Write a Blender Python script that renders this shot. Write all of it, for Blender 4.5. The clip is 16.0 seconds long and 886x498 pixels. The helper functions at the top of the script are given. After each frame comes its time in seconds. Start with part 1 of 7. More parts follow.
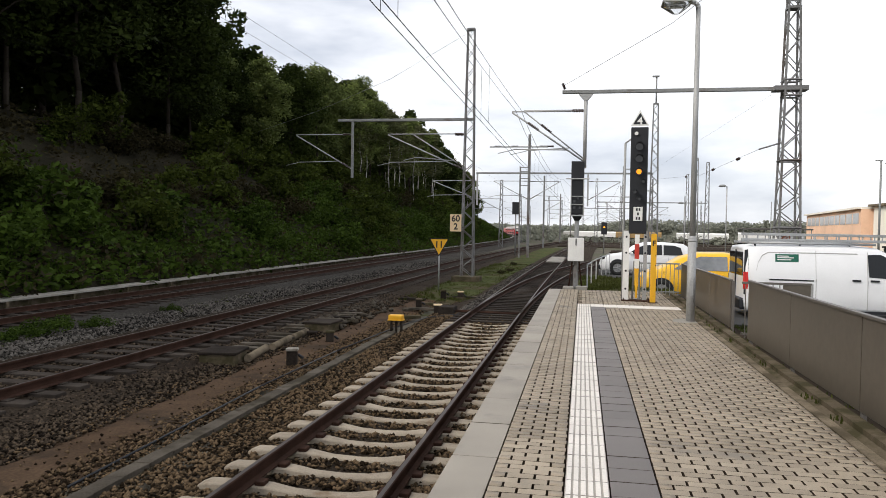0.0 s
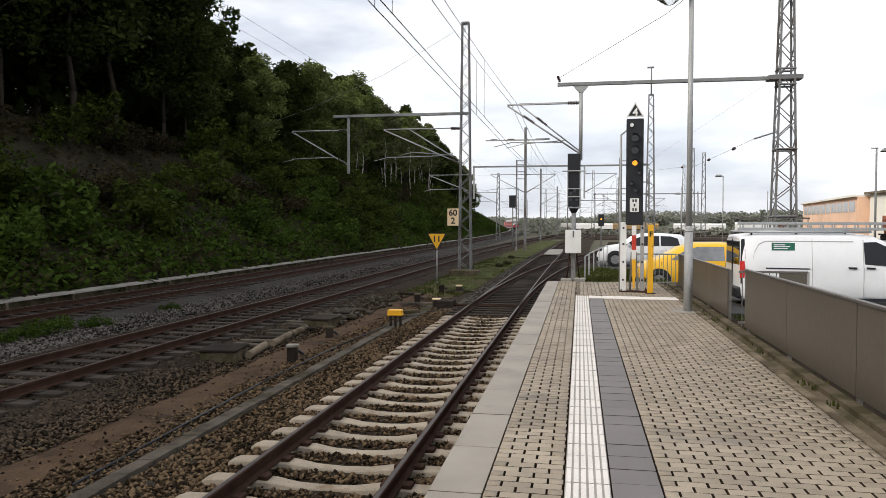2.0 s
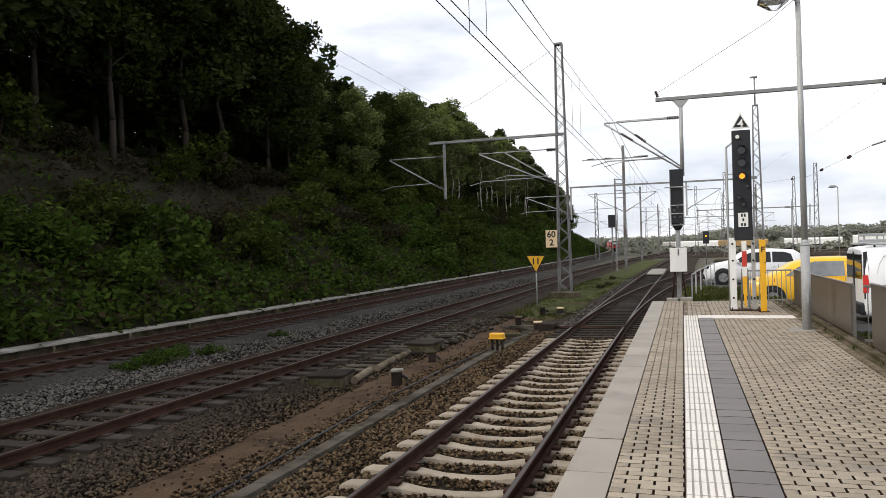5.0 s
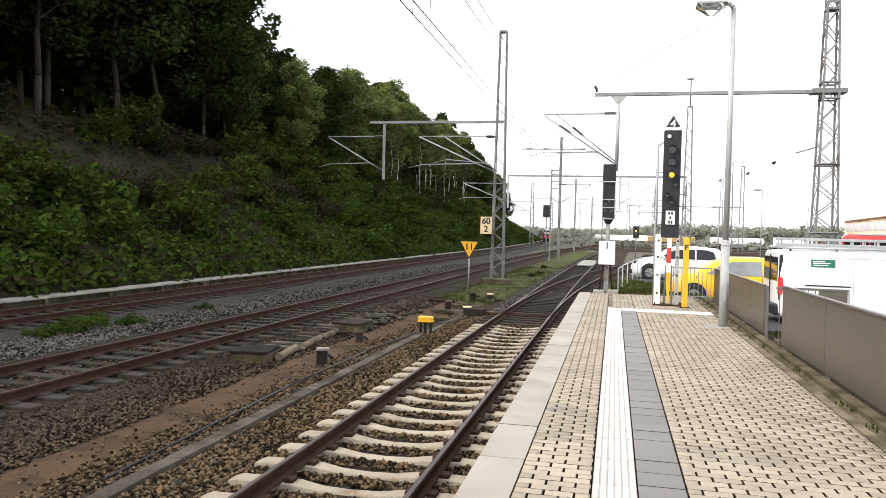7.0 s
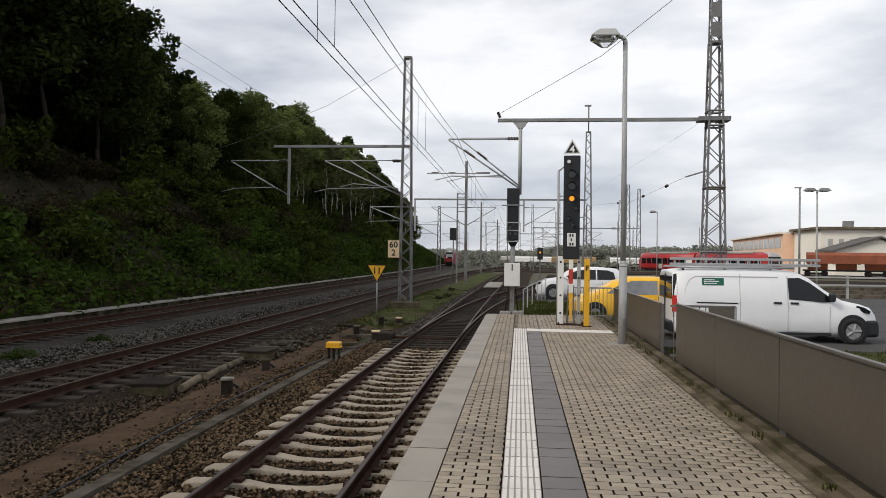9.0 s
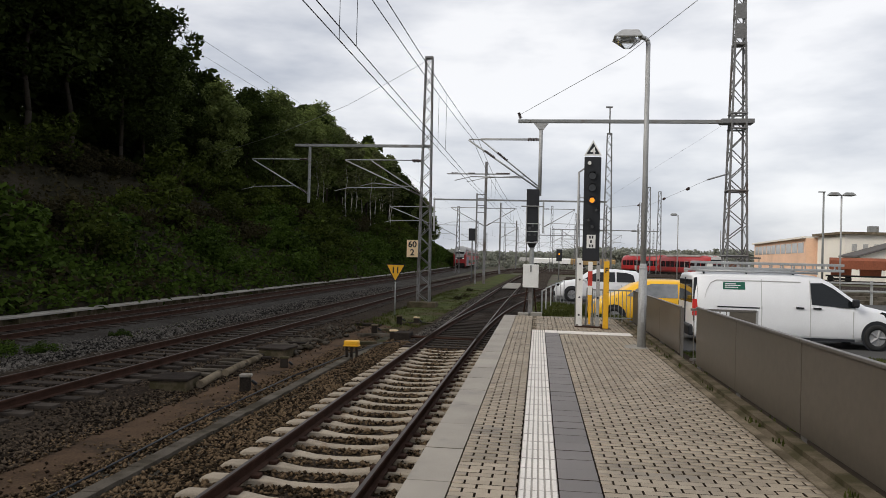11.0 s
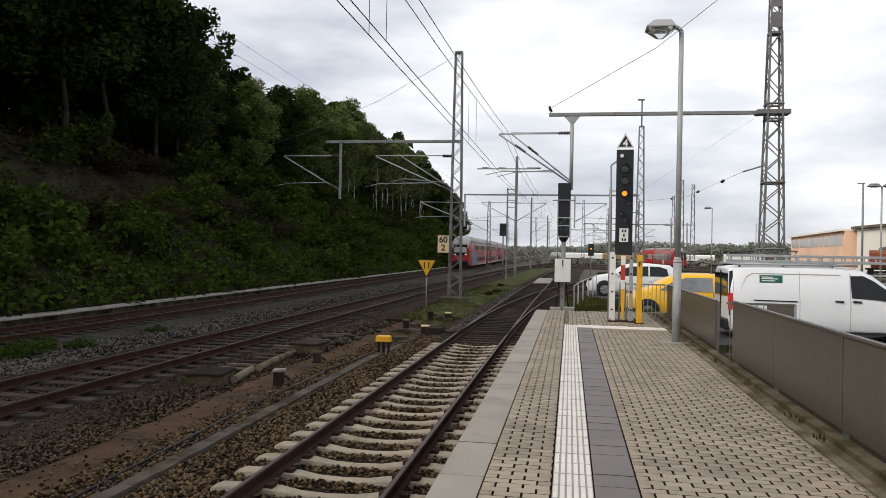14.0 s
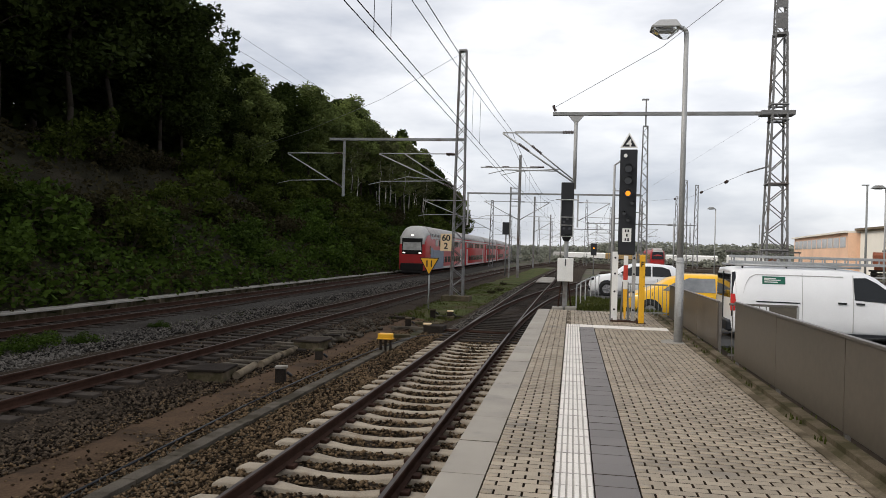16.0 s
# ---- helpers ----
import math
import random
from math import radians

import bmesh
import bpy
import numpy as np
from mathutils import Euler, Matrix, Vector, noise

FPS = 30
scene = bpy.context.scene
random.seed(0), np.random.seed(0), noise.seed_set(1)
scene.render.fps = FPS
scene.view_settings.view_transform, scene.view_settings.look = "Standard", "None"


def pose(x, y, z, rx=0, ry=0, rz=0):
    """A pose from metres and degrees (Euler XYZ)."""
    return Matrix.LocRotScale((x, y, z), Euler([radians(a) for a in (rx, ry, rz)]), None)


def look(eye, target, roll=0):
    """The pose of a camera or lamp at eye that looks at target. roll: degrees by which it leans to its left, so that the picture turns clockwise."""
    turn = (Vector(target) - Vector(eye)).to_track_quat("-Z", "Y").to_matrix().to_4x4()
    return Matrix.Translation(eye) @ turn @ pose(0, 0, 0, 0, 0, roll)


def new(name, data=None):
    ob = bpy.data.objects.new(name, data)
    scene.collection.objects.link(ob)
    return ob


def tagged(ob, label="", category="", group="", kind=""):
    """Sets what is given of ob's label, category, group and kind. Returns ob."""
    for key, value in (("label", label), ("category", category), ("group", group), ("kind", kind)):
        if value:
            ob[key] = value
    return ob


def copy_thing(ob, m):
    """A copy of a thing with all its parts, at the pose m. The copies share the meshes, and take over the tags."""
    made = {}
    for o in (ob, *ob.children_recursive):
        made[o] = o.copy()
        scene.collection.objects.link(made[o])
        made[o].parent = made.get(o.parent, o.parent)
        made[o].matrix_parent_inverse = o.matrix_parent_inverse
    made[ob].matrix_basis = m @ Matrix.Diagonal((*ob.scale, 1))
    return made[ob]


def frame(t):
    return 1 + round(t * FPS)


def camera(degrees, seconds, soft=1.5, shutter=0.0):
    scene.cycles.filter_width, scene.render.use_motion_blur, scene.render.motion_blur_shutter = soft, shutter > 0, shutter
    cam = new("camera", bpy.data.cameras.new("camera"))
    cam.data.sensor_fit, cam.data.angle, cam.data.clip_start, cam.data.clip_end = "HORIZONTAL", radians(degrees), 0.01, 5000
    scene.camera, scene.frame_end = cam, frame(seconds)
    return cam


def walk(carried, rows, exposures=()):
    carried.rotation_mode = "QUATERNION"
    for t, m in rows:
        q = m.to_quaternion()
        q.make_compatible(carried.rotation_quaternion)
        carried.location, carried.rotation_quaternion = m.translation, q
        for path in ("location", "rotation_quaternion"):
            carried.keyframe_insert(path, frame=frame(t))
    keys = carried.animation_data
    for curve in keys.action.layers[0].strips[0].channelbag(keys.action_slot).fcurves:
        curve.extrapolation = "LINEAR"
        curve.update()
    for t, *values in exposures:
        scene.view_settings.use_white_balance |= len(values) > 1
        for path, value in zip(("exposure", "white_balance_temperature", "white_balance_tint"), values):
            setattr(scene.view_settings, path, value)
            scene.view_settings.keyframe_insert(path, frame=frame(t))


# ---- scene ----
cam = camera(60.77, 16.0, soft=0.65)
EYE = 1.70
# seconds, eye offset x y z, yaw, pitch, roll
ROWS = [
    (0.0, -0.013, 0.076, 0.009, 10.472, -1.509, -1.015),
    (0.5, -0.009, -0.005, 0.002, 10.649, -1.365, -1.362),
    (1.0, -0.022, -0.003, -0.008, 10.830, -1.606, -1.271),
    (1.5, -0.014, 0.018, 0.004, 10.470, -1.748, -0.537),
    (2.0, -0.009, 0.015, 0.003, 10.261, -1.923, -0.092),
    (2.5, -0.002, -0.006, 0.005, 8.851, -1.301, -0.311),
    (3.0, -0.002, 0.001, -0.001, 8.677, -1.183, -0.737),
    (3.5, -0.000, 0.000, -0.000, 8.873, -1.178, -0.824),
    (4.0, -0.046, 0.002, 0.002, 13.122, 0.064, -1.439),
    (4.5, -0.060, 0.036, -0.008, 17.086, 1.331, 1.468),
    (4.7, -0.070, 0.026, -0.015, 17.599, 0.671, 1.639),
    (6.8, -0.006, 0.074, -0.001, 14.978, -1.543, -0.957),
    (7.0, -0.001, 0.055, -0.002, 12.780, -1.378, -1.517),
    (7.5, 0.011, 0.027, 0.005, 10.463, -2.467, -1.254),
    (8.0, 0.011, -0.002, -0.002, 8.945, -1.862, -2.116),
    (8.5, 0.020, -0.017, 0.010, 6.722, -0.673, -1.143),
    (9.0, 0.018, -0.038, 0.019, 5.782, 0.519, -0.723),
    (11.5, 0.010, -0.021, 0.010, 7.968, 0.519, -1.930),
    (12.0, 0.007, -0.016, 0.005, 8.607, 0.732, -2.273),
    (12.5, 0.010, -0.012, 0.001, 8.726, 0.837, -2.153),
    (13.0, 0.006, 0.003, 0.000, 9.020, -0.130, -1.691),
    (13.5, -0.000, -0.011, 0.001, 9.455, 0.622, -0.914),
    (14.0, 0.001, 0.010, -0.003, 9.530, 0.129, -1.092),
    (14.5, 0.000, 0.000, 0.000, 9.323, 0.421, -1.420),
    (15.0, -0.004, -0.002, 0.000, 9.437, 0.249, -1.521),
    (15.5, 0.003, -0.001, -0.001, 9.569, 0.176, -1.470),
    (16.0, 0.001, 0.000, 0.001, 9.733, -0.013, -1.601),
]
EXPOSURES = [(0.0, 0.29), (3.5, 0.26), (4.5, 0.24), (6.8, 1.4), (7.0, 1.22), (7.5, 0.62), (8.0, 0.34), (8.5, 0.07), (9.0, -0.08), (11.5, -0.13), (12.5, -0.11), (13.5, 0.02), (16.0, 0.02)]
walk(cam, [(t, pose(x, y, EYE + z, 90 + pitch, roll, yaw)) for t, x, y, z, yaw, pitch, roll in ROWS], EXPOSURES)

# ---- world and sun: bright overcast ----
world = bpy.data.worlds.new("overcast_sky")
scene.world = world
world.use_nodes = True
wn, wl = world.node_tree.nodes, world.node_tree.links
wn.clear()
w_out, w_bg = wn.new("ShaderNodeOutputWorld"), wn.new("ShaderNodeBackground")
w_sky = wn.new("ShaderNodeTexSky")
w_sky.sky_type, w_sky.sun_disc = "NISHITA", False
w_sky.sun_elevation, w_sky.sun_rotation = radians(37), radians(234)
w_scale = wn.new("ShaderNodeVectorMath")
w_scale.operation = "SCALE"
w_scale.inputs["Scale"].default_value = 0.10
w_tc, w_map = wn.new("ShaderNodeTexCoord"), wn.new("ShaderNodeMapping")
w_map.inputs["Scale"].default_value = (1.0, 1.0, 3.2)
w_noise = wn.new("ShaderNodeTexNoise")
w_noise.inputs["Scale"].default_value, w_noise.inputs["Detail"].default_value = 2.3, 6
w_noise.inputs["Roughness"].default_value = 0.52
w_ramp = wn.new("ShaderNodeValToRGB")
w_ramp.color_ramp.elements[0].position, w_ramp.color_ramp.elements[0].color = 0.38, (0.58, 0.615, 0.70, 1)
w_ramp.color_ramp.elements[1].position, w_ramp.color_ramp.elements[1].color = 0.60, (1.16, 1.16, 1.18, 1)
w_mix = wn.new("ShaderNodeMix")
w_mix.data_type = "RGBA"
w_mix.inputs["Factor"].default_value = 0.86
wl.new(w_tc.outputs["Generated"], w_map.inputs["Vector"])
wl.new(w_map.outputs["Vector"], w_noise.inputs["Vector"])
wl.new(w_noise.outputs["Fac"], w_ramp.inputs["Fac"])
wl.new(w_sky.outputs["Color"], w_scale.inputs[0])
wl.new(w_scale.outputs[0], w_mix.inputs["A"])
wl.new(w_ramp.outputs["Color"], w_mix.inputs["B"])
wl.new(w_mix.outputs["Result"], w_bg.inputs["Color"])
w_bg.inputs["Strength"].default_value = 1.0
wl.new(w_bg.outputs["Background"], w_out.inputs["Surface"])

sun = new("sun", bpy.data.lights.new("sun", "SUN"))
sun.data.energy, sun.data.angle, sun.data.color = 2.3, radians(22), (1.0, 0.945, 0.86)
sun.matrix_world = look((-48, -35, 45), (0, 0, 0))


# ---- materials ----
def principled(name):
    m = bpy.data.materials.new(name)
    m.use_nodes = True
    nt = m.node_tree
    return m, nt, nt.nodes["Principled BSDF"]


def mat(name, color, rough=0.7, metal=0.0, dark=0.75, light=1.15, scale=2.0, fine=40.0, bump=0.15, depth=0.01,
        per_object=0.0, per_island=0.0, local=False, stain=None, stain_scale=0.6, stain_at=0.58, spec=0.4, glow=None, glow_power=0.0, coat=0.0):
    """A surface with tone variation at two scales, fine relief, and stains where asked."""
    m, nt, b = principled(name)
    N, L = nt.nodes, nt.links
    if local:
        co = N.new("ShaderNodeTexCoord").outputs["Object"]
    else:
        co = N.new("ShaderNodeNewGeometry").outputs["Position"]
    big, small = N.new("ShaderNodeTexNoise"), N.new("ShaderNodeTexNoise")
    big.inputs["Scale"].default_value, big.inputs["Detail"].default_value = scale, 5
    small.inputs["Scale"].default_value, small.inputs["Detail"].default_value = fine, 4
    L.new(co, big.inputs["Vector"])
    L.new(co, small.inputs["Vector"])
    avg = N.new("ShaderNodeMath")
    avg.operation = "ADD"
    L.new(big.outputs["Fac"], avg.inputs[0])
    L.new(small.outputs["Fac"], avg.inputs[1])
    last = avg.outputs[0]
    if per_object or per_island:
        src = N.new("ShaderNodeObjectInfo").outputs["Random"] if per_object else N.new("ShaderNodeNewGeometry").outputs["Random Per Island"]
        mul = N.new("ShaderNodeMath")
        mul.operation = "MULTIPLY_ADD"
        L.new(src, mul.inputs[0])
        mul.inputs[1].default_value = per_object or per_island
        L.new(last, mul.inputs[2])
        sub = N.new("ShaderNodeMath")
        sub.operation = "SUBTRACT"
        L.new(mul.outputs[0], sub.inputs[0])
        sub.inputs[1].default_value = (per_object or per_island) / 2
        last = sub.outputs[0]
    ramp = N.new("ShaderNodeValToRGB")
    half = N.new("ShaderNodeMath")
    half.operation = "MULTIPLY"
    half.inputs[1].default_value = 0.5
    L.new(last, half.inputs[0])
    L.new(half.outputs[0], ramp.inputs["Fac"])
    e = ramp.color_ramp.elements
    e[0].position, e[0].color = 0.34, (*[c * dark for c in color], 1)
    e[1].position, e[1].color = 0.66, (*[min(1, c * light) for c in color], 1)
    col = ramp.outputs["Color"]
    if stain:
        sn, sr, mx = N.new("ShaderNodeTexNoise"), N.new("ShaderNodeValToRGB"), N.new("ShaderNodeMix")
        sn.inputs["Scale"].default_value, sn.inputs["Detail"].default_value, sn.inputs["Roughness"].default_value = stain_scale, 8, 0.65
        L.new(co, sn.inputs["Vector"])
        L.new(sn.outputs["Fac"], sr.inputs["Fac"])
        sr.color_ramp.elements[0].position, sr.color_ramp.elements[1].position = stain_at - 0.06, stain_at + 0.08
        mx.data_type = "RGBA"
        L.new(sr.outputs["Color"], mx.inputs["Factor"])
        L.new(col, mx.inputs["A"])
        mx.inputs["B"].default_value = (*stain, 1)
        col = mx.outputs["Result"]
    L.new(col, b.inputs["Base Color"])
    b.inputs["Roughness"].default_value, b.inputs["Metallic"].default_value = rough, metal
    b.inputs["Specular IOR Level"].default_value = spec
    b.inputs["Coat Weight"].default_value = coat
    if bump:
        bp = N.new("ShaderNodeBump")
        bp.inputs["Strength"].default_value, bp.inputs["Distance"].default_value = bump, depth
        L.new(small.outputs["Fac"], bp.inputs["Height"])
        L.new(bp.outputs["Normal"], b.inputs["Normal"])
    if glow:
        b.inputs["Emission Color"].default_value, b.inputs["Emission Strength"].default_value = (*glow, 1), glow_power
    return m


def leaf_mat(name, color, vary=0.5):
    """Foliage: leaves that vary from clump to clump and let some light through."""
    m, nt, b = principled(name)
    N, L = nt.nodes, nt.links
    geo, info = N.new("ShaderNodeNewGeometry"), N.new("ShaderNodeObjectInfo")
    noise_t = N.new("ShaderNodeTexNoise")
    noise_t.inputs["Scale"].default_value, noise_t.inputs["Detail"].default_value = 0.35, 3
    L.new(geo.outputs["Position"], noise_t.inputs["Vector"])
    add = N.new("ShaderNodeMath")
    add.operation = "ADD"
    L.new(geo.outputs["Random Per Island"], add.inputs[0])
    L.new(noise_t.outputs["Fac"], add.inputs[1])
    add2 = N.new("ShaderNodeMath")
    add2.operation = "MULTIPLY_ADD"
    L.new(info.outputs["Random"], add2.inputs[0])
    add2.inputs[1].default_value = 0.5
    L.new(add.outputs[0], add2.inputs[2])
    third = N.new("ShaderNodeMath")
    third.operation = "MULTIPLY"
    third.inputs[1].default_value = 0.45
    L.new(add2.outputs[0], third.inputs[0])
    ramp = N.new("ShaderNodeValToRGB")
    e = ramp.color_ramp.elements
    e[0].position, e[0].color = 0.2, (*[c * (1 - vary) for c in color], 1)
    e[1].position, e[1].color = 0.85, (color[0] * (1 + 1.3 * vary), color[1] * (1 + vary), color[2] * (1 + 0.4 * vary), 1)
    L.new(third.outputs[0], ramp.inputs["Fac"])
    L.new(ramp.outputs["Color"], b.inputs["Base Color"])
    b.inputs["Roughness"].default_value, b.inputs["Specular IOR Level"].default_value = 0.75, 0.06
    tr, mix = N.new("ShaderNodeBsdfTranslucent"), N.new("ShaderNodeMixShader")
    L.new(ramp.outputs["Color"], tr.inputs["Color"])
    mix.inputs["Fac"].default_value = 0.25
    L.new(b.outputs["BSDF"], mix.inputs[1])
    L.new(tr.outputs["BSDF"], mix.inputs[2])
    L.new(mix.outputs["Shader"], N["Material Output"].inputs["Surface"])
    return m


M = {}
M["paver"] = mat("paver", (0.335, 0.275, 0.2), 0.62, per_object=0.35, dark=0.72, light=1.2, scale=1.2, fine=90, bump=0.25, depth=0.004, stain=(0.17, 0.15, 0.125), stain_scale=0.9, stain_at=0.63, spec=0.32)
M["paver_far"] = mat("paver_far", (0.335, 0.275, 0.2), 0.62, per_island=0.35, dark=0.72, light=1.2, scale=1.2, fine=90, bump=0.25, depth=0.004, stain=(0.17, 0.15, 0.125), stain_scale=0.9, stain_at=0.63, spec=0.32)
M["joint"] = mat("joint_sand", (0.042, 0.030, 0.019), 0.95, scale=6, fine=120, bump=0.3, spec=0.06)
M["edge_slab"] = mat("edge_slab", (0.315, 0.28, 0.232), 0.62, per_object=0.2, scale=1.5, fine=150, bump=0.2, depth=0.003, stain=(0.22, 0.2, 0.17), stain_scale=1.4, stain_at=0.62, spec=0.32)
M["tactile"] = mat("tactile_tile", (0.76, 0.71, 0.65), 0.75, per_object=0.12, dark=0.86, light=1.08, scale=1.5, fine=60, bump=0.1, stain=(0.5, 0.45, 0.4), stain_scale=2.2, stain_at=0.68)
M["dark_slab"] = mat("dark_slab", (0.165, 0.148, 0.138), 0.6, per_object=0.25, dark=0.82, light=1.15, scale=1.2, fine=120, bump=0.15, depth=0.003, spec=0.3)
M["concrete"] = mat("concrete", (0.32, 0.30, 0.265), 0.9, dark=0.7, light=1.2, scale=1.3, fine=70, bump=0.3, stain=(0.16, 0.14, 0.11), stain_scale=1.1, stain_at=0.6, spec=0.06)
M["mossy"] = mat("mossy_kerb", (0.13, 0.104, 0.072), 0.95, scale=3, fine=60, bump=0.4, stain=(0.06, 0.052, 0.028), stain_scale=2, stain_at=0.5, spec=0.06)
M["sleeper"] = mat("concrete_sleeper", (0.36, 0.305, 0.235), 0.9, per_object=0.3, dark=0.72, light=1.18, scale=2.5, fine=60, bump=0.3, stain=(0.2, 0.14, 0.09), stain_scale=2.4, stain_at=0.62, spec=0.06)
M["timber"] = mat("tarred_timber", (0.035, 0.028, 0.023), 0.85, per_object=0.5, dark=0.5, light=1.4, scale=3, fine=50, bump=0.4, spec=0.06)
M["grey_sleeper"] = mat("weathered_sleeper", (0.052, 0.043, 0.036), 0.9, per_object=0.4, dark=0.6, light=1.3, scale=3, fine=50, bump=0.3, spec=0.06)
M["rust"] = mat("rusty_rail", (0.045, 0.024, 0.017), 0.8, 0.0, dark=0.6, light=1.5, scale=4, fine=80, bump=0.3, spec=0.06)
M["rail_head"] = mat("rail_head", (0.06, 0.046, 0.04), 0.5, 0.3, dark=0.7, light=1.3, scale=3, fine=60, bump=0.05)
M["stone_brown"] = mat("brown_ballast", (0.06, 0.041, 0.024), 0.95, per_island=1.2, dark=0.3, light=2.6, scale=0.7, fine=25, bump=0.4, spec=0.06)
# Darker copy of stone_brown: hill shade and edge falloff sit in its colour.
M["stone_shaded"] = mat("shaded_ballast", (0.036, 0.027, 0.019), 0.95, per_island=1.2, dark=0.3, light=2.6, scale=0.7, fine=25, bump=0.4, spec=0.06)
M["bed_brown"] = mat("brown_ballast_bed", (0.042, 0.032, 0.023), 0.95, dark=0.3, light=1.8, scale=14, fine=34, bump=1.0, depth=0.05, stain=(0.03, 0.022, 0.016), stain_scale=0.5, stain_at=0.55, spec=0.06)
M["bed_grey"] = mat("grey_ballast_bed", (0.062, 0.056, 0.049), 0.95, dark=0.35, light=1.6, scale=12, fine=30, bump=1.0, depth=0.05, stain=(0.042, 0.036, 0.03), stain_scale=0.3, stain_at=0.55, spec=0.06)
M["stone_grey"] = mat("grey_ballast", (0.06, 0.054, 0.047), 0.95, per_island=1.1, dark=0.25, light=2.4, scale=0.7, fine=25, bump=0.4, spec=0.06)
M["dirt"] = mat("sandy_path", (0.088, 0.057, 0.036), 0.95, dark=0.6, light=1.3, scale=1.5, fine=30, bump=0.5, stain=(0.035, 0.027, 0.02), stain_scale=0.7, stain_at=0.58, spec=0.06)
M["grass"] = mat("mown_grass", (0.058, 0.068, 0.022), 0.95, dark=0.5, light=1.5, scale=0.8, fine=25, bump=0.8, depth=0.04, stain=(0.075, 0.058, 0.034), stain_scale=0.35, stain_at=0.56, spec=0.06)
M["hill"] = mat("hill_soil", (0.022, 0.02, 0.012), 0.95, dark=0.5, light=1.4, scale=0.4, fine=6, bump=0.8, depth=0.1, stain=(0.06, 0.047, 0.034), stain_scale=0.12, stain_at=0.6, spec=0.06)
M["asphalt"] = mat("asphalt", (0.085, 0.083, 0.08), 0.9, dark=0.75, light=1.2, scale=0.6, fine=80, bump=0.25, spec=0.06)
M["yard"] = mat("yard_ground", (0.10, 0.088, 0.07), 0.95, dark=0.6, light=1.4, scale=0.12, fine=3, bump=0.4, depth=0.05, stain=(0.085, 0.088, 0.055), stain_scale=0.05, stain_at=0.5, spec=0.06)
M["galv"] = mat("galvanised_steel", (0.37, 0.37, 0.365), 0.6, 0.1, dark=0.8, light=1.15, scale=1.5, fine=30, bump=0.05)
M["steel"] = mat("grey_painted_steel", (0.22, 0.225, 0.22), 0.6, 0.0, dark=0.7, light=1.2, scale=1.2, fine=20, bump=0.1, stain=(0.1, 0.06, 0.04), stain_scale=0.8, stain_at=0.64)
M["mast"] = mat("weathered_mast_steel", (0.185, 0.183, 0.182), 0.7, 0.0, dark=0.6, light=1.3, scale=0.7, fine=15, bump=0.15, stain=(0.09, 0.068, 0.055), stain_scale=0.5, stain_at=0.58)
M["wire"] = mat("copper_wire", (0.012, 0.012, 0.012), 0.95, 0.0, bump=0, spec=0.0)
M["insulator"] = mat("brown_insulator", (0.05, 0.03, 0.025), 0.35, bump=0)
M["fence"] = mat("bronze_fence_panel", (0.14, 0.12, 0.098), 0.36, 0.4, dark=0.88, light=1.1, scale=0.9, fine=12, bump=0.03, stain=(0.14, 0.125, 0.085), stain_scale=1.5, stain_at=0.68)
M["fence_rail"] = mat("fence_rail", (0.16, 0.145, 0.13), 0.5, 0.4, bump=0.03)
M["black"] = mat("black_plastic", (0.014, 0.015, 0.018), 0.55, dark=0.8, light=1.3, bump=0.05)
M["lens"] = mat("dark_lens", (0.01, 0.012, 0.016), 0.12, bump=0, spec=0.6)
M["white"] = mat("white_enamel", (0.78, 0.77, 0.74), 0.5, dark=0.9, light=1.05, bump=0.03, stain=(0.5, 0.45, 0.38), stain_scale=3, stain_at=0.7)
M["red"] = mat("red_enamel", (0.55, 0.05, 0.03), 0.5, bump=0.03)
M["yellow"] = mat("yellow_enamel", (0.80, 0.42, 0.02), 0.45, dark=0.88, light=1.06, bump=0.03, stain=(0.45, 0.24, 0.03), stain_scale=4, stain_at=0.7)
M["cream"] = mat("cream_sign", (0.80, 0.60, 0.36), 0.5, dark=0.92, light=1.05, bump=0.02)
M["amber"] = mat("amber_lamp", (0.9, 0.4, 0.02), 0.3, bump=0, glow=(1.0, 0.30, 0.012), glow_power=1.25)
M["headlight"] = mat("headlight_glow", (0.9, 0.9, 0.85), 0.2, bump=0, glow=(1.0, 0.96, 0.85), glow_power=2.0)
M["white_paint"] = mat("white_vehicle_paint", (0.78, 0.78, 0.79), 0.38, dark=0.95, light=1.04, bump=0, coat=0.15, local=True)
M["yellow_paint"] = mat("yellow_vehicle_paint", (0.85, 0.47, 0.02), 0.38, dark=0.95, light=1.04, bump=0, coat=0.2, local=True)
M["glass"] = mat("tinted_glass", (0.010, 0.012, 0.014), 0.05, bump=0, spec=0.35, local=True)
M["tyre"] = mat("tyre_rubber", (0.018, 0.018, 0.018), 0.85, bump=0.1, local=True)
M["rim"] = mat("alloy_rim", (0.27, 0.27, 0.275), 0.4, 0.15, bump=0, local=True)
M["alu"] = mat("aluminium", (0.42, 0.43, 0.44), 0.45, 0.25, bump=0.02, local=True)
M["green_sign"] = mat("green_sticker", (0.01, 0.12, 0.075), 0.4, bump=0, local=True)
M["tail"] = mat("red_tail_lamp", (0.6, 0.02, 0.015), 0.2, bump=0, local=True)
M["train_red"] = mat("train_red_paint", (0.36, 0.02, 0.02), 0.4, dark=0.85, light=1.1, scale=0.6, fine=9, bump=0, local=True, stain=(0.30, 0.03, 0.03), stain_scale=0.5, stain_at=0.62)
M["train_grey"] = mat("train_light_grey", (0.42, 0.41, 0.39), 0.5, dark=0.8, light=1.1, scale=0.7, fine=9, bump=0, local=True)
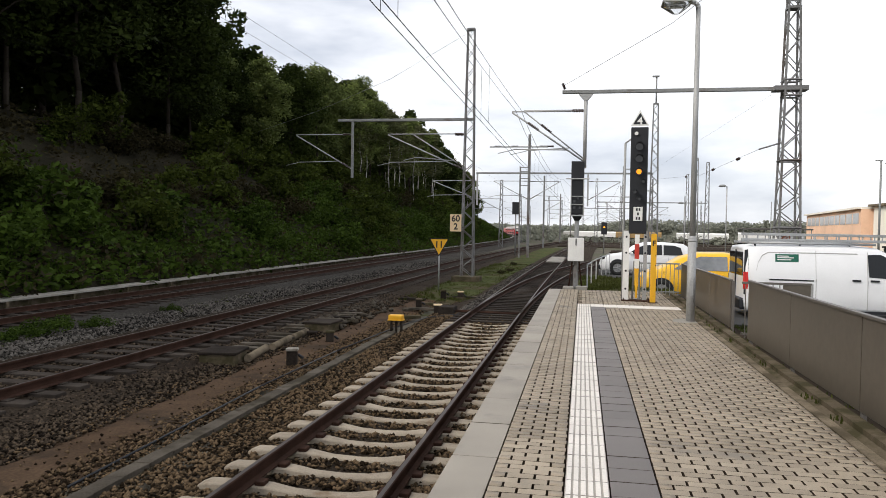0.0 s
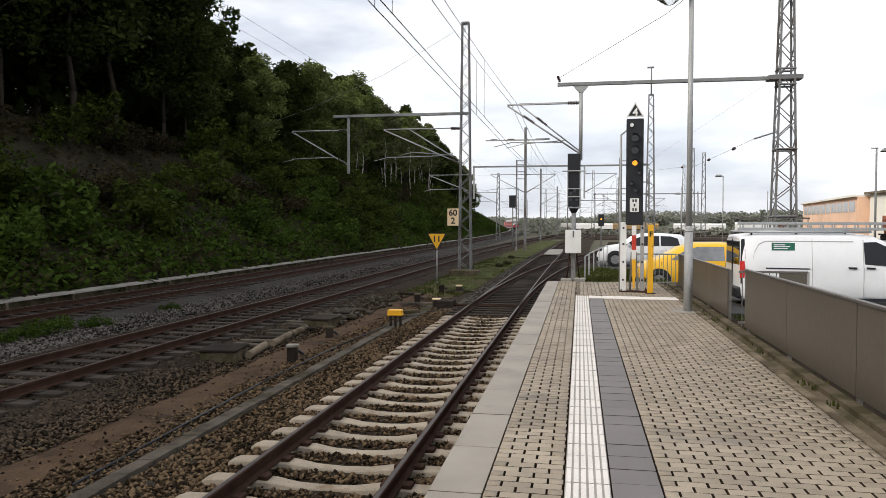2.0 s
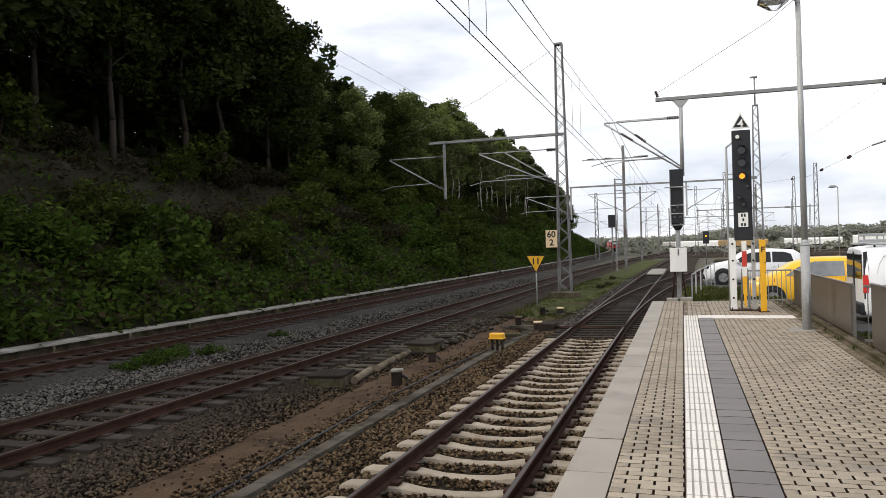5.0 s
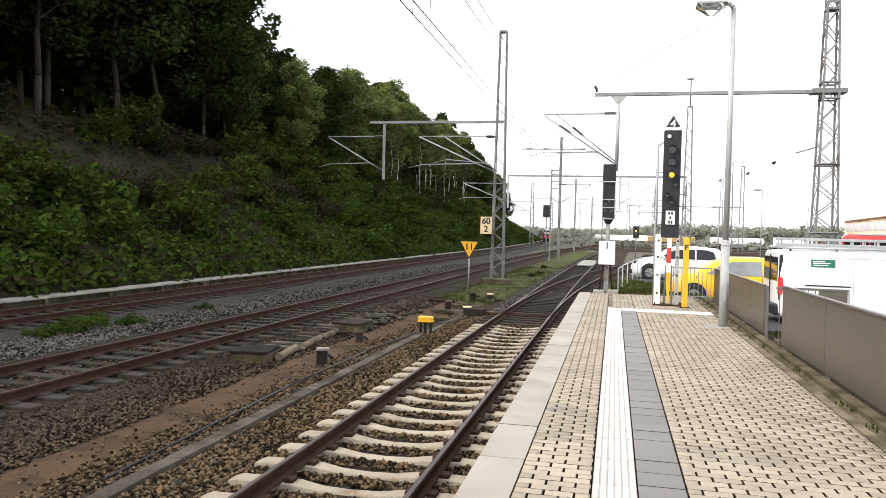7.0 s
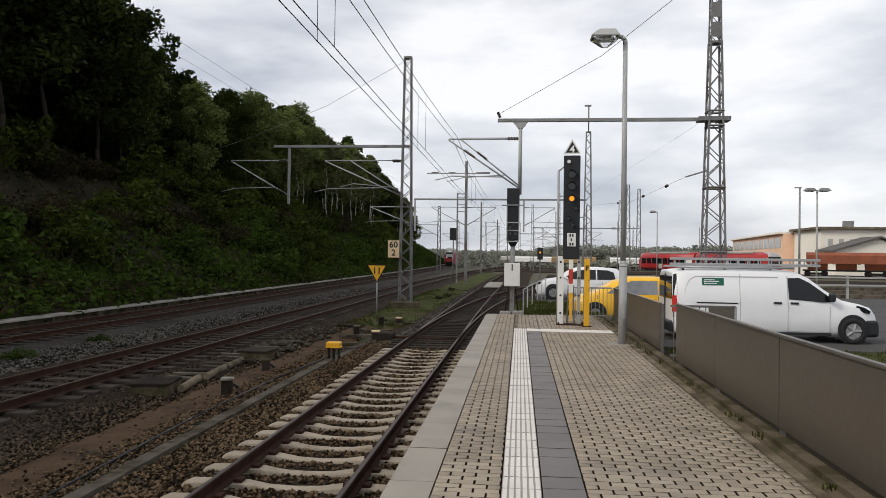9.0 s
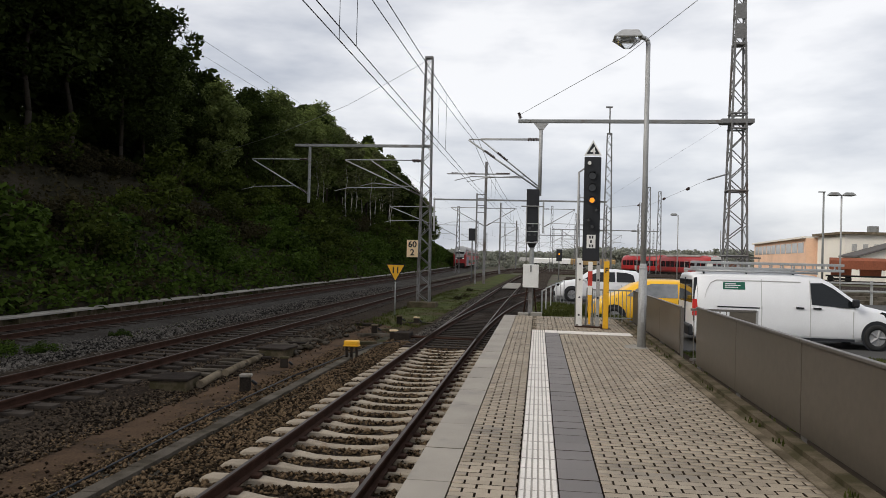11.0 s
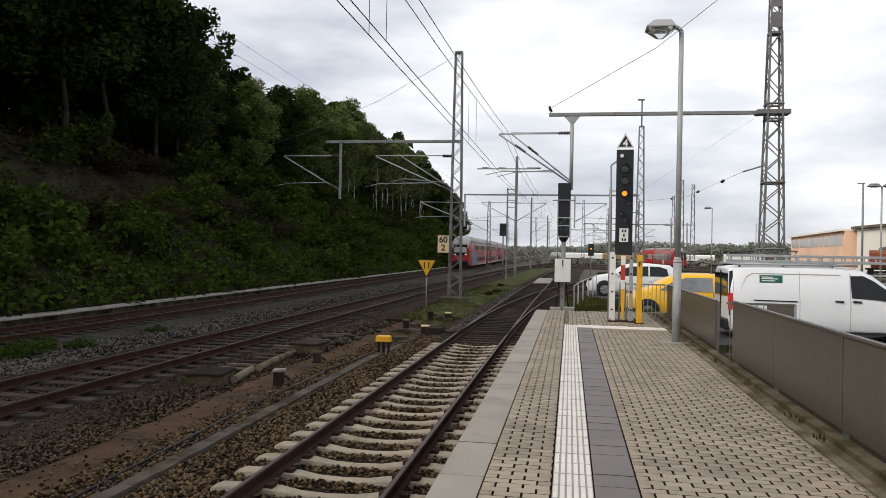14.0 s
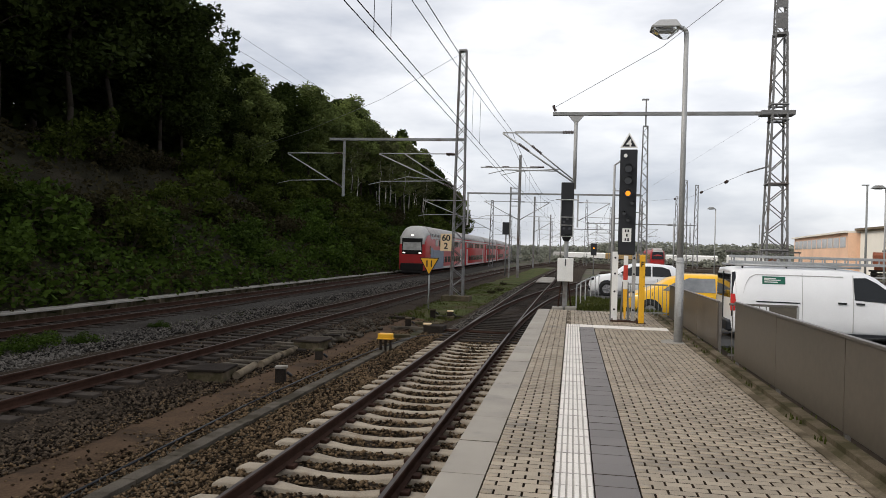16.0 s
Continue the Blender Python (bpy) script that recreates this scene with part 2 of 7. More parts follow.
M["train_roof"] = mat("train_roof", (0.40, 0.38, 0.36), 0.6, dark=0.75, light=1.15, scale=0.7, fine=9, bump=0, local=True)
M["train_dark"] = mat("train_underframe", (0.02, 0.019, 0.018), 0.8, bump=0.1, local=True, spec=0.06)
M["train_blue"] = mat("train_advert_blue", (0.14, 0.18, 0.24), 0.5, bump=0, local=True)
M["hopper_red"] = mat("hopper_red_oxide", (0.25, 0.075, 0.036), 0.75, dark=0.6, light=1.25, scale=0.4, fine=6, bump=0.1)
M["hopper_brown"] = mat("hopper_brown", (0.15, 0.065, 0.04), 0.8, dark=0.6, light=1.25, scale=0.4, fine=6, bump=0.1)
M["tan"] = mat("tan_wagon_paint", (0.34, 0.22, 0.09), 0.7, dark=0.7, light=1.2, scale=0.4, fine=6, bump=0.1)
M["duct"] = mat("dirty_concrete", (0.105, 0.09, 0.072), 0.95, per_object=0.4, dark=0.6, light=1.3, scale=2, fine=50, bump=0.3, stain=(0.05, 0.042, 0.03), stain_scale=1.5, stain_at=0.55, spec=0.06)
M["kerb"] = mat("worn_brown_kerb", (0.21, 0.17, 0.12), 0.95, dark=0.65, light=1.25, scale=2, fine=60, bump=0.3, stain=(0.09, 0.072, 0.048), stain_scale=1.3, stain_at=0.5, spec=0.06)
M["groove"] = mat("tactile_groove", (0.40, 0.365, 0.32), 0.85, dark=0.8, light=1.15, scale=3, fine=60, bump=0.1)
M["cable_grey"] = mat("grey_cable", (0.27, 0.27, 0.28), 0.7, bump=0)
bowl_glass, _, bowl_bsdf = principled("clear_bowl_glass")
bowl_bsdf.inputs["Base Color"].default_value = (0.92, 0.94, 0.95, 1)
bowl_bsdf.inputs["Transmission Weight"].default_value, bowl_bsdf.inputs["Roughness"].default_value, bowl_bsdf.inputs["IOR"].default_value = 0.92, 0.12, 1.12
M["bowl"] = bowl_glass
# Opaque grey: the brightness seen in the car's windows is put into its colour.
M["car_glass"] = mat("pale_car_glass", (0.20, 0.21, 0.22), 0.06, dark=0.75, light=1.2, scale=0.8, fine=5, bump=0, spec=0.5, local=True)
M["leaf_grass"] = leaf_mat("grass_blades", (0.05, 0.062, 0.018))
M["wall_white"] = mat("white_render", (0.80, 0.75, 0.66), 0.9, dark=0.88, light=1.08, scale=0.2, fine=6, bump=0.05)
M["wall_orange"] = mat("orange_brick_wall", (0.82, 0.53, 0.36), 0.9, dark=0.82, light=1.12, scale=0.2, fine=6, bump=0.05)
M["roof"] = mat("roof_felt", (0.11, 0.10, 0.095), 0.9, scale=0.3, fine=6, bump=0.1)
# Opaque pale grey: on windows, bright reflections are put into the colour.
M["pane"] = mat("pale_pane", (0.42, 0.41, 0.39), 0.15, dark=0.7, light=1.25, scale=0.35, fine=3, bump=0)
M["bark"] = mat("dark_bark", (0.042, 0.035, 0.028), 0.95, scale=1.5, fine=14, bump=0.6, spec=0.06)
M["birch"] = mat("birch_bark", (0.42, 0.40, 0.36), 0.8, dark=0.5, light=1.2, scale=2.5, fine=12, bump=0.2, spec=0.06)
M["leaf_oak"] = leaf_mat("oak_leaves", (0.026, 0.04, 0.01))
M["leaf_light"] = leaf_mat("spring_leaves", (0.105, 0.14, 0.05))
M["leaf_pale"] = leaf_mat("pale_leaves", (0.095, 0.112, 0.055))
M["leaf_shrub"] = leaf_mat("shrub_leaves", (0.033, 0.06, 0.011), 0.7)
M["leaf_dull"] = leaf_mat("bramble_leaves", (0.03, 0.028, 0.016), 0.6)
M["leaf_hazel"] = leaf_mat("hazel_leaves", (0.038, 0.056, 0.012), 0.7)
# Pale grey-green: distance haze is mixed into this leaf colour.
M["leaf_haze"] = leaf_mat("hazed_far_leaves", (0.24, 0.25, 0.21), 0.1)


# ---- builders ----
def box(bm, x0, x1, y0, y1, z0, z1, bevel=0.0):
    g = bmesh.ops.create_cube(bm, size=1.0)["verts"]
    for v in g:
        v.co = Vector((x0 + (v.co.x + 0.5) * (x1 - x0), y0 + (v.co.y + 0.5) * (y1 - y0), z0 + (v.co.z + 0.5) * (z1 - z0)))
    if bevel:
        edges = list({e for v in g for e in v.link_edges})
        bmesh.ops.bevel(bm, geom=edges, offset=bevel, segments=2, profile=0.5, affect="EDGES")
    return bm


def tube(bm, p, q, r0, r1=None, n=8):
    """A round bar from p to q."""
    p, q = Vector(p), Vector(q)
    r1 = r0 if r1 is None else r1
    d = q - p
    if d.length < 1e-6:
        return bm
    turn = d.to_track_quat("Z", "Y").to_matrix()
    rings = []
    for c, r in ((p, r0), (q, r1)):
        rings.append([bm.verts.new(c + turn @ Vector((r * math.cos(2 * math.pi * i / n), r * math.sin(2 * math.pi * i / n), 0))) for i in range(n)])
    for i in range(n):
        f = bm.faces.new((rings[0][i], rings[0][(i + 1) % n], rings[1][(i + 1) % n], rings[1][i]))
        f.smooth = n > 6
    bm.faces.new(rings[0][::-1])
    bm.faces.new(rings[1])
    return bm


def bar(bm, p, q, w):
    return tube(bm, p, q, w * 0.7, n=4)


def prism(bm, outline, a0, a1, axis="y"):
    """A solid from an outline of (u, v) points, drawn out along an axis from a0 to a1."""
    def at(u, v, a):
        return {"x": (a, u, v), "y": (u, a, v), "z": (u, v, a)}[axis]
    low = [bm.verts.new(at(u, v, a0)) for u, v in outline]
    high = [bm.verts.new(at(u, v, a1)) for u, v in outline]
    n = len(outline)
    for i in range(n):
        bm.faces.new((low[i], low[(i + 1) % n], high[(i + 1) % n], high[i]))
    bm.faces.new(low[::-1])
    bm.faces.new(high)
    return bm


def loft(bm, rings, smooth=True, caps=True):
    vs = [[bm.verts.new(p) for p in r] for r in rings]
    n = len(rings[0])
    for a, b in zip(vs, vs[1:]):
        for i in range(n):
            f = bm.faces.new((a[i], a[(i + 1) % n], b[(i + 1) % n], b[i]))
            f.smooth = smooth
    if caps:
        bm.faces.new(vs[0][::-1])
        bm.faces.new(vs[-1])
    return bm


def to_mesh(name, bm, material):
    bmesh.ops.recalc_face_normals(bm, faces=bm.faces)
    me = bpy.data.meshes.new(name)
    bm.to_mesh(me)
    bm.free()
    me.materials.append(M[material])
    return me


def soil_sides(me, material="joint"):
    """Dirt in the joints: all but the top faces of a paving piece take a second material."""
    me.materials.append(M[material])
    for p in me.polygons:
        p.material_index = 0 if p.normal.z > 0.9 else 1
    return me


def part(name, bm, material, parent, label=""):
    """One mesh object under a thing or a part."""
    ob = new(name, to_mesh(name, bm, material))
    ob.parent = parent
    return tagged(ob, label) if label else ob


def share(name, mesh, parent, m):
    """Another piece on a mesh that is there already."""
    ob = new(name, mesh)
    ob.parent = parent
    ob.matrix_basis = m
    return ob


def thing(name, label, category, m=None, group="", kind=""):
    ob = tagged(new(name), label, category, group, kind)
    ob.matrix_basis = m or Matrix()
    return ob


def solid(name, bm, material, label, category, group="", kind="", m=None):
    ob = tagged(new(name, to_mesh(name, bm, material)), label, category, group, kind)
    ob.matrix_basis = m or Matrix()
    return ob


def quick_mesh(name, verts, faces, material):
    """A mesh from arrays of corners and of equal-sided faces."""
    verts, faces = np.asarray(verts, np.float32), np.asarray(faces, np.int32)
    me = bpy.data.meshes.new(name)
    k = faces.shape[1]
    me.vertices.add(len(verts))
    me.vertices.foreach_set("co", verts.ravel())
    me.loops.add(faces.size)
    me.loops.foreach_set("vertex_index", faces.ravel())
    me.polygons.add(len(faces))
    me.polygons.foreach_set("loop_start", np.arange(0, faces.size, k, dtype=np.int32))
    me.update(calc_edges=True)
    me.materials.append(M[material])
    return me


def words(text, size, material, parent, m, label="", name="lettering"):
    """Raised lettering as a mesh part."""
    cu = bpy.data.curves.new("lettering", "FONT")
    cu.offset = size * 0.022
    cu.body, cu.size, cu.extrude, cu.align_x, cu.align_y = text, size, 0.003, "CENTER", "CENTER"
    tmp = bpy.data.objects.new("lettering_tmp", cu)
    scene.collection.objects.link(tmp)
    me = bpy.data.meshes.new_from_object(tmp.evaluated_get(bpy.context.evaluated_depsgraph_get()))
    bpy.data.objects.remove(tmp)
    me.materials.clear()
    me.materials.append(M[material])
    ob = new(name, me)
    ob.parent = parent
    ob.matrix_basis = m
    return tagged(ob, label) if label else ob


def wheel(parent, x, y, z, r, w, name="wheel", side=-1):
    """A road wheel with tyre and rim, axle along y; side -1: outer face to -y."""
    hub = thing(name, "", "")
    del_keys = [k for k in hub.keys()]
    for k in del_keys:
        del hub[k]
    hub.parent = parent
    hub.location = (x, y, z)
    bm = bmesh.new()
    prof = [(0.62 * r, -w / 2), (0.93 * r, -w / 2), (r, -w * 0.32), (r, w * 0.32), (0.93 * r, w / 2), (0.62 * r, w / 2)]
    n = 24
    loft(bm, [[(p * math.cos(a), q, p * math.sin(a)) for p, q in prof] for a in [2 * math.pi * i / n for i in range(n + 1)]], caps=False)
    part("tyre", bm, "tyre", hub)
    bm = bmesh.new()
    tube(bm, (0, -side * w * 0.2, 0), (0, side * w * 0.42, 0), 0.64 * r, n=24)
    for i in range(5):
        a = 2 * math.pi * i / 5
        bar(bm, (0, side * w * 0.44, 0), (0.6 * r * math.cos(a), side * w * 0.44, 0.6 * r * math.sin(a)), 0.05)
    tube(bm, (0, side * w * 0.3, 0), (0, side * w * 0.52, 0), 0.16 * r, n=12)
    part("rim", bm, "rim", hub, "spoked alloy rim")
    return hub



# ---- ground ----
RAIL = -0.75
LOT = -0.38
rng = np.random.default_rng(7)


def main_x(y):
    return -2.54 + (0.00018 * (y - 25) ** 2 if y > 25 else 0)


def branch_x(y):
    if y < 22:
        return -2.54
    if y < 60:
        return -2.54 + 0.00223 * (y - 22) ** 2
    return -2.54 + 0.00223 * 38 ** 2 + 0.1695 * (y - 60)


def mid_x(y):
    return -9.1 + (0.00026 * (y - 45) ** 2 if y > 45 else 0)


def far_x(y):
    return -15.2 - (0.000185 * (y - 70) ** 2 if y > 70 else 0)


def strip(name, fun, offsets, heights, ys, material, label, category="ground", jitter=0.02, kind="structure"):
    """A bed along a track: a cross-section carried along the line fun(y)."""
    verts, faces = [], []
    k = len(offsets)
    for y in ys:
        for o, h in zip(offsets, heights):
            verts.append((fun(y) + o, y, h + jitter * noise.noise((o * 2 + fun(y), y * 1.3, 3.1))))
    for i in range(len(ys) - 1):
        for j in range(k - 1):
            a = i * k + j
            faces.append((a, a + 1, a + k + 1, a + k))
    ob = new(name, quick_mesh(name, verts, faces, material))
    for p in ob.data.polygons:
        p.use_smooth = True
    return tagged(ob, label, category, kind=kind)


def steps(a, b, d):
    return [a + (b - a) * i / max(1, round((b - a) / d)) for i in range(max(1, round((b - a) / d)) + 1)]


bm = bmesh.new()
bmesh.ops.create_grid(bm, x_segments=40, y_segments=40, size=2600)
for v in bm.verts:
    v.co.z = -1.12
solid("ground", bm, "yard", "flat stony yard ground with patches of weeds", "ground", kind="structure")

strip("ballast_bed_1", lambda y: -2.54, [-1.9, -1.45, -0.6, 0, 0.6, 1.35, 1.75], [-1.1, -0.985, -0.985, -0.985, -0.985, -0.985, -1.1], steps(-30, 24, 0.5), "bed_brown", "rust-brown ballast under the platform track")
strip("ballast_bed_2", main_x, [-2.3, -1.5, 0, 1.5, 3.0], [-1.1, -0.95, -0.94, -0.95, -1.05], steps(24, 330, 2.5), "bed_brown", "dark brown ballast under the turnout")
strip("ballast_bed_3", branch_x, [-1.0, 0, 1.5, 2.2], [-1.0, -0.945, -0.96, -1.1], steps(40, 260, 2.5), "bed_brown", "dark brown ballast under the branch track")
strip("ballast_bed_4", mid_x, [-2.6, -1.7, -0.8, 0.8, 1.7, 2.5], [-1.06, -0.98, -0.965, -0.965, -0.99, -1.1], steps(-30, 330, 1.5), "bed_brown", "dark brown ballast under the middle track")
strip("ballast_bed_5", far_x, [-2.2, -1.5, 0, 1.5, 2.2, 3.6], [-1.08, -0.97, -0.96, -0.97, -1.02, -1.07], steps(-30, 330, 2), "bed_grey", "grey ballast under the far track")
strip("dirt_path", lambda y: -5.95 + 0.12 * noise.noise((y * 0.3, 0, 0)), [-0.75, -0.4, 0, 0.35, 0.6], [-1.09, -1.06, -1.05, -1.06, -1.085], steps(-30, 29, 0.5), "dirt", "trodden reddish sandy path between the tracks", jitter=0.05)
strip("grass_strip", lambda y: -5.2 + max(0, (y - 60)) * 0.01, [-2.0, -1.2, 0, 0.9, 1.5], [-1.1, -0.99, -0.96, -0.97, -1.1], steps(24.0, 120, 1.0), "grass", "mossy grass strip between the tracks", jitter=0.08)
for v in bpy.data.objects["grass_strip"].data.vertices:
    v.co.z -= 0.16 * max(0.0, min(1.0, (31.5 - v.co.y + 0.8 * noise.noise((v.co.x, v.co.y * 0.6, 1))) / 4.5))


def stones(name, xs, ys, count, low, size, material, label, avoid=None):
    """Loose ballast stones, a stuff of squashed, turned octahedra."""
    base = np.array([(1, 0, 0), (-1, 0, 0), (0, 1, 0), (0, -1, 0), (0, 0, 1), (0, 0, -1)], float)
    tri = np.array([(0, 2, 4), (2, 1, 4), (1, 3, 4), (3, 0, 4), (2, 0, 5), (1, 2, 5), (3, 1, 5), (0, 3, 5)])
    u = rng.random(count)
    y = ys[0] + (ys[1] - ys[0]) * u ** 1.5
    x = xs[0] + (xs[1] - xs[0]) * rng.random(count)
    if avoid is not None:
        keep = avoid(x, y)
        x, y = x[keep], y[keep]
    n = len(x)
    s = size * (0.55 + 0.8 * rng.random((n, 1, 1)))
    shape = base[None] * (0.6 + 0.6 * rng.random((n, 6, 1))) * np.array([1.0, 0.85, 0.65])
    shape = shape + (rng.random((n, 6, 3)) - 0.5) * 0.55
    a = rng.random(n) * 6.28
    c, d = np.cos(a), np.sin(a)
    px = shape[:, :, 0] * c[:, None] - shape[:, :, 1] * d[:, None]
    py = shape[:, :, 0] * d[:, None] + shape[:, :, 1] * c[:, None]
    v = np.stack([px, py, shape[:, :, 2]], -1) * s
    v += np.stack([x, y, low(x, y)], -1)[:, None]
    f = tri[None] + 6 * np.arange(n)[:, None, None]
    return tagged(new(name, quick_mesh(name, v.reshape(-1, 3), f.reshape(-1, 3), material)), label, "ballast", kind="stuff")


def off_sleepers(x, y):
    on = (np.abs((y - 0.06) / 0.6 - np.round((y - 0.06) / 0.6)) * 0.6 < 0.15) & (np.abs(x + 2.54) < 1.32)
    return ~on & (np.abs(x + 3.29) > 0.07) & (np.abs(x + 1.79) > 0.07)


stones("ballast_stones", (-4.7, -0.98), (2.5, 24), 36000, lambda x, y: -0.972 - 0.09 * np.clip(np.abs(x + 2.54) - 1.45, 0, 1) + 0.02 * rng.random(len(x)), 0.035, "stone_brown", "loose rust-brown ballast stones round the platform track", off_sleepers)
stones("ballast_stones", (-8.4, -6.4), (5, 30), 19000, lambda x, y: -1.0 - 0.06 * np.clip(x + 7.6, 0, 2) + 0.02 * rng.random(len(x)), 0.038, "stone_shaded", "loose brown ballast stones beside the middle track, shade in their colour")
stones("ballast_stones", (-6.9, -4.2), (4, 33), 10500, lambda x, y: -1.055 + 0.03 * rng.random(len(x)), 0.028, "stone_brown", "scattered ballast stones over the sandy path", lambda x, y: (np.abs(x + 4.88) > 0.14) & ((np.abs(x + 5.95) > 0.42) | (rng.random(len(x)) < 0.15)))
stones("ballast_stones", (-13.6, -10.3), (10, 62), 21000, lambda x, y: -1.04 + 0.02 * rng.random(len(x)), 0.05, "stone_grey", "loose pale grey ballast stones between the tracks")
stones("ballast_stones", (-5.75, -5.05), (4, 24), 4200, lambda x, y: -1.06 + 0.02 * rng.random(len(x)), 0.033, "stone_brown", "dark ballast stones along the cable duct")
for xa, xb in ((-3.95, -3.42), (-1.66, -1.12)):
    stones("ballast_stones", (xa, xb), (2.5, 23), 5200, lambda x, y: -0.935 - 0.05 * np.abs(x + 2.54 if xa < -3 else x + 2.54 - 0.2) + 0.035 * rng.random(len(x)), 0.036, "stone_brown", "ballast stones heaped over the sleeper ends")
stones("ballast_stones", (-4.55, -0.98), (-6, 2.5), 6000, lambda x, y: -0.975 + 0.02 * rng.random(len(x)), 0.035, "stone_brown", "loose rust-brown ballast stones round the platform track", off_sleepers)
stones("ballast_stones", (-10.35, -8.3), (5, 40), 9000, lambda x, y: -0.955 + 0.02 * rng.random(len(x)), 0.042, "stone_shaded", "ballast stones between the middle track's sleepers, shade in their colour", lambda x, y: (np.abs(np.abs(x + 9.1) - 0.7525) > 0.09) & (np.abs((y - 0.3) / 0.63 - np.round((y - 0.3) / 0.63)) * 0.63 > 0.14))
stones("rubble", (-7.6, -6.2), (19.5, 27), 150, lambda x, y: -1.0 + 0.03 * rng.random(len(x)), 0.11, "duct", "pale broken concrete rubble beside the points")
stones("ballast_stones", (-3.95, -3.4), (24, 60), 2600, lambda x, y: -0.95 + 0.02 * rng.random(len(x)), 0.05, "stone_grey", "pale grey ballast stones along the turnout")


# ---- tracks ----
def rail_ring(fun, y, off):
    prof = [(-0.0625, 0), (0.0625, 0), (0.0625, 0.012), (0.008, 0.03), (0.008, 0.115), (0.034, 0.122), (0.034, 0.152), (0.026, 0.158),
            (-0.026, 0.158), (-0.034, 0.152), (-0.034, 0.122), (-0.008, 0.115), (-0.008, 0.03), (-0.0625, 0.012)]
    return [(fun(y) + off + a, y, RAIL - 0.158 + b) for a, b in prof]


def rail(parent, fun, off, ys):
    bm = bmesh.new()
    loft(bm, [rail_ring(fun, y, off) for y in ys], smooth=False)
    r = part("rail", bm, "rust", parent, "rusty steel rail")
    bm = bmesh.new()
    loft(bm, [[(fun(y) + off + a, y, RAIL + b) for a, b in ((-0.022, -0.004), (0.022, -0.004), (0.022, 0.003), (-0.022, 0.003))] for y in ys], smooth=False)
    part("running_surface", bm, "rail_head", r, "worn running surface")


def concrete_sleeper_mesh():
    bm = bmesh.new()
    rings = []
    for x, top, w, wb in ((-1.3, -0.03, 0.09, 0.13), (-1.22, 0.0, 0.11, 0.15), (-0.95, 0.005, 0.11, 0.15), (-0.55, 0.0, 0.105, 0.145), (-0.3, -0.035, 0.085, 0.125), (0, -0.045, 0.08, 0.12),
                          (0.3, -0.035, 0.085, 0.125), (0.55, 0.0, 0.105, 0.145), (0.95, 0.005, 0.11, 0.15), (1.22, 0.0, 0.11, 0.15), (1.3, -0.03, 0.09, 0.13)):
        rings.append([(x, -wb, -0.2), (x, -w, top - 0.012), (x, -w + 0.015, top), (x, w - 0.015, top), (x, w, top - 0.012), (x, wb, -0.2)])
    loft(bm, rings, smooth=False)
    for x in (-0.86, -0.64, 0.64, 0.86):
        box(bm, x - 0.05, x + 0.05, -0.07, 0.07, -0.01, 0.045, 0.012)
    me = to_mesh("concrete_sleeper", bm, "sleeper")
    me.materials.append(M["rust"])
    for p in me.polygons:
        p.material_index = 1 if p.center.z > 0.008 else 0
    return me


def timber_mesh(length, material="timber"):
    bm = bmesh.new()
    box(bm, -length / 2, length / 2, -0.13, 0.13, -0.16, 0, 0.012)
    for x in (-0.75, 0.75):
        box(bm, x - 0.16, x + 0.16, -0.08, 0.08, -0.002, 0.02)
    return to_mesh("timber_sleeper", bm, material)


track_1 = thing("track_1", "platform track on pale concrete sleepers with rusty rails", "railway track", kind="structure")
ys1 = steps(-30, 22, 13) + steps(24, 330, 3)[0:]
for off in (-0.7525, 0.7525):
    rail(track_1, main_x, off, ys1)
sl = concrete_sleeper_mesh()
for i in range(-8, 36):
    share("sleeper", sl, track_1, pose(-2.54 + random.uniform(-0.012, 0.012), 0.06 + 0.6 * i, RAIL - 0.17, 0, random.uniform(-0.3, 0.3), random.uniform(-0.4, 0.4)))
tm = timber_mesh(2.6)
tl = timber_mesh(3.3)
for i in range(36, 84):
    y = 0.06 + 0.6 * i
    grow = y > 30
    share("sleeper", tl if grow else tm, track_1, pose(main_x(y) + (0.3 if grow else 0), y, RAIL - 0.165))
for i in range(60):
    y = 51 + 0.65 * i
    share("sleeper", tm, track_1, pose(main_x(y), y, RAIL - 0.165))

track_2 = thing("track_2", "branch track curving away over dark timbers", "railway track", kind="structure")
yb = steps(22.5, 60, 1.5) + steps(63, 240, 6)
for off in (-0.7525, 0.7525):
    rail(track_2, branch_x, off, yb)
for i in range(90):
    y = 52 + 0.7 * i
    share("sleeper", tm, track_2, pose(branch_x(y), y, RAIL - 0.168, 0, 0, -8))
bm = bmesh.new()
for off in (-0.66, 0.66):
    bar(bm, (-2.54 + off, 33, RAIL - 0.03), (-2.5 + off, 45, RAIL - 0.03), 0.03)
part("check_rail", bm, "rust", track_2, "rusty check rail")

gs = timber_mesh(2.5, "grey_sleeper")
track_3 = thing("track_3", "middle track on weathered grey timber sleepers", "railway track", kind="structure")
for off in (-0.7525, 0.7525):
    rail(track_3, mid_x, off, steps(-30, 45, 15) + steps(48, 330, 4))
for i in range(-10, 150):
    y = 0.3 + 0.63 * i
    share("sleeper", gs, track_3, pose(mid_x(y) + random.uniform(-0.03, 0.03), y, RAIL - 0.168, 0, 0, random.uniform(-1, 1)))
track_4 = thing("track_4", "far track beside the slope on grey sleepers", "railway track", kind="structure")
for off in (-0.7525, 0.7525):
    rail(track_4, far_x, off, steps(-30, 70, 20) + steps(74, 420, 5))
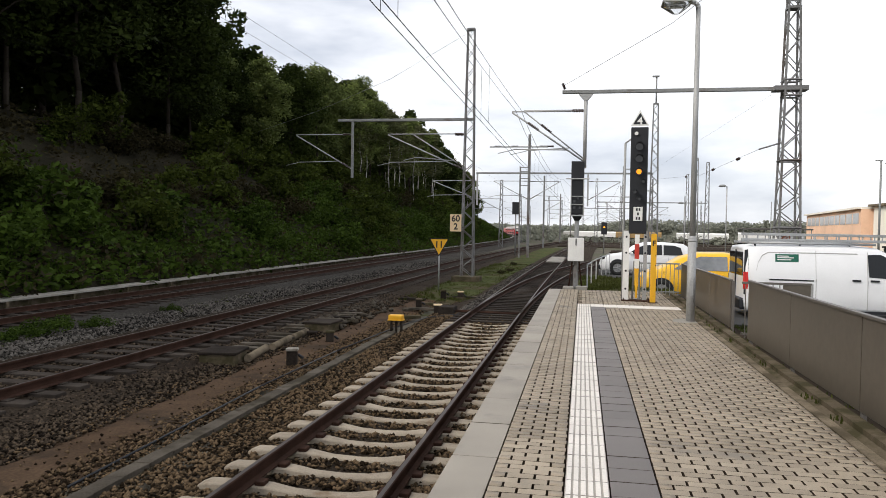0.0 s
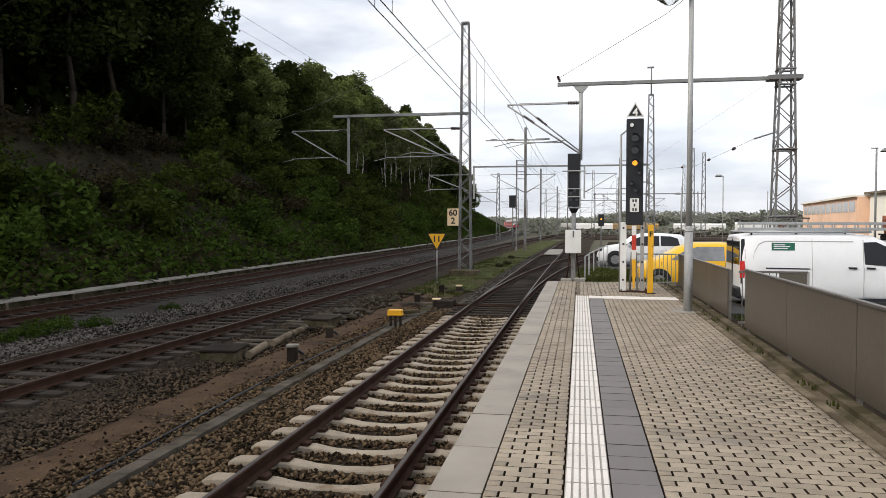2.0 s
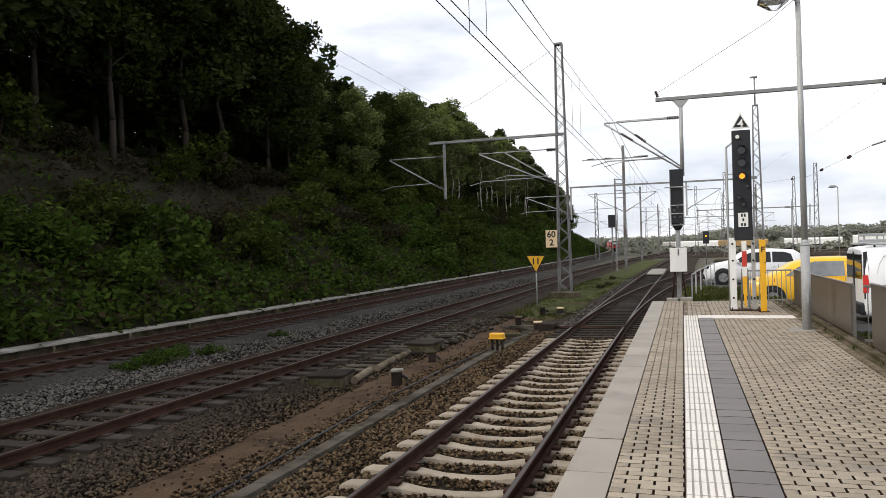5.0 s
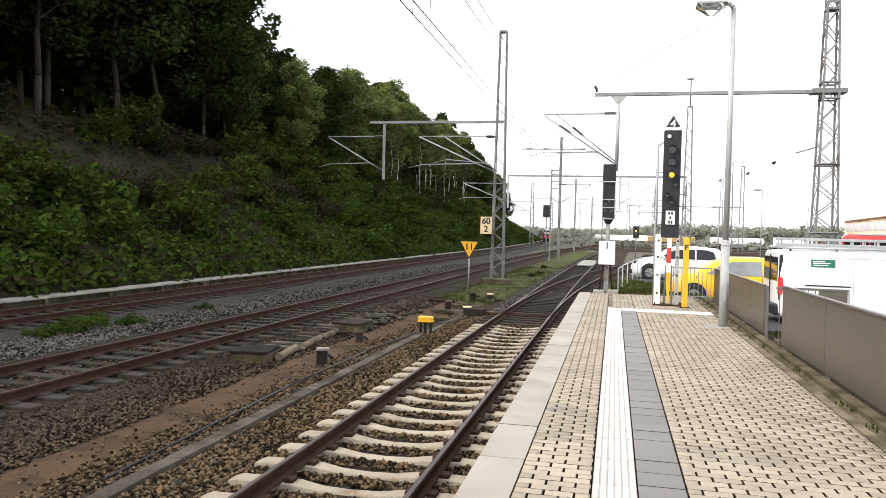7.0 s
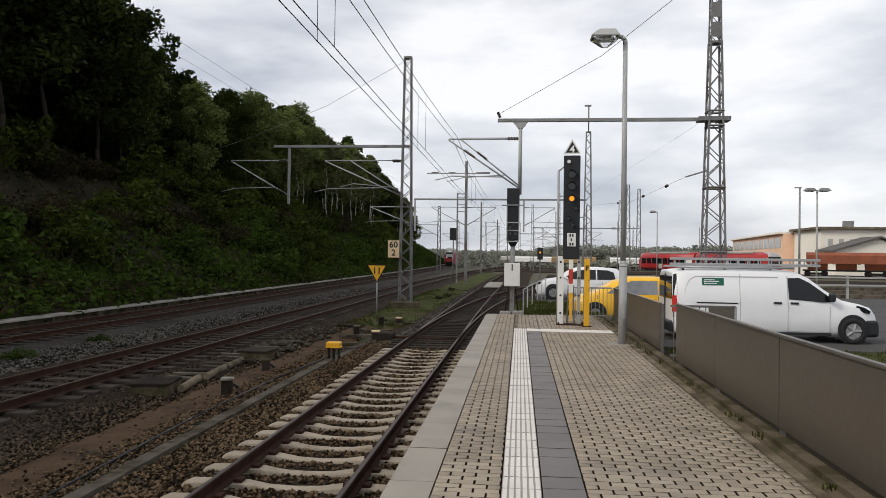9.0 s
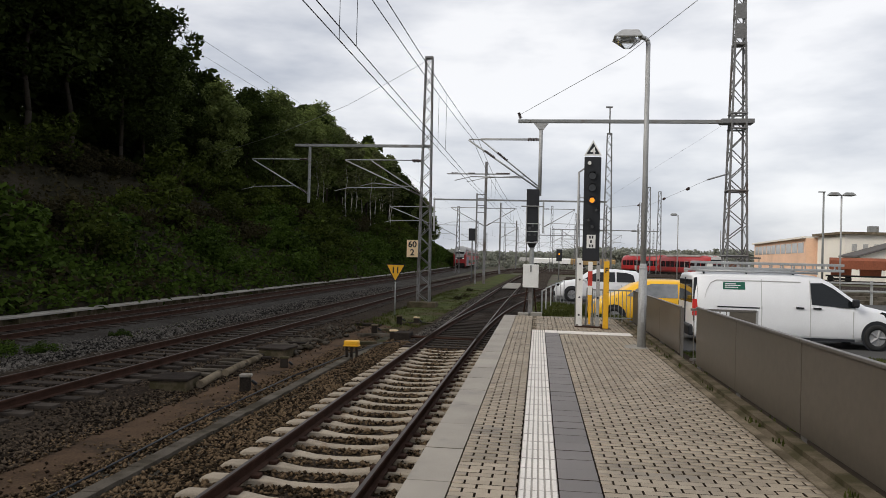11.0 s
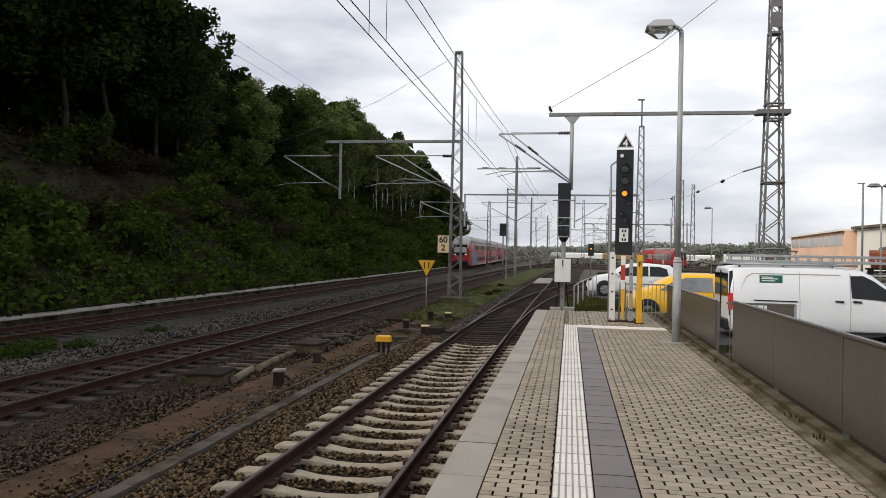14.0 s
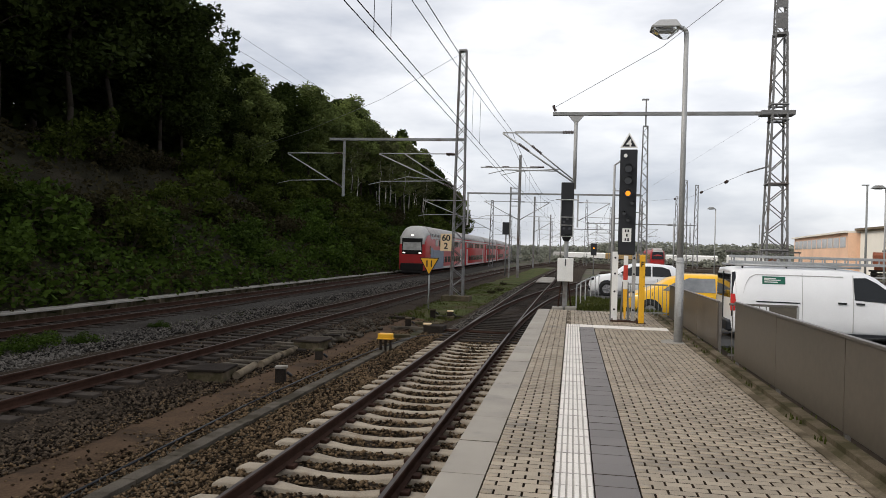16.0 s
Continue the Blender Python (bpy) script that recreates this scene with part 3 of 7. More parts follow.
for i in range(0, 150):
    y = 10 + 0.63 * i
    share("sleeper", gs, track_4, pose(far_x(y), y, RAIL - 0.168))
for k in range(6):
    bm = bmesh.new()
    box(bm, -0.66, 0.66, 0, 1.9, -0.1, -0.01, 0.01)
    solid("crossing_panel", bm, "concrete", "pale concrete crossing panel laid between the rails", "crossing panel", group="crossing panels", m=pose(main_x(66), 62 + 2.0 * k, RAIL))

# trackside cable duct with separate lids
duct = thing("cable_duct", "grey concrete cable duct along the track bed", "cable duct")
bm = bmesh.new()
prism(bm, [(-4.99, -1.14), (-4.77, -1.14), (-4.77, -1.06), (-4.99, -1.06)], -30, 19.4)
part("trough", bm, "mossy", duct)
bm = bmesh.new()
box(bm, -0.105, 0.105, -0.247, 0.247, -0.03, 0.03, 0.008)
lid_me = to_mesh("lid", bm, "duct")
for i in range(42):
    share("lid", lid_me, duct, pose(-4.88 + random.uniform(-0.012, 0.012), -1.4 + 0.5 * i, -1.03 + random.uniform(-0.006, 0.006), random.uniform(-0.6, 0.6), random.uniform(-1.5, 1.5), random.uniform(-0.8, 0.8)))

# low concrete edging along the foot of the slope, carried on short posts
edging = thing("concrete_edging", "long weathered concrete edging on short posts at the slope's foot", "edging", kind="structure")
bm = bmesh.new()
loft(bm, [[(far_x(y) - 2.35 + a, y, b) for a, b in ((0, -0.73), (0.42, -0.73), (0.42, -0.67), (0, -0.64))] for y in steps(5, 70, 5) + steps(76, 330, 6)], smooth=False)
part("coping", bm, "concrete", edging, "weathered stained coping")
bm = bmesh.new()
loft(bm, [[(far_x(y) - 2.35 + a, y, b) for a, b in ((0.0, -1.2), (0.1, -1.2), (0.1, -0.72), (0.0, -0.72))] for y in steps(5, 70, 5) + steps(76, 330, 6)], smooth=False)
part("backing", bm, "mossy", edging)
bm = bmesh.new()
box(bm, -0.05, 0.05, -0.06, 0.06, -1.12, -0.72)
post_me = to_mesh("post", bm, "mossy")
for i in range(38):
    y = 14 + 3.1 * i
    share("post", post_me, edging, pose(far_x(y) - 1.98, y, 0))


# ---- platform ----
PX0, PEND = -0.955, 22.7
platform = thing("platform", "station platform paved with beige pavers and a white tactile strip", "platform", kind="structure")
bm = bmesh.new()
box(bm, PX0 + 0.05, 2.9, -30, PEND - 0.02, -1.1, -0.075)
part("platform_core", bm, "joint", platform)
bm = bmesh.new()
box(bm, PX0 + 0.12, PX0 + 0.22, -30, PEND - 0.01, -1.12, -0.1)
part("platform_wall", bm, "concrete", platform)
bm = bmesh.new()
box(bm, PX0 + 0.36, 2.19, -30, -6.02, -0.07, 0.0)
part("rear_paving", bm, "paver_far", platform)
bm = bmesh.new()
box(bm, -0.174, 0.174, -0.496, 0.496, -0.14, 0, 0.008)
slab_me = soil_sides(to_mesh("edge_slab", bm, "edge_slab"), "mossy")
for i in range(31):
    share("edge_slab", slab_me, platform, pose(PX0 + 0.176, -7.8 + i + random.uniform(-0.002, 0.002), random.uniform(-0.0025, 0.0025)))
bm = bmesh.new()
box(bm, -0.147, 0.147, -0.147, 0.147, -0.07, -0.004, 0.004)
for k in range(6):
    x = -0.1225 + 0.049 * k
    box(bm, x - 0.0165, x + 0.0165, -0.143, 0.143, -0.01, 0.003)
tile_me = soil_sides(to_mesh("tactile_tile", bm, "tactile"), "groove")
for p in tile_me.polygons:
    if p.center.z < -0.001:
        p.material_index = 1
for i in range(-36, 45):
    share("tactile_tile", tile_me, platform, pose(0.053, 5.003 + 0.15 - 0.3 + 0.3 * i + random.uniform(-0.001, 0.001), random.uniform(-0.002, 0.002), 0, 0, random.uniform(-0.15, 0.15)))
bm = bmesh.new()
box(bm, -0.157, 0.157, -0.146, 0.146, -0.07, 0.0, 0.004)
dark_me = soil_sides(to_mesh("dark_slab", bm, "dark_slab"))
for i in range(-28, 51):
    share("dark_slab", dark_me, platform, pose(0.365, 2.5 + 0.3 * i, random.uniform(-0.002, 0.002)))
bm = bmesh.new()
box(bm, -0.147, 0.147, -0.147, 0.147, -0.07, 0.001, 0.004)
line_me = to_mesh("line_slab", bm, "tactile")
for i in range(1, 8):
    for j in range(2):
        share("line_slab", line_me, platform, pose(0.053 + 0.3 * i, 17.80 + 0.3 * j - 0.008 * i, random.uniform(0, 0.002)))

BRICK = [(-0.0932, -0.0490), (0.0932, -0.0490), (0.0932, 0.0490), (-0.0932, 0.0490)]
bm = bmesh.new()
low = [bm.verts.new((a, b, -0.07)) for a, b in BRICK]
mid = [bm.verts.new((a, b, -0.004)) for a, b in BRICK]
top = [bm.verts.new((a * 0.975, b * 0.985, 0)) for a, b in BRICK]
for ra, rb in ((low, mid), (mid, top)):
    for i in range(4):
        bm.faces.new((ra[i], ra[(i + 1) % 4], rb[(i + 1) % 4], rb[i]))
bm.faces.new(top)
paver_me = soil_sides(to_mesh("paver", bm, "paver"))
pv = np.array([v.co[:] for v in paver_me.vertices])
pf = np.array([p.vertices[:] for p in paver_me.polygons])
near_count, far_v, far_f = 0, [], []
for r in range(284):
    y = -5.95 + 0.1015 * r
    if y > PEND - 0.04:
        break
    for x0, x1 in ((PX0 + 0.352, -0.098), (0.526, 2.19)):
        x = x0 + (0.1 if r % 2 else 0.0) - 0.0
        cells = []
        if r % 2:
            cells.append((x0 + 0.05, 0.47))
        while x + 0.19 <= x1 + 0.01:
            cells.append((x + 0.1, 1.0))
            x += 0.2
        if x1 - x > 0.05:
            cells.append(((x + x1) / 2, (x1 - x) / 0.2 * 0.97))
        for cx, sx in cells:
            if 17.58 < y < 18.28 and cx > -0.1 or y > 17.5 and -0.1 < cx < 0.5:
                continue
            dz, rot = random.uniform(-0.0012, 0.0012), random.uniform(-0.3, 0.3)
            if 4.6 < y < 6.3 and sx == 1.0 and near_count < 300 and cx > -0.7:
                share("paver", paver_me, platform, pose(cx, y, dz, random.uniform(-0.3, 0.3), random.uniform(-0.3, 0.3), rot))
                near_count += 1
            else:
                far_f.append(pf + len(far_v) * len(pv))
                far_v.append(pv * (sx, 1, 1) + (cx, y, dz))
for r in range(44):
    y = 18.27 + 0.1 * r
    for k in range(3):
        far_f.append(pf + len(far_v) * len(pv))
        far_v.append(pv + (-0.0 + 0.2 * k + (0.1 if r % 2 else 0), y, random.uniform(-0.003, 0.003)))
rest = new("paving", quick_mesh("paving", np.concatenate(far_v), np.concatenate(far_f), "paver_far"))
rest.data.materials.append(M["joint"])
rest.data.polygons.foreach_set("material_index", np.tile(np.array([p.material_index for p in paver_me.polygons], np.int32), len(far_v)))
rest.parent = platform
tagged(rest, "beige pavers in running bond", kind="stuff")
bm = bmesh.new()
prism(bm, [(2.195, -0.1), (2.195, 0.005), (2.29, 0.008), (2.29, -0.1)], -30, PEND)
part("inner_kerb", bm, "kerb", platform, "worn concrete kerb")
bm = bmesh.new()
prism(bm, [(2.29, -0.1), (2.29, -0.02), (2.36, -0.045), (2.43, -0.02), (2.43, -0.1)], -30, PEND)
part("gutter", bm, "mossy", platform, "dirty mossy gutter")
bm = bmesh.new()
prism(bm, [(2.43, -0.3), (2.43, 0.03), (2.56, 0.035), (2.56, -0.3)], -30, PEND)
part("outer_kerb", bm, "mossy", platform, "mossy outer kerb")

# ---- ground beside the platform ----
bm = bmesh.new()
bmesh.ops.create_grid(bm, x_segments=60, y_segments=50, size=0.5)
for v in bm.verts:
    x, y = 2.68 + (v.co.x + 0.5) * 50, -30 + (v.co.y + 0.5) * 48.4
    v.co = Vector((x, y, -0.41 + 0.03 * noise.noise((x * 0.6, y * 0.6, 0))))
solid("grass_verge", bm, "grass", "patchy worn grass verge beside the platform", "grass", kind="structure")
bm = bmesh.new()
prism(bm, [(2.75, 18.5), (50, 17.5), (60, 40), (30, 44), (0.9, 44), (0.9, 31), (2.75, 22.6)], -1.1, LOT, "z")
solid("car_park", bm, "asphalt", "grey asphalt car park behind the platform", "car park", kind="structure")
bm = bmesh.new()
bmesh.ops.create_grid(bm, x_segments=30, y_segments=80, size=0.5)
for v in bm.verts:
    s, y = v.co.x + 0.5, PEND + (v.co.y + 0.5) * 40
    a = max(-0.95, branch_x(y) + 1.5)
    b = max(a + 0.4, 3.1 - max(0, y - 22.6) * 0.24) if y < 33 else a + 0.5
    x = a + s * (b - a)
    edge = min(1.0, s * (b - a) / 0.9)
    drop = min(1, max(0, (y - 30) / 14))
    v.co = Vector((x, y, -1.12 + edge * (1.08 - 0.65 * drop) + 0.06 * noise.noise((x * 0.9, y * 0.9, 5)) * edge))
solid("grass_bank", bm, "grass", "mown grass bank beyond the platform's end", "grass", kind="structure")


# ---- slope ----
def hill_z(x, y):
    """Height of the slope: foot beside the far track, crest in the wood."""
    d = (far_x(y) - 2.3) - x
    if d <= 0:
        return -1.15
    fade = min(1.0, max(0.25, (430 - y) / 180))
    up = 8.9 * min(1, d / 15.5) ** 0.9 + 4.0 * min(1, max(0, d - 15.5) / 30)
    return -0.75 + up * fade + 0.5 * noise.noise((x * 0.16, y * 0.16, 0)) * min(1, d / 4)


bm = bmesh.new()
nx, ny = 40, 130
grid = []
for j in range(ny + 1):
    # Runs on unseen behind the camera, to carry the added shading trees.
    y = -90 + 530 * j / ny
    row = []
    for i in range(nx + 1):
        d = -0.05 + 75 * (i / nx) ** 1.6
        x = far_x(y) - 2.3 - d
        row.append(bm.verts.new((x, y, hill_z(x, y))))
    grid.append(row)
for j in range(ny):
    for i in range(nx):
        f = bm.faces.new((grid[j][i], grid[j][i + 1], grid[j + 1][i + 1], grid[j + 1][i]))
        f.smooth = True
solid("slope", bm, "hill", "steep overgrown railway slope with bare brown soil", "slope", kind="structure")


# ---- fences beside the platform ----
def fence(y0, y1, panels, label, up=0.0):
    f = thing("panel_fence", label, "fence", pose(2.62, y0, up), group="platform fences")
    length = (y1 - y0) / panels
    bm = bmesh.new()
    box(bm, -0.012, 0.012, 0.006, length - 0.006, 0.045 - up, 0.875, 0.004)
    pm = to_mesh("panel", bm, "fence")
    bm = bmesh.new()
    box(bm, -0.03, 0.03, 0, length, 0.872, 0.905, 0.008)
    rm = to_mesh("top_rail", bm, "fence_rail")
    bm = bmesh.new()
    box(bm, 0.012, 0.062, -0.025, 0.025, -0.3, 0.88, 0.004)
    sm = to_mesh("post", bm, "fence_rail")
    for i in range(panels):
        share("panel", pm, f, pose(random.uniform(-0.003, 0.003), i * length, 0, 0, 0, random.uniform(-0.12, 0.12)))
        share("top_rail", rm, f, pose(0, i * length, 0))
        share("post", sm, f, pose(0, i * length + 0.02, 0))
    share("post", sm, f, pose(0, y1 - y0 - 0.02, 0))
    return f


fence(-12.0, 12.78, 10, "long bronze sheet-metal panel fence with dull water stains", 0.08)
fence(14.25, 21.1, 3, "bronze sheet-metal panel fence behind the lamp post")

ret = thing("railing", "low slatted railing with a bronze end panel", "railing", pose(2.7, 13.75, 0))
bm = bmesh.new()
box(bm, 0, 1.12, -0.02, 0.02, 0.86, 0.9, 0.005)
part("top_rail", bm, "fence_rail", ret)
bm = bmesh.new()
box(bm, 0, 1.12, -0.015, 0.015, -0.02, 0.02)
part("bottom_rail", bm, "fence_rail", ret)
bm = bmesh.new()
box(bm, 0.66, 1.1, -0.012, 0.012, 0.03, 0.86, 0.003)
part("panel", bm, "fence", ret)
bm = bmesh.new()
box(bm, 1.1, 1.14, -0.02, 0.02, -0.32, 0.89, 0.004)
part("post", bm, "galv", ret)
bm = bmesh.new()
tube(bm, (0, 0, -0.3), (0, 0, 0.87), 0.009, n=6)
slat_me = to_mesh("slat", bm, "fence_rail")
for i in range(6):
    share("slat", slat_me, ret, pose(0.06 + 0.11 * i, 0, 0))

rail_end = thing("railing", "grey steel bar railing closing the platform end", "railing", pose(1.5, 21.82, 0))
bm = bmesh.new()
box(bm, 0, 1.15, -0.02, 0.02, 0.84, 0.88, 0.005)
part("top_rail", bm, "steel", rail_end)
bm = bmesh.new()
box(bm, 0, 1.15, -0.015, 0.015, 0.06, 0.09)
part("bottom_rail", bm, "steel", rail_end)
bm = bmesh.new()
tube(bm, (0, 0, -0.2), (0, 0, 0.86), 0.01, n=6)
slat_me = to_mesh("slat", bm, "steel")
for i in range(11):
    share("slat", slat_me, rail_end, pose(0.02 + 0.11 * i, 0, 0))

hand = thing("handrail", "galvanised tube handrail on posts beyond the platform", "handrail", pose(0, 0, 0))
hp = [(0.15, 23.2), (0.3, 25.5), (0.5, 28), (0.75, 30.5), (1.0, 33), (1.25, 36)]
for (xa, ya), (xb, yb2) in zip(hp, hp[1:]):
    bm = bmesh.new()
    tube(bm, (xa, ya, 0.72), (xb, yb2, 0.70), 0.024)
    part("rail_tube", bm, "galv", hand)
for xa, ya in hp:
    bm = bmesh.new()
    tube(bm, (xa, ya, -0.5), (xa, ya, 0.72), 0.022)
    part("post", bm, "galv", hand)

# ---- platform lamp ----
lamp = thing("street_lamp", "grey platform lamp post with a boxy glass lantern, unlit", "lamp post", pose(2.08, 15.35, 0))
bm = bmesh.new()
tube(bm, (0, 0, -0.1), (0, 0, 1.6), 0.085, 0.08, 16)
tube(bm, (0, 0, 1.6), (0, 0, 6.02), 0.058, 0.045, 16)
tube(bm, (0, 0, 1.55), (0, 0, 1.66), 0.083, 0.06, 16)
part("pole", bm, "galv", lamp)
bm = bmesh.new()
pts = [(0, 0, 6.0), (-0.005, 0, 6.08), (-0.05, 0, 6.14), (-0.14, 0, 6.17), (-0.2, 0, 6.17)]
for a, b in zip(pts, pts[1:]):
    tube(bm, a, b, 0.045, n=12)
part("arm", bm, "galv", lamp)
SQ = ((-1, -1), (1, -1), (1, 1), (-1, 1))
bm = bmesh.new()
loft(bm, [[(cx + sx * a, sy * b, z) for a, b in SQ] for cx, sx, sy, z in ((-0.41, 0.27, 0.21, 6.13), (-0.41, 0.275, 0.215, 6.155), (-0.37, 0.17, 0.13, 6.28), (-0.36, 0.14, 0.1, 6.3))], smooth=False)
part("hood", bm, "galv", lamp, "grey metal hood")
bm = bmesh.new()
loft(bm, [[(cx + sx * a, sy * b, z) for a, b in SQ] for cx, sx, sy, z in ((-0.41, 0.03, 0.025, 5.94), (-0.41, 0.06, 0.05, 5.955), (-0.41, 0.25, 0.19, 6.128))], smooth=False)
bowl = part("diffuser", bm, "bowl", lamp, "clear faceted glass bowl")
for a, b in SQ:
    bm = bmesh.new()
    bar(bm, (-0.41 + 0.06 * a, 0.05 * b, 5.955), (-0.41 + 0.25 * a, 0.19 * b, 6.13), 0.01)
    part("glazing_bar", bm, "steel", bowl)
bm = bmesh.new()
tube(bm, (-0.53, 0, 6.08), (-0.3, 0, 6.08), 0.025, n=10)
part("lamp_tube", bm, "white", bowl)
bm = bmesh.new()
box(bm, -0.03, 0.03, -0.092, -0.08, 0.5, 0.85, 0.004)
part("hatch", bm, "galv", lamp)
bm = bmesh.new()
prism(bm, [(-0.34, -0.22), (-0.1, -0.3), (0.11, -0.28), (0.11, 0.4), (-0.12, 0.44), (-0.3, 0.25)], -0.03, 0.005, "z")
solid("lamp_footing", bm, "concrete", "cracked mortar patch round the lamp's foot", "footing", m=pose(2.08, 15.35, 0))


def rod(parent, name, p, q, r, material="galv", n=8):
    bm = bmesh.new()
    tube(bm, p, q, r, n=n)
    return part(name, bm, material, parent)


# ---- light signals ----
def signal_head(parent, w, d, z0, z1, m="black"):
    bm = bmesh.new()
    box(bm, -w / 2, w / 2, -d / 2, d / 2, z0, z1, 0.02)
    return part("signal_head", bm, m, parent, "matt black screen")


def lens_unit(parent, x, z, r, material, y=-0.1, hood=True, label=""):
    bm = bmesh.new()
    tube(bm, (x, y - 0.02, z), (x, y + 0.02, z), r, n=20)
    ln = part("lens", bm, material, parent, label)
    if hood:
        bm = bmesh.new()
        n = 12
        ring = []
        for yy, rr in ((y, r * 1.25), (y - 0.2, r * 1.15)):
            ring.append([(x + rr * math.cos(math.pi * i / (n - 1)), yy, z + rr * math.sin(math.pi * i / (n - 1))) for i in range(n)] + [(x + (rr - 0.012) * math.cos(math.pi * i / (n - 1)), yy, z + (rr - 0.012) * math.sin(math.pi * i / (n - 1))) for i in range(n - 1, -1, -1)])
        loft(bm, ring)
        part("hood", bm, "black", parent)
    return ln


sig = thing("railway_signal", "tall black light signal showing amber on a striped mast", "railway signal", pose(1.33, 19.5, 0, 0, 0, -3))
for x, w in ((-0.26, 0.15), (0.2, 0.09)):
    bm = bmesh.new()
    box(bm, x - w / 2, x + w / 2, -0.05, 0.05, 0.0, 1.75, 0.006)
    part("mast_post", bm, "white" if x < 0 else "galv", sig, "white steel channel" if x < 0 else "grey steel channel")
    for z in (0.3, 0.75, 1.2, 1.6):
        bm = bmesh.new()
        tube(bm, (x, -0.062, z), (x, -0.05, z), 0.026, n=10)
        part("bolt", bm, "black", sig, "dark bolt")
bm = bmesh.new()
box(bm, -0.36, 0.36, -0.2, 0.2, 0.0, 0.03, 0.004)
for x in (-0.3, 0.3):
    for y in (-0.15, 0.15):
        tube(bm, (x, y, 0.02), (x, y, 0.08), 0.016, n=6)
part("base_plate", bm, "rust", sig, "rusty base plate with bolts")
bm = bmesh.new()
for x in (-0.09, 0.09):
    bar(bm, (x, 0.12, 0.02), (x * 0.6, 0.05, 1.0), 0.04)
part("brace", bm, "steel", sig)
head = signal_head(sig, 0.42, 0.16, 1.68, 4.32)
bm = bmesh.new()
box(bm, -0.2, 0.2, 0.06, 0.3, 1.8, 4.1, 0.02)
part("housing", bm, "black", head)
lens_unit(head, -0.08, 4.16, 0.045, "white", hood=False, label="small white reflector")
for z in (3.84, 3.54):
    lens_unit(head, 0.0, z, 0.095, "lens")
lens_unit(head, 0.0, 3.22, 0.095, "lens")
lens_unit(head, 0.0, 3.215, 0.062, "amber", y=-0.118, hood=False, label="lit amber lamp")
for x, z in ((0.11, 2.98), (-0.08, 2.72), (0.02, 2.55)):
    lens_unit(head, x, z, 0.05, "lens")
plate = thing("number_plate", "", "")
for k in list(plate.keys()):
    del plate[k]
plate.parent = sig
bm = bmesh.new()
box(bm, -0.11, 0.11, -0.1, -0.085, 2.0, 2.34, 0.003)
part("plate", bm, "white", plate, "white plate with small dark marks")
for i, (x, z) in enumerate([(-0.03, 2.28), (0.035, 2.28), (0.0, 2.17), (-0.03, 2.06), (0.035, 2.06)]):
    bm = bmesh.new()
    box(bm, x - 0.02, x + 0.02, -0.104, -0.098, z - 0.035, z + 0.035)
    part("mark", bm, "black", plate)
for name_m, z0, z1, mt in (("white", 1.42, 1.66, "white"), ("red", 1.05, 1.42, "red"), ("lower", 0.82, 1.05, "white")):
    bm = bmesh.new()
    box(bm, -0.055, 0.055, -0.085, -0.07, z0, z1, 0.002)
    part("mast_sign", bm, mt, sig, {"white": "white mast sign field", "red": "red mast sign field", "lower": "white mast sign field"}[name_m])
bm = bmesh.new()
prism(bm, [(-0.055, 0.815), (0.055, 0.815), (0.02, 0.08), (-0.02, 0.08)], -0.085, -0.07)
part("mast_sign", bm, "yellow", sig, "tapering yellow mast sign field")
bm = bmesh.new()
prism(bm, [(-0.22, 4.36), (0.22, 4.36), (0, 4.75)], -0.05, -0.02)
tri = part("speed_sign", bm, "white", sig, "white-edged black triangle sign")
bm = bmesh.new()
prism(bm, [(-0.165, 4.395), (0.165, 4.395), (0, 4.68)], -0.056, -0.05)
part("field", bm, "black", tri)
words("4", 0.26, "white", tri, pose(0, -0.06, 4.47, 90, 0, 0), "white numeral", "numeral")
bm = bmesh.new()
tube(bm, (-0.34, 0.18, 0), (-0.34, 0.18, 3.95), 0.028, n=10)
tube(bm, (-0.34, 0.18, 3.95), (-0.2, 0.1, 4.05), 0.022, n=8)
for z in (1.5, 2.6, 3.3):
    tube(bm, (-0.34, 0.18, z), (-0.1, 0.14, z), 0.015, n=6)
part("conduit", bm, "galv", sig)
bm = bmesh.new()
for z in (2.75, 3.2, 2.45):
    tube(bm, (0.21, 0.05, z), (0.32, 0.05, z), 0.014, n=6)
    tube(bm, (0.32, 0.05, z), (0.32, 0.05, z - 0.06), 0.014, n=6)
part("bracket", bm, "steel", sig)

post = thing("marker_post", "bright yellow square post with a black letter", "post", pose(1.70, 19.1, 0))
bm = bmesh.new()
box(bm, -0.065, 0.065, -0.05, 0.05, 0, 1.68, 0.008)
part("shaft", bm, "yellow", post)
bm = bmesh.new()
box(bm, -0.12, 0.12, -0.1, 0.1, 0, 0.015)
part("foot_plate", bm, "rust", post)
words("F", 0.18, "black", post, pose(0, -0.054, 1.45, 90, 0, 0), "black letter")
for z in (1.15, 0.92):
    bm = bmesh.new()
    tube(bm, (0.045, -0.056, z), (0.045, -0.048, z), 0.012, n=8)
    part("bolt", bm, "black", post)

cab = thing("trackside_box", "white equipment box on a steel pedestal", "equipment box", pose(-0.2, 22.95, 0))
bm = bmesh.new()
box(bm, -0.36, -0.04, -0.2, 0.3, -0.9, 0.06, 0.02)
box(bm, 0.02, 0.36, -0.15, 0.3, -0.9, 0.08, 0.02)
part("base", bm, "concrete", cab, "weathered concrete base")
bm = bmesh.new()
box(bm, -0.235, 0.235, -0.16, 0.16, 0.83, 1.52, 0.012)
cb = part("cabinet", bm, "white", cab)
bm = bmesh.new()
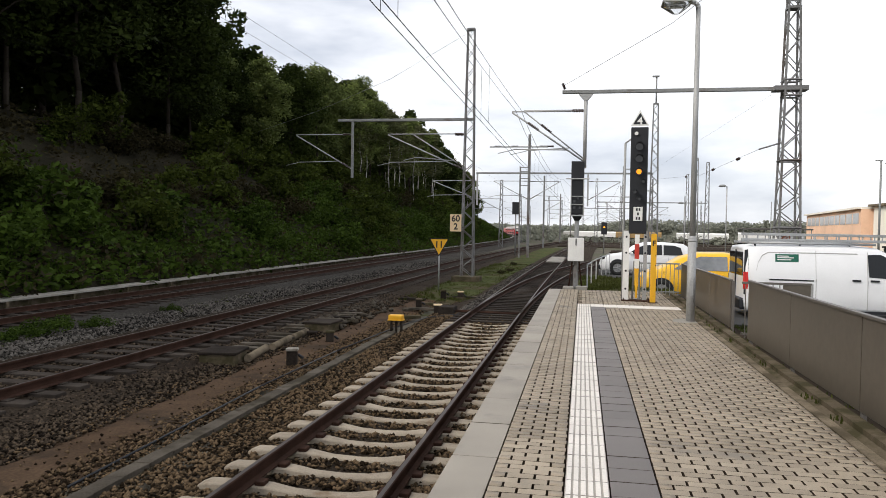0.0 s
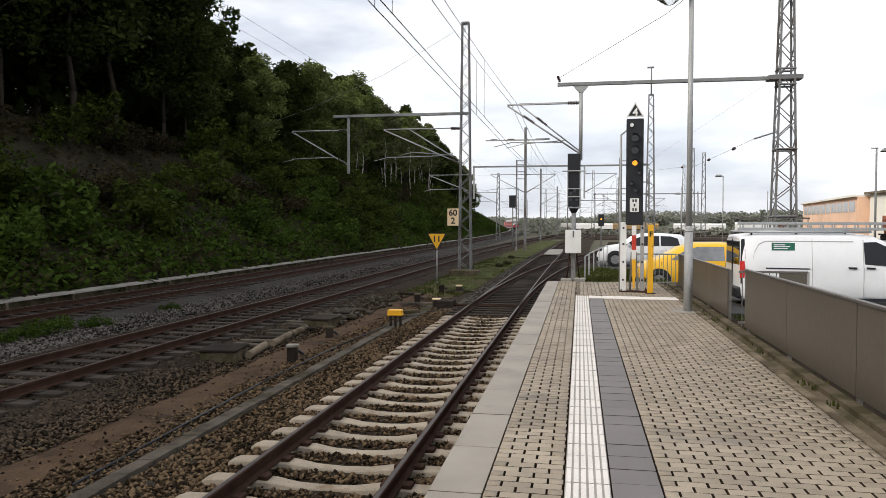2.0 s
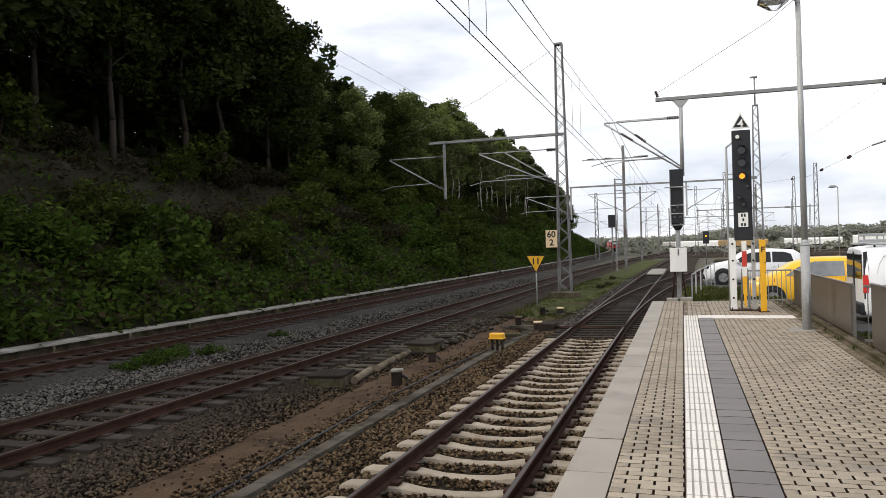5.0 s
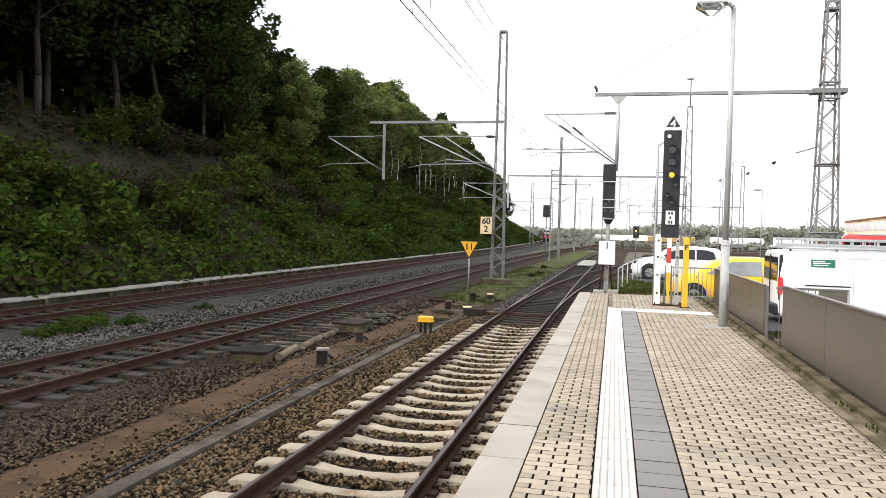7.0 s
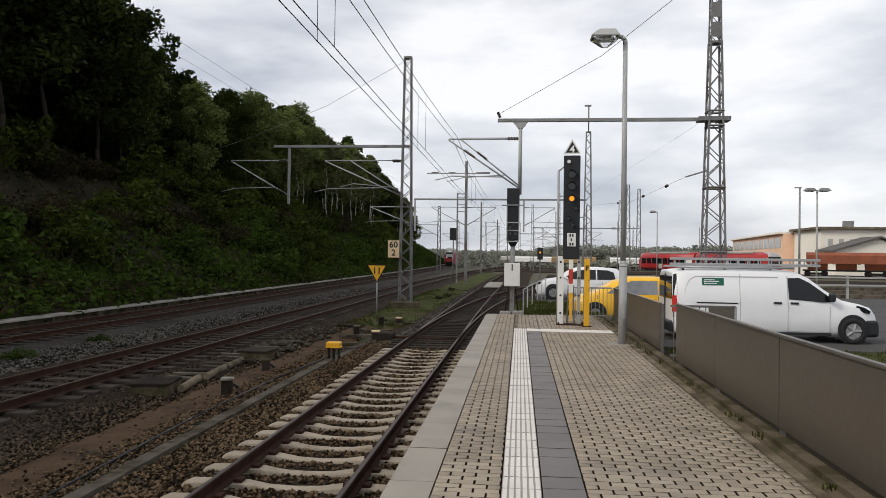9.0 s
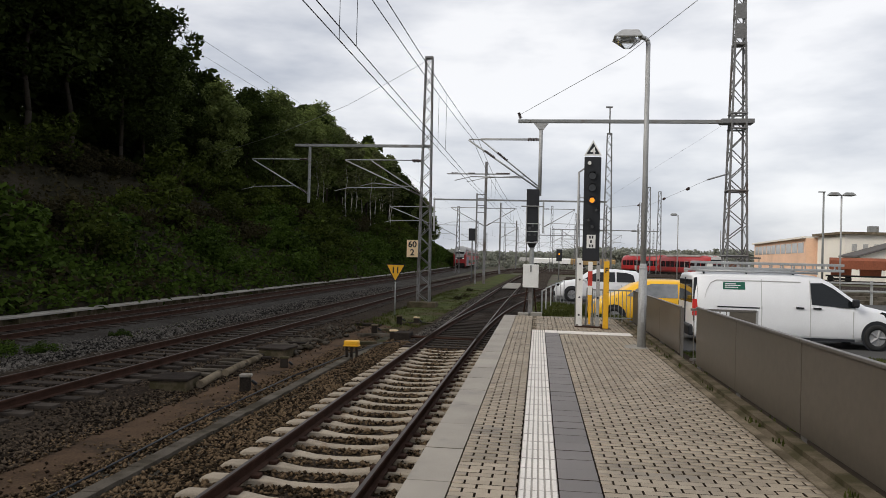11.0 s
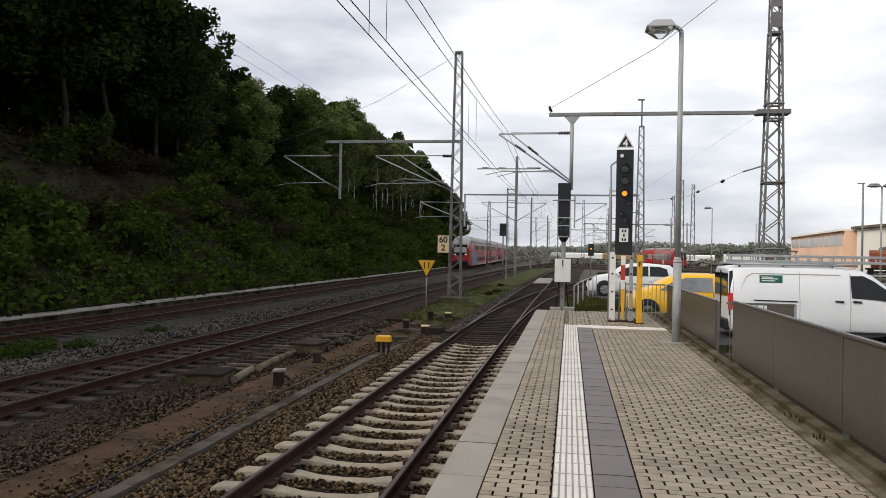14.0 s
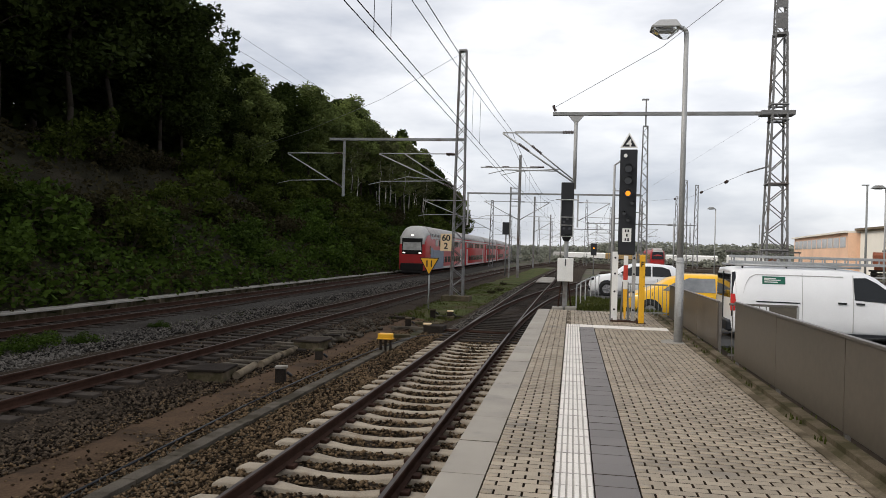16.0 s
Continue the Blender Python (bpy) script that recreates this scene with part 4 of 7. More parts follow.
box(bm, -0.015, 0.015, -0.18, -0.155, 1.3, 1.5, 0.003)
part("latch", bm, "black", cb, "black latch")
bm = bmesh.new()
prism(bm, [(-0.07, 0.05), (0.07, 0.05), (0.05, 0.84), (-0.05, 0.84)], -0.06, 0.06)
part("pedestal", bm, "mast", cab)
for x in (-0.2, 0.2):
    rod(cab, "stay", (x, 0.1, -0.03), (x * 0.5, 0.1, 0.84), 0.022, "rust")

sig2 = thing("railway_signal", "black light signal screen in a grey wire cage", "railway signal", pose(-0.2, 24.2, -0.3))
bm = bmesh.new()
tube(bm, (0, 0, 0), (0, 0, 2.6), 0.07, n=12)
part("mast_post", bm, "steel", sig2)
h2 = signal_head(sig2, 0.40, 0.3, 2.55, 4.2)
for x, z in ((-0.09, 2.75), (0.09, 2.75), (-0.09, 2.95), (0.02, 3.05)):
    bm = bmesh.new()
    box(bm, x - 0.04, x + 0.04, -0.165, -0.15, z - 0.04, z + 0.04)
    part("lens", bm, "lens", h2)
bm = bmesh.new()
for x in (-0.19, 0.19):
    bar(bm, (x, -0.2, 2.5), (x, -0.2, 3.65), 0.022)
for z in (2.5, 2.85, 3.1):
    bar(bm, (-0.19, -0.2, z), (0.19, -0.2, z), 0.022)
bar(bm, (-0.36, -0.2, 3.65), (0.36, -0.2, 3.65), 0.028)
part("cage", bm, "galv", sig2, "grey steel cage")
bm = bmesh.new()
loft(bm, [[(s * a, s * b, z) for a, b in ((-1, -1), (1, -1), (1, 1), (-1, 1))] for s, z in ((0.08, 2.35), (0.18, 2.54))], smooth=False)
part("collar", bm, "black", sig2)


# ---- overhead line ----
def lattice(parent, x, y, z0, z1, w0, w1, leg=0.05, bays=16, material="mast", split=False):
    """Four tapering legs with zigzag bracing."""
    for sx in (-1, 1):
        for sy in (-1, 1):
            bm = bmesh.new()
            bar(bm, (x + sx * w0 / 2, y + sy * w0 / 2, z0), (x + sx * w1 / 2, y + sy * w1 / 2, z1), leg)
            part("leg", bm, material, parent)
    bm = bmesh.new()
    for i in range(bays):
        za, zb = z0 + (z1 - z0) * i / bays, z0 + (z1 - z0) * (i + 1) / bays
        wa, wb = w0 + (w1 - w0) * i / bays, w0 + (w1 - w0) * (i + 1) / bays
        s = 1 if i % 2 else -1
        for side in (-1, 1):
            bar(bm, (x - s * wa / 2, y + side * wa / 2, za), (x + s * wb / 2, y + side * wb / 2, zb), leg * 0.42)
            bar(bm, (x + side * wa / 2, y - s * wa / 2, za), (x + side * wb / 2, y + s * wb / 2, zb), leg * 0.42)
            if split:
                part("brace", bm, material, parent)
                bm = bmesh.new()
    if split:
        bm.free()
    else:
        part("bracing", bm, material, parent)
    bm = bmesh.new()
    box(bm, x - w1 / 2 - leg * 0.5, x + w1 / 2 + leg * 0.5, y - w1 / 2 - leg * 0.5, y + w1 / 2 + leg * 0.5, z1 - 0.05, z1 + 0.04)
    part("cap", bm, material, parent)


def insulator(parent, p, q, r=0.06):
    """A ribbed insulator between two points: one turned body."""
    p, q = Vector(p), Vector(q)
    turn = (q - p).to_track_quat("Z", "Y").to_matrix()
    rings = []
    for i in range(7):
        for s, k in ((0.0, 0.5), (0.1, 1.0), (0.45, 0.9), (0.75, 0.5)):
            c = p.lerp(q, (i + s) / 7)
            rings.append([c + turn @ Vector((r * k * math.cos(math.pi * j / 4), r * k * math.sin(math.pi * j / 4), 0)) for j in range(8)])
    bm = bmesh.new()
    loft(bm, rings)
    return part("insulator", bm, "insulator", parent)


def cantilever(parent, xa, xb, y, zt=6.65, zb=4.8, zr=5.05, thick=0.032, out=0.12):
    """A tie, a strut and a steady arm that reach from a post at xa to the wire at xb."""
    s = 1 if xb > xa else -1
    rod(parent, "tie", (xa, y, zt), (xb, y, zt), thick * 0.85)
    insulator(parent, (xa + s * 0.1, y, zt), (xa + s * 0.55, y, zt))
    rod(parent, "strut", (xa, y, zb), (xb, y, zt - 0.03), thick)
    d = Vector((xb - xa, 0, zt - zb)).normalized()
    insulator(parent, Vector((xa, y, zb)) + d * out, Vector((xa, y, zb)) + d * (out + 0.55))
    m = 0.25
    rod(parent, "registration_tube", (xa + (xb - xa) * m, y, zb + (zt - zb) * m - 0.03), (xb - s * 0.1, y, zr + 0.12), thick * 0.7)
    rod(parent, "steady_arm", (xb - s * 0.1, y, zr + 0.1), (xb + s * 0.55, y, zr - 0.05), thick * 0.5)


mast_a = thing("catenary_mast", "weathered lattice mast with a cross-beam and hanging post", "catenary mast", group="catenary masts")
lattice(mast_a, -5.86, 38.8, -0.75, 12.0, 0.62, 0.34, 0.062, 26, "mast", True)
bm = bmesh.new()
box(bm, -6.6, -5.15, 38.2, 39.4, -1.1, -0.7, 0.03)
part("footing", bm, "mossy", mast_a, "weathered concrete footing")
bm = bmesh.new()
box(bm, -12.95, -5.7, 38.72, 38.88, 7.32, 7.46, 0.01)
part("cross_beam", bm, "steel", mast_a)
bm = bmesh.new()
box(bm, -12.2, -12.08, 38.74, 38.86, 4.35, 7.34, 0.01)
part("hanging_post", bm, "steel", mast_a)
cantilever(mast_a, -12.15, -15.3, 38.8)
cantilever(mast_a, -6.1, -10.2, 38.8)
cantilever(mast_a, -6.1, -9.0, 39.6, 6.75, 4.9, 5.4)
insulator(mast_a, (-6.6, 38.8, 6.62), (-6.1, 38.8, 6.62), 0.09)

sign60 = thing("distance_sign", "cream sign with black kilometre figures on the mast", "sign", pose(-6.42, 38.3, 0))
bm = bmesh.new()
box(bm, -0.29, 0.29, -0.012, 0.012, 1.6, 2.48, 0.004)
part("plate", bm, "cream", sign60)
words("60", 0.44, "black", sign60, pose(0, -0.02, 2.25, 90, 0, 0), "black figures")
words("2", 0.44, "black", sign60, pose(0, -0.02, 1.84, 90, 0, 0), "black figure")
for z in (1.8, 2.3):
    rod(sign60, "bracket", (-0.2, 0.01, z), (0.4, 0.3, z), 0.015, "rust", 6)

tri11 = thing("speed_board", "yellow inverted triangle board with black figures on a post", "sign", pose(-6.28, 33.1, -0.98))
rod(tri11, "post", (0, 0.03, 0), (0, 0.03, 2.25), 0.032, "galv", 10)
bm = bmesh.new()
prism(bm, [(-0.45, 2.27), (0.45, 2.27), (0, 1.46)], -0.012, 0.0)
brd = part("board", bm, "black", tri11, "black border")
bm = bmesh.new()
prism(bm, [(-0.385, 2.232), (0.385, 2.232), (0, 1.54)], -0.018, -0.012)
part("field", bm, "yellow", brd, "yellow field")
words("11", 0.4, "black", brd, pose(0, -0.022, 1.99, 90, 0, 0), "black figures")

gan_b = thing("portal_mast", "tall lattice tower with a cantilevered beam over the tracks", "catenary mast", group="catenary masts")
lattice(gan_b, 7.82, 31.5, -0.4, 10.5, 0.86, 0.42, 0.075, 18, "mast", True)
lattice(gan_b, 7.82, 31.5, 10.5, 15.5, 0.40, 0.26, 0.06, 12, "mast", True)
for z in (10.7, 11.5):
    bm = bmesh.new()
    box(bm, 7.62, 8.02, 31.28, 31.3, z, z + 0.6, 0.004)
    part("plate", bm, "mast", gan_b, "bolted splice plate")
for z in (2.0, 4.6, 7.1, 7.7):
    bm = bmesh.new()
    w = 0.43 - 0.0202 * (z + 0.4) + 0.03
    for a, b in (((-w, -w), (w, -w)), ((w, -w), (w, w)), ((w, w), (-w, w)), ((-w, w), (-w, -w))):
        bar(bm, (7.82 + a[0], 31.5 + a[1], z), (7.82 + b[0], 31.5 + b[1], z), 0.06)
    part("frame_ring", bm, "mast", gan_b)
rod(gan_b, "side_arm", (7.5, 31.5, 5.3), (6.7, 31.5, 5.05), 0.03, "mast")
bm = bmesh.new()
box(bm, -0.95, 8.0, 31.4, 31.56, 7.32, 7.46, 0.012)
part("cross_beam", bm, "steel", gan_b)
bm = bmesh.new()
box(bm, 7.15, 8.4, 31.2, 31.8, 7.3, 7.48, 0.012)
part("clamp", bm, "mast", gan_b)
rod(gan_b, "hanging_post", (0.0, 31.5, 4.3), (0.0, 31.5, 7.32), 0.075, "galv", 12)
bm = bmesh.new()
prism(bm, [(-0.3, 7.31), (0.3, 7.31), (0.09, 7.05), (-0.09, 7.05)], 31.42, 31.56)
part("gusset", bm, "galv", gan_b)
cantilever(gan_b, 0.0, -3.0, 31.5, 6.62, 4.55, 4.95, 0.036, 2.3)
cantilever(gan_b, 0.0, -2.55, 32.1, 6.75, 4.7, 4.95, 0.03, 1.8)
insulator(gan_b, (-0.85, 31.45, 7.5), (-0.95, 31.45, 7.75), 0.07)
bm = bmesh.new()
box(bm, 7.0, 8.65, 30.7, 32.3, -0.5, -0.2, 0.03)
part("footing", bm, "concrete", gan_b)


def far_mast(x, y, top, lat=True, arm=0.0, w=0.5):
    """A mast of the yard's overhead line, with one arm."""
    m = thing("catenary_mast", "grey overhead line mast far down the line" if lat else "slim grey steel overhead line post", "catenary mast", group="catenary masts")
    if lat:
        lattice(m, x, y, -0.9, top, w, w * 0.55, 0.085, 12)
    else:
        bm = bmesh.new()
        box(bm, x - 0.13, x + 0.13, y - 0.12, y + 0.12, -1.12, top, 0.01)
        part("post", bm, "mast", m)
    if arm:
        cantilever(m, x, x + arm, y, 6.6, 4.8, 5.05, 0.05)
    return m


pole = far_mast(-5.4, 76, 11.3, False)
bm = bmesh.new()
box(bm, -10.7, 6.6, 75.9, 76.1, 7.36, 7.52, 0.01)
part("cross_beam", bm, "steel", pole)
bm = bmesh.new()
box(bm, -9.4, -3.6, 75.92, 76.05, 10.0, 10.12, 0.01)
part("cross_arm", bm, "galv", pole)
for x in (-10.6, 0.4):
    bm = bmesh.new()
    box(bm, x - 0.08, x + 0.08, 75.92, 76.08, 4.2, 7.4)
    part("hanging_post", bm, "galv", pole)
bm = bmesh.new()
box(bm, -6.35, -6.2, 75.92, 76.08, -1.12, 8.1, 0.01)
part("second_post", bm, "mast", pole)
for z in (6.2, 6.9, 7.6, 8.0):
    rod(pole, "rung", (-6.3, 76, z), (-5.4, 76, z), 0.04, "mast")
for x in (-8.9, -7.2, -4.4, -3.7):
    insulator(pole, (x, 76, 10.12), (x + 0.7, 76, 10.12), 0.11)
cantilever(pole, -10.6, -15.2, 76, thick=0.04)
cantilever(pole, -5.4, -8.9, 76, thick=0.04)
cantilever(pole, -5.4, -2.4, 76.4, thick=0.04)
cantilever(pole, 0.4, 3.5, 76, thick=0.04)
tw2 = thing("portal_mast", "tall slim lattice tower in the yard", "catenary mast", group="catenary masts")
lattice(tw2, 6.7, 76, -0.9, 14.2, 0.9, 0.42, 0.085, 24)
rod(tw2, "top_pole", (6.7, 76, 14.2), (6.7, 76, 16.8), 0.07, "mast")
bm = bmesh.new()
box(bm, 6.3, 6.95, 75.9, 76.1, 16.75, 16.9, 0.02)
part("top_lamp", bm, "mast", tw2)
for k, (x, y, top, lat, arm) in enumerate([(-12.6, 118, 9.5, True, -3.6), (-6.2, 122, 10.5, False, 3.0), (-13.4, 165, 9.5, True, -3.5), (-5.0, 170, 10, False, 3.5),
                                           (-15, 210, 9.5, True, -3.2), (-9.5, 214, 11.5, True, 3.0), (-3.0, 190, 10, False, 3), (-18, 262, 10, True, -3), (-7, 255, 12, True, 3),
                                           (2.5, 150, 12, True, 3), (6.5, 128, 12.5, True, -3), (9, 190, 13, True, -3.2), (13, 150, 12, False, 3), (17.4, 205, 15, True, 3),
                                           (20.7, 148, 15.8, True, 0), (24.1, 157, 15.8, True, 0), (26.4, 204, 17, True, 0), (0, 230, 12, True, 3), (5, 260, 12, True, 3),
                                           (12, 250, 13, True, -3), (-2.5, 290, 13, True, 3), (9, 300, 13, True, 3), (33, 260, 14, True, 0), (44, 300, 14, True, 0)]):
    far_mast(x, y, top, lat, arm, 0.9 if top > 15.5 else 0.6)
for x0, x1, y in ((-3.0, 13, 190), (2.5, 23, 150)):
    bm = bmesh.new()
    box(bm, x0, x1, y - 0.08, y + 0.08, 7.4, 7.58)
    solid("cross_span", bm, "steel", "grey cross-beam carried between yard masts", "cross-beam")


def wire(parent, name, pts, r=0.011, material="wire"):
    bm = bmesh.new()
    n = 4
    rings = []
    for i, p in enumerate(pts):
        a, b = Vector(pts[max(0, i - 1)]), Vector(pts[min(len(pts) - 1, i + 1)])
        turn = (b - a).to_track_quat("Z", "Y").to_matrix()
        rings.append([Vector(p) + turn @ Vector((r * math.cos(math.pi / 2 * k), r * math.sin(math.pi / 2 * k), 0)) for k in range(n)])
    loft(bm, rings)
    return part(name, bm, material, parent)


def catenary(label, supports, zc, zs, sag, r=0.0095, drop=10.5):
    """A contact wire with its carrying wire and droppers over a row of supports (x, y)."""
    c = thing("overhead_line", label, "overhead line", group="overhead lines")
    cp, mp = [], []
    for (xa, ya), (xb, yb3) in zip(supports, supports[1:]):
        for i in range(12):
            s = i / 12
            x, y = xa + (xb - xa) * s, ya + (yb3 - ya) * s
            cp.append((x, y, zc))
            mp.append((x, y, zs - sag * 4 * s * (1 - s)))
        k = max(2, int((yb3 - ya) / drop))
        for i in range(1, k):
            s = i / k
            x, y = xa + (xb - xa) * s, ya + (yb3 - ya) * s
            if y < 140:
                wire(c, "dropper", [(x, y, zc), (x, y, zs - sag * 4 * s * (1 - s))], r * 0.5)
    cp.append((*supports[-1], zc))
    mp.append((*supports[-1], zs))
    wire(c, "contact_wire", cp, r)
    wire(c, "carrying_wire", mp, r)
    return c


catenary("copper overhead line above the platform track", [(-2.83, -32), (-2.86, 31.5), (-2.3, 76), (-1.6, 122), (2, 190), (8, 300)], 4.72, 6.68, 0.85)
catenary("second overhead line running beside the first", [(-2.70, -32), (-2.70, 32.1), (-2.0, 76), (3.5, 128), (12, 250)], 4.74, 6.82, 0.85)
catenary("overhead line above the middle track", [(-9.3, -32), (-9.9, 38.8), (-8.9, 76), (-6, 122), (0, 230)], 4.85, 6.6, 0.8, 0.0045)
catenary("overhead line above the far track", [(-15.3, -32), (-15.3, 38.8), (-15.2, 76), (-16, 118), (-17.2, 165), (-18.5, 210), (-21, 262)], 4.85, 6.6, 0.6, 0.004)
catenary("overhead line over the yard", [(3.5, 76), (3.6, 128), (6, 190), (12, 300)], 4.9, 6.6, 0.7)
catenary("overhead line over the yard", [(16, 150), (21, 205), (30, 300)], 4.9, 6.6, 0.7)
span = thing("feeder_cable", "thin feeder cables slung between the masts", "cable")
wire(span, "cable", [(-5.9, 38.8, 11.9), (-12, 46, 11.0), (-20, 55, 10.5), (-33, 70, 10.5)], 0.013, "cable_grey")
wire(span, "cable", [(-0.9, 31.45, 7.65), (2.34, 22.2, 7.6), (3.6, 18.6, 7.95), (10, 0.3, 9.6)], 0.010, "cable_grey")
wire(span, "cable", [(-15.5, -30, 11.4), (-15.5, 76, 11.3), (-16, 118, 11.3), (-18, 210, 11.2)], 0.0075)
wire(span, "cable", [(-15.5, -30, 10.7), (-15.5, 76, 10.6), (-16, 118, 10.6)], 0.007)
wire(span, "cable", [(7.9, 31.5, 7.7), (6.7, 76, 7.9), (6.5, 128, 8)], 0.005, "cable_grey")
wire(span, "cable", [(6.7, 31.5, 5.05), (7.2, 50, 5.4), (6.9, 76, 6.9)], 0.008, "cable_grey")
for y, x, z in ((36, 6.83, 5.12), (44, 7.03, 5.28), (56, 7.13, 5.75)):
    insulator(span, (x, y, z), (x + 0.02, y + 0.5, z), 0.07)


# ---- small trackside things ----
def stump(x, y, h, cap, label, w=0.1):
    s = thing("trackside_marker", label, "marker", pose(x, y, -1.06, 0, 0, random.uniform(-20, 20)), group="trackside markers")
    bm = bmesh.new()
    box(bm, -w, w, -w * 0.8, w * 0.8, 0, h, 0.015)
    part("stem", bm, "timber", s)
    bm = bmesh.new()
    box(bm, -w * 1.1, w * 1.25, -w * 0.95, w * 0.95, h - 0.01, h + 0.045, 0.015)
    c = part("cap", bm, cap, s, "pale cap" if cap != "yellow" else "yellow cap")
    bm = bmesh.new()
    tube(bm, (w * 1.2, 0, h - 0.08), (w * 2.2, 0.02, h - 0.16), 0.03, n=8)
    part("cable_outlet", bm, "black", s)
    return s


stump(-5.66, 14.3, 0.30, "concrete", "squat dark trackside marker with a pale cap")
stump(-5.97, 17.5, 0.22, "mossy", "short dark trackside marker in the gravel", 0.09)
stump(-5.41, 25.0, 0.36, "mossy", "dark trackside marker near the points")
stump(-5.3, 29.0, 0.36, "mossy", "dark trackside marker with a mossy cap")
stump(-4.66, 24.5, 0.25, "cream", "short trackside marker with a cream cap", 0.12)
stump(-4.69, 29.4, 0.3, "cream", "trackside marker with a cream top beside the points")
yb_ = thing("trackside_box", "small yellow junction box on dark legs", "junction box", pose(-4.82, 19.5, -1.06))
bm = bmesh.new()
box(bm, -0.19, 0.19, -0.13, 0.13, 0.34, 0.48, 0.03)
box(bm, -0.205, 0.205, -0.145, 0.145, 0.33, 0.36, 0.01)
part("lid", bm, "yellow", yb_)
for x in (-0.13, 0.0, 0.14):
    bm = bmesh.new()
    tube(bm, (x, 0, 0), (x, 0, 0.32), 0.035, n=8)
    part("leg", bm, "timber", yb_)
nb = thing("cable_pit", "low dark cable pit with a heavy lid", "cable pit", pose(-7.05, 14.2, -1.06, 0, 0, 8))
bm = bmesh.new()
box(bm, -0.38, 0.34, -0.4, 0.4, 0, 0.22, 0.015)
part("pit", bm, "mossy", nb)
bm = bmesh.new()
box(bm, -0.41, 0.37, -0.43, 0.43, 0.22, 0.27, 0.012)
part("lid", bm, "timber", nb)
nb2 = copy_thing(nb, pose(-6.75, 19.3, -1.06, 0, 0, -5))
for x, y, l, a in ((-6.6, 14.3, 1.4, 9), (-6.72, 15.8, 1.4, 6), (-6.85, 17.3, 1.1, 3)):
    bm = bmesh.new()
    tube(bm, (0, 0, 0), (0, l, 0), 0.08, n=14)
    solid("concrete_pipe", bm, "kerb", "pale concrete cable pipe lying in the gravel", "pipe", group="concrete pipes", m=pose(x, y, -0.97, 0, 0, a))
for i in range(16):
    x, y = random.uniform(-7.6, -6.9), 15 + i * 0.55
    bm = bmesh.new()
    box(bm, -0.35, 0.35, -0.09, 0.09, 0, 0.05, 0.008)
    solid("plank", bm, "duct" if i % 3 else "timber", "weathered grey plank lying beside the track", "plank", group="planks", m=pose(x, y, -0.99 + 0.0, 0, 0, random.uniform(-12, 12)))
for i in range(9):
    x, y = random.uniform(-6.6, -4.2), random.uniform(21, 31)
    bm = bmesh.new()
    box(bm, -0.5, 0.5, -0.1, 0.1, 0, 0.09, 0.012)
    solid("cable_cover", bm, ("mossy", "duct", "timber")[i % 3], "loose concrete cable cover by the points", "cable cover", group="cable covers", m=pose(x, y, -1.03, 0, 0, random.uniform(-30, 60)))
bm = bmesh.new()
p0 = [(-5.2, 7, -1.03), (-5.35, 12, -1.02), (-5.3, 16, -1.02), (-5.0, 20, -1.0), (-4.6, 22.5, -0.98), (-3.6, 23.5, -0.93)]
for a, b in zip(p0, p0[1:]):
    tube(bm, a, b, 0.016, n=8)
solid("ground_cable", bm, "black", "black cable lying along the gravel", "cable")
pm_ = thing("point_machine", "dark point machine with rodding beside the turnout", "point machine", pose(-4.15, 23.8, -1.0))
bm = bmesh.new()
box(bm, -0.3, 0.2, -0.35, 0.35, 0, 0.26, 0.03)
part("case", bm, "timber", pm_)
rod(pm_, "rod", (0.15, 0.1, 0.12), (2.2, 0.1, 0.09), 0.025, "rust")
rod(pm_, "rod", (0.15, -0.15, 0.12), (2.2, -0.15, 0.09), 0.025, "rust")

ds = thing("railway_signal", "small black shunting signal on a slim post", "railway signal", pose(-7.0, 80, -1.0))
rod(ds, "mast_post", (0, 0, 0), (0, 0, 4.6), 0.07, "mast")
signal_head(ds, 0.75, 0.3, 4.4, 5.7)
ds2 = thing("railway_signal", "far black light signal with one warm light", "railway signal", pose(2.6, 96, -1.0))
rod(ds2, "mast_post", (0, 0, 0), (0, 0, 3.2), 0.07, "mast")
h3 = signal_head(ds2, 0.7, 0.3, 2.4, 3.9)
lens_unit(h3, 0, 3.3, 0.1, "amber", y=-0.16, hood=False, label="lit warm lamp")
mk = thing("slope_marker", "weathered grey concrete marker on the slope", "marker", pose(-20.3, 36, hill_z(-20.3, 36)))
rod(mk, "post", (0, 0, -0.3), (0, 0, 0.85), 0.07, "duct")
bm = bmesh.new()
box(bm, -0.16, 0.16, -0.05, 0.05, 0.6, 0.95, 0.01)
part("plate", bm, "duct", mk)


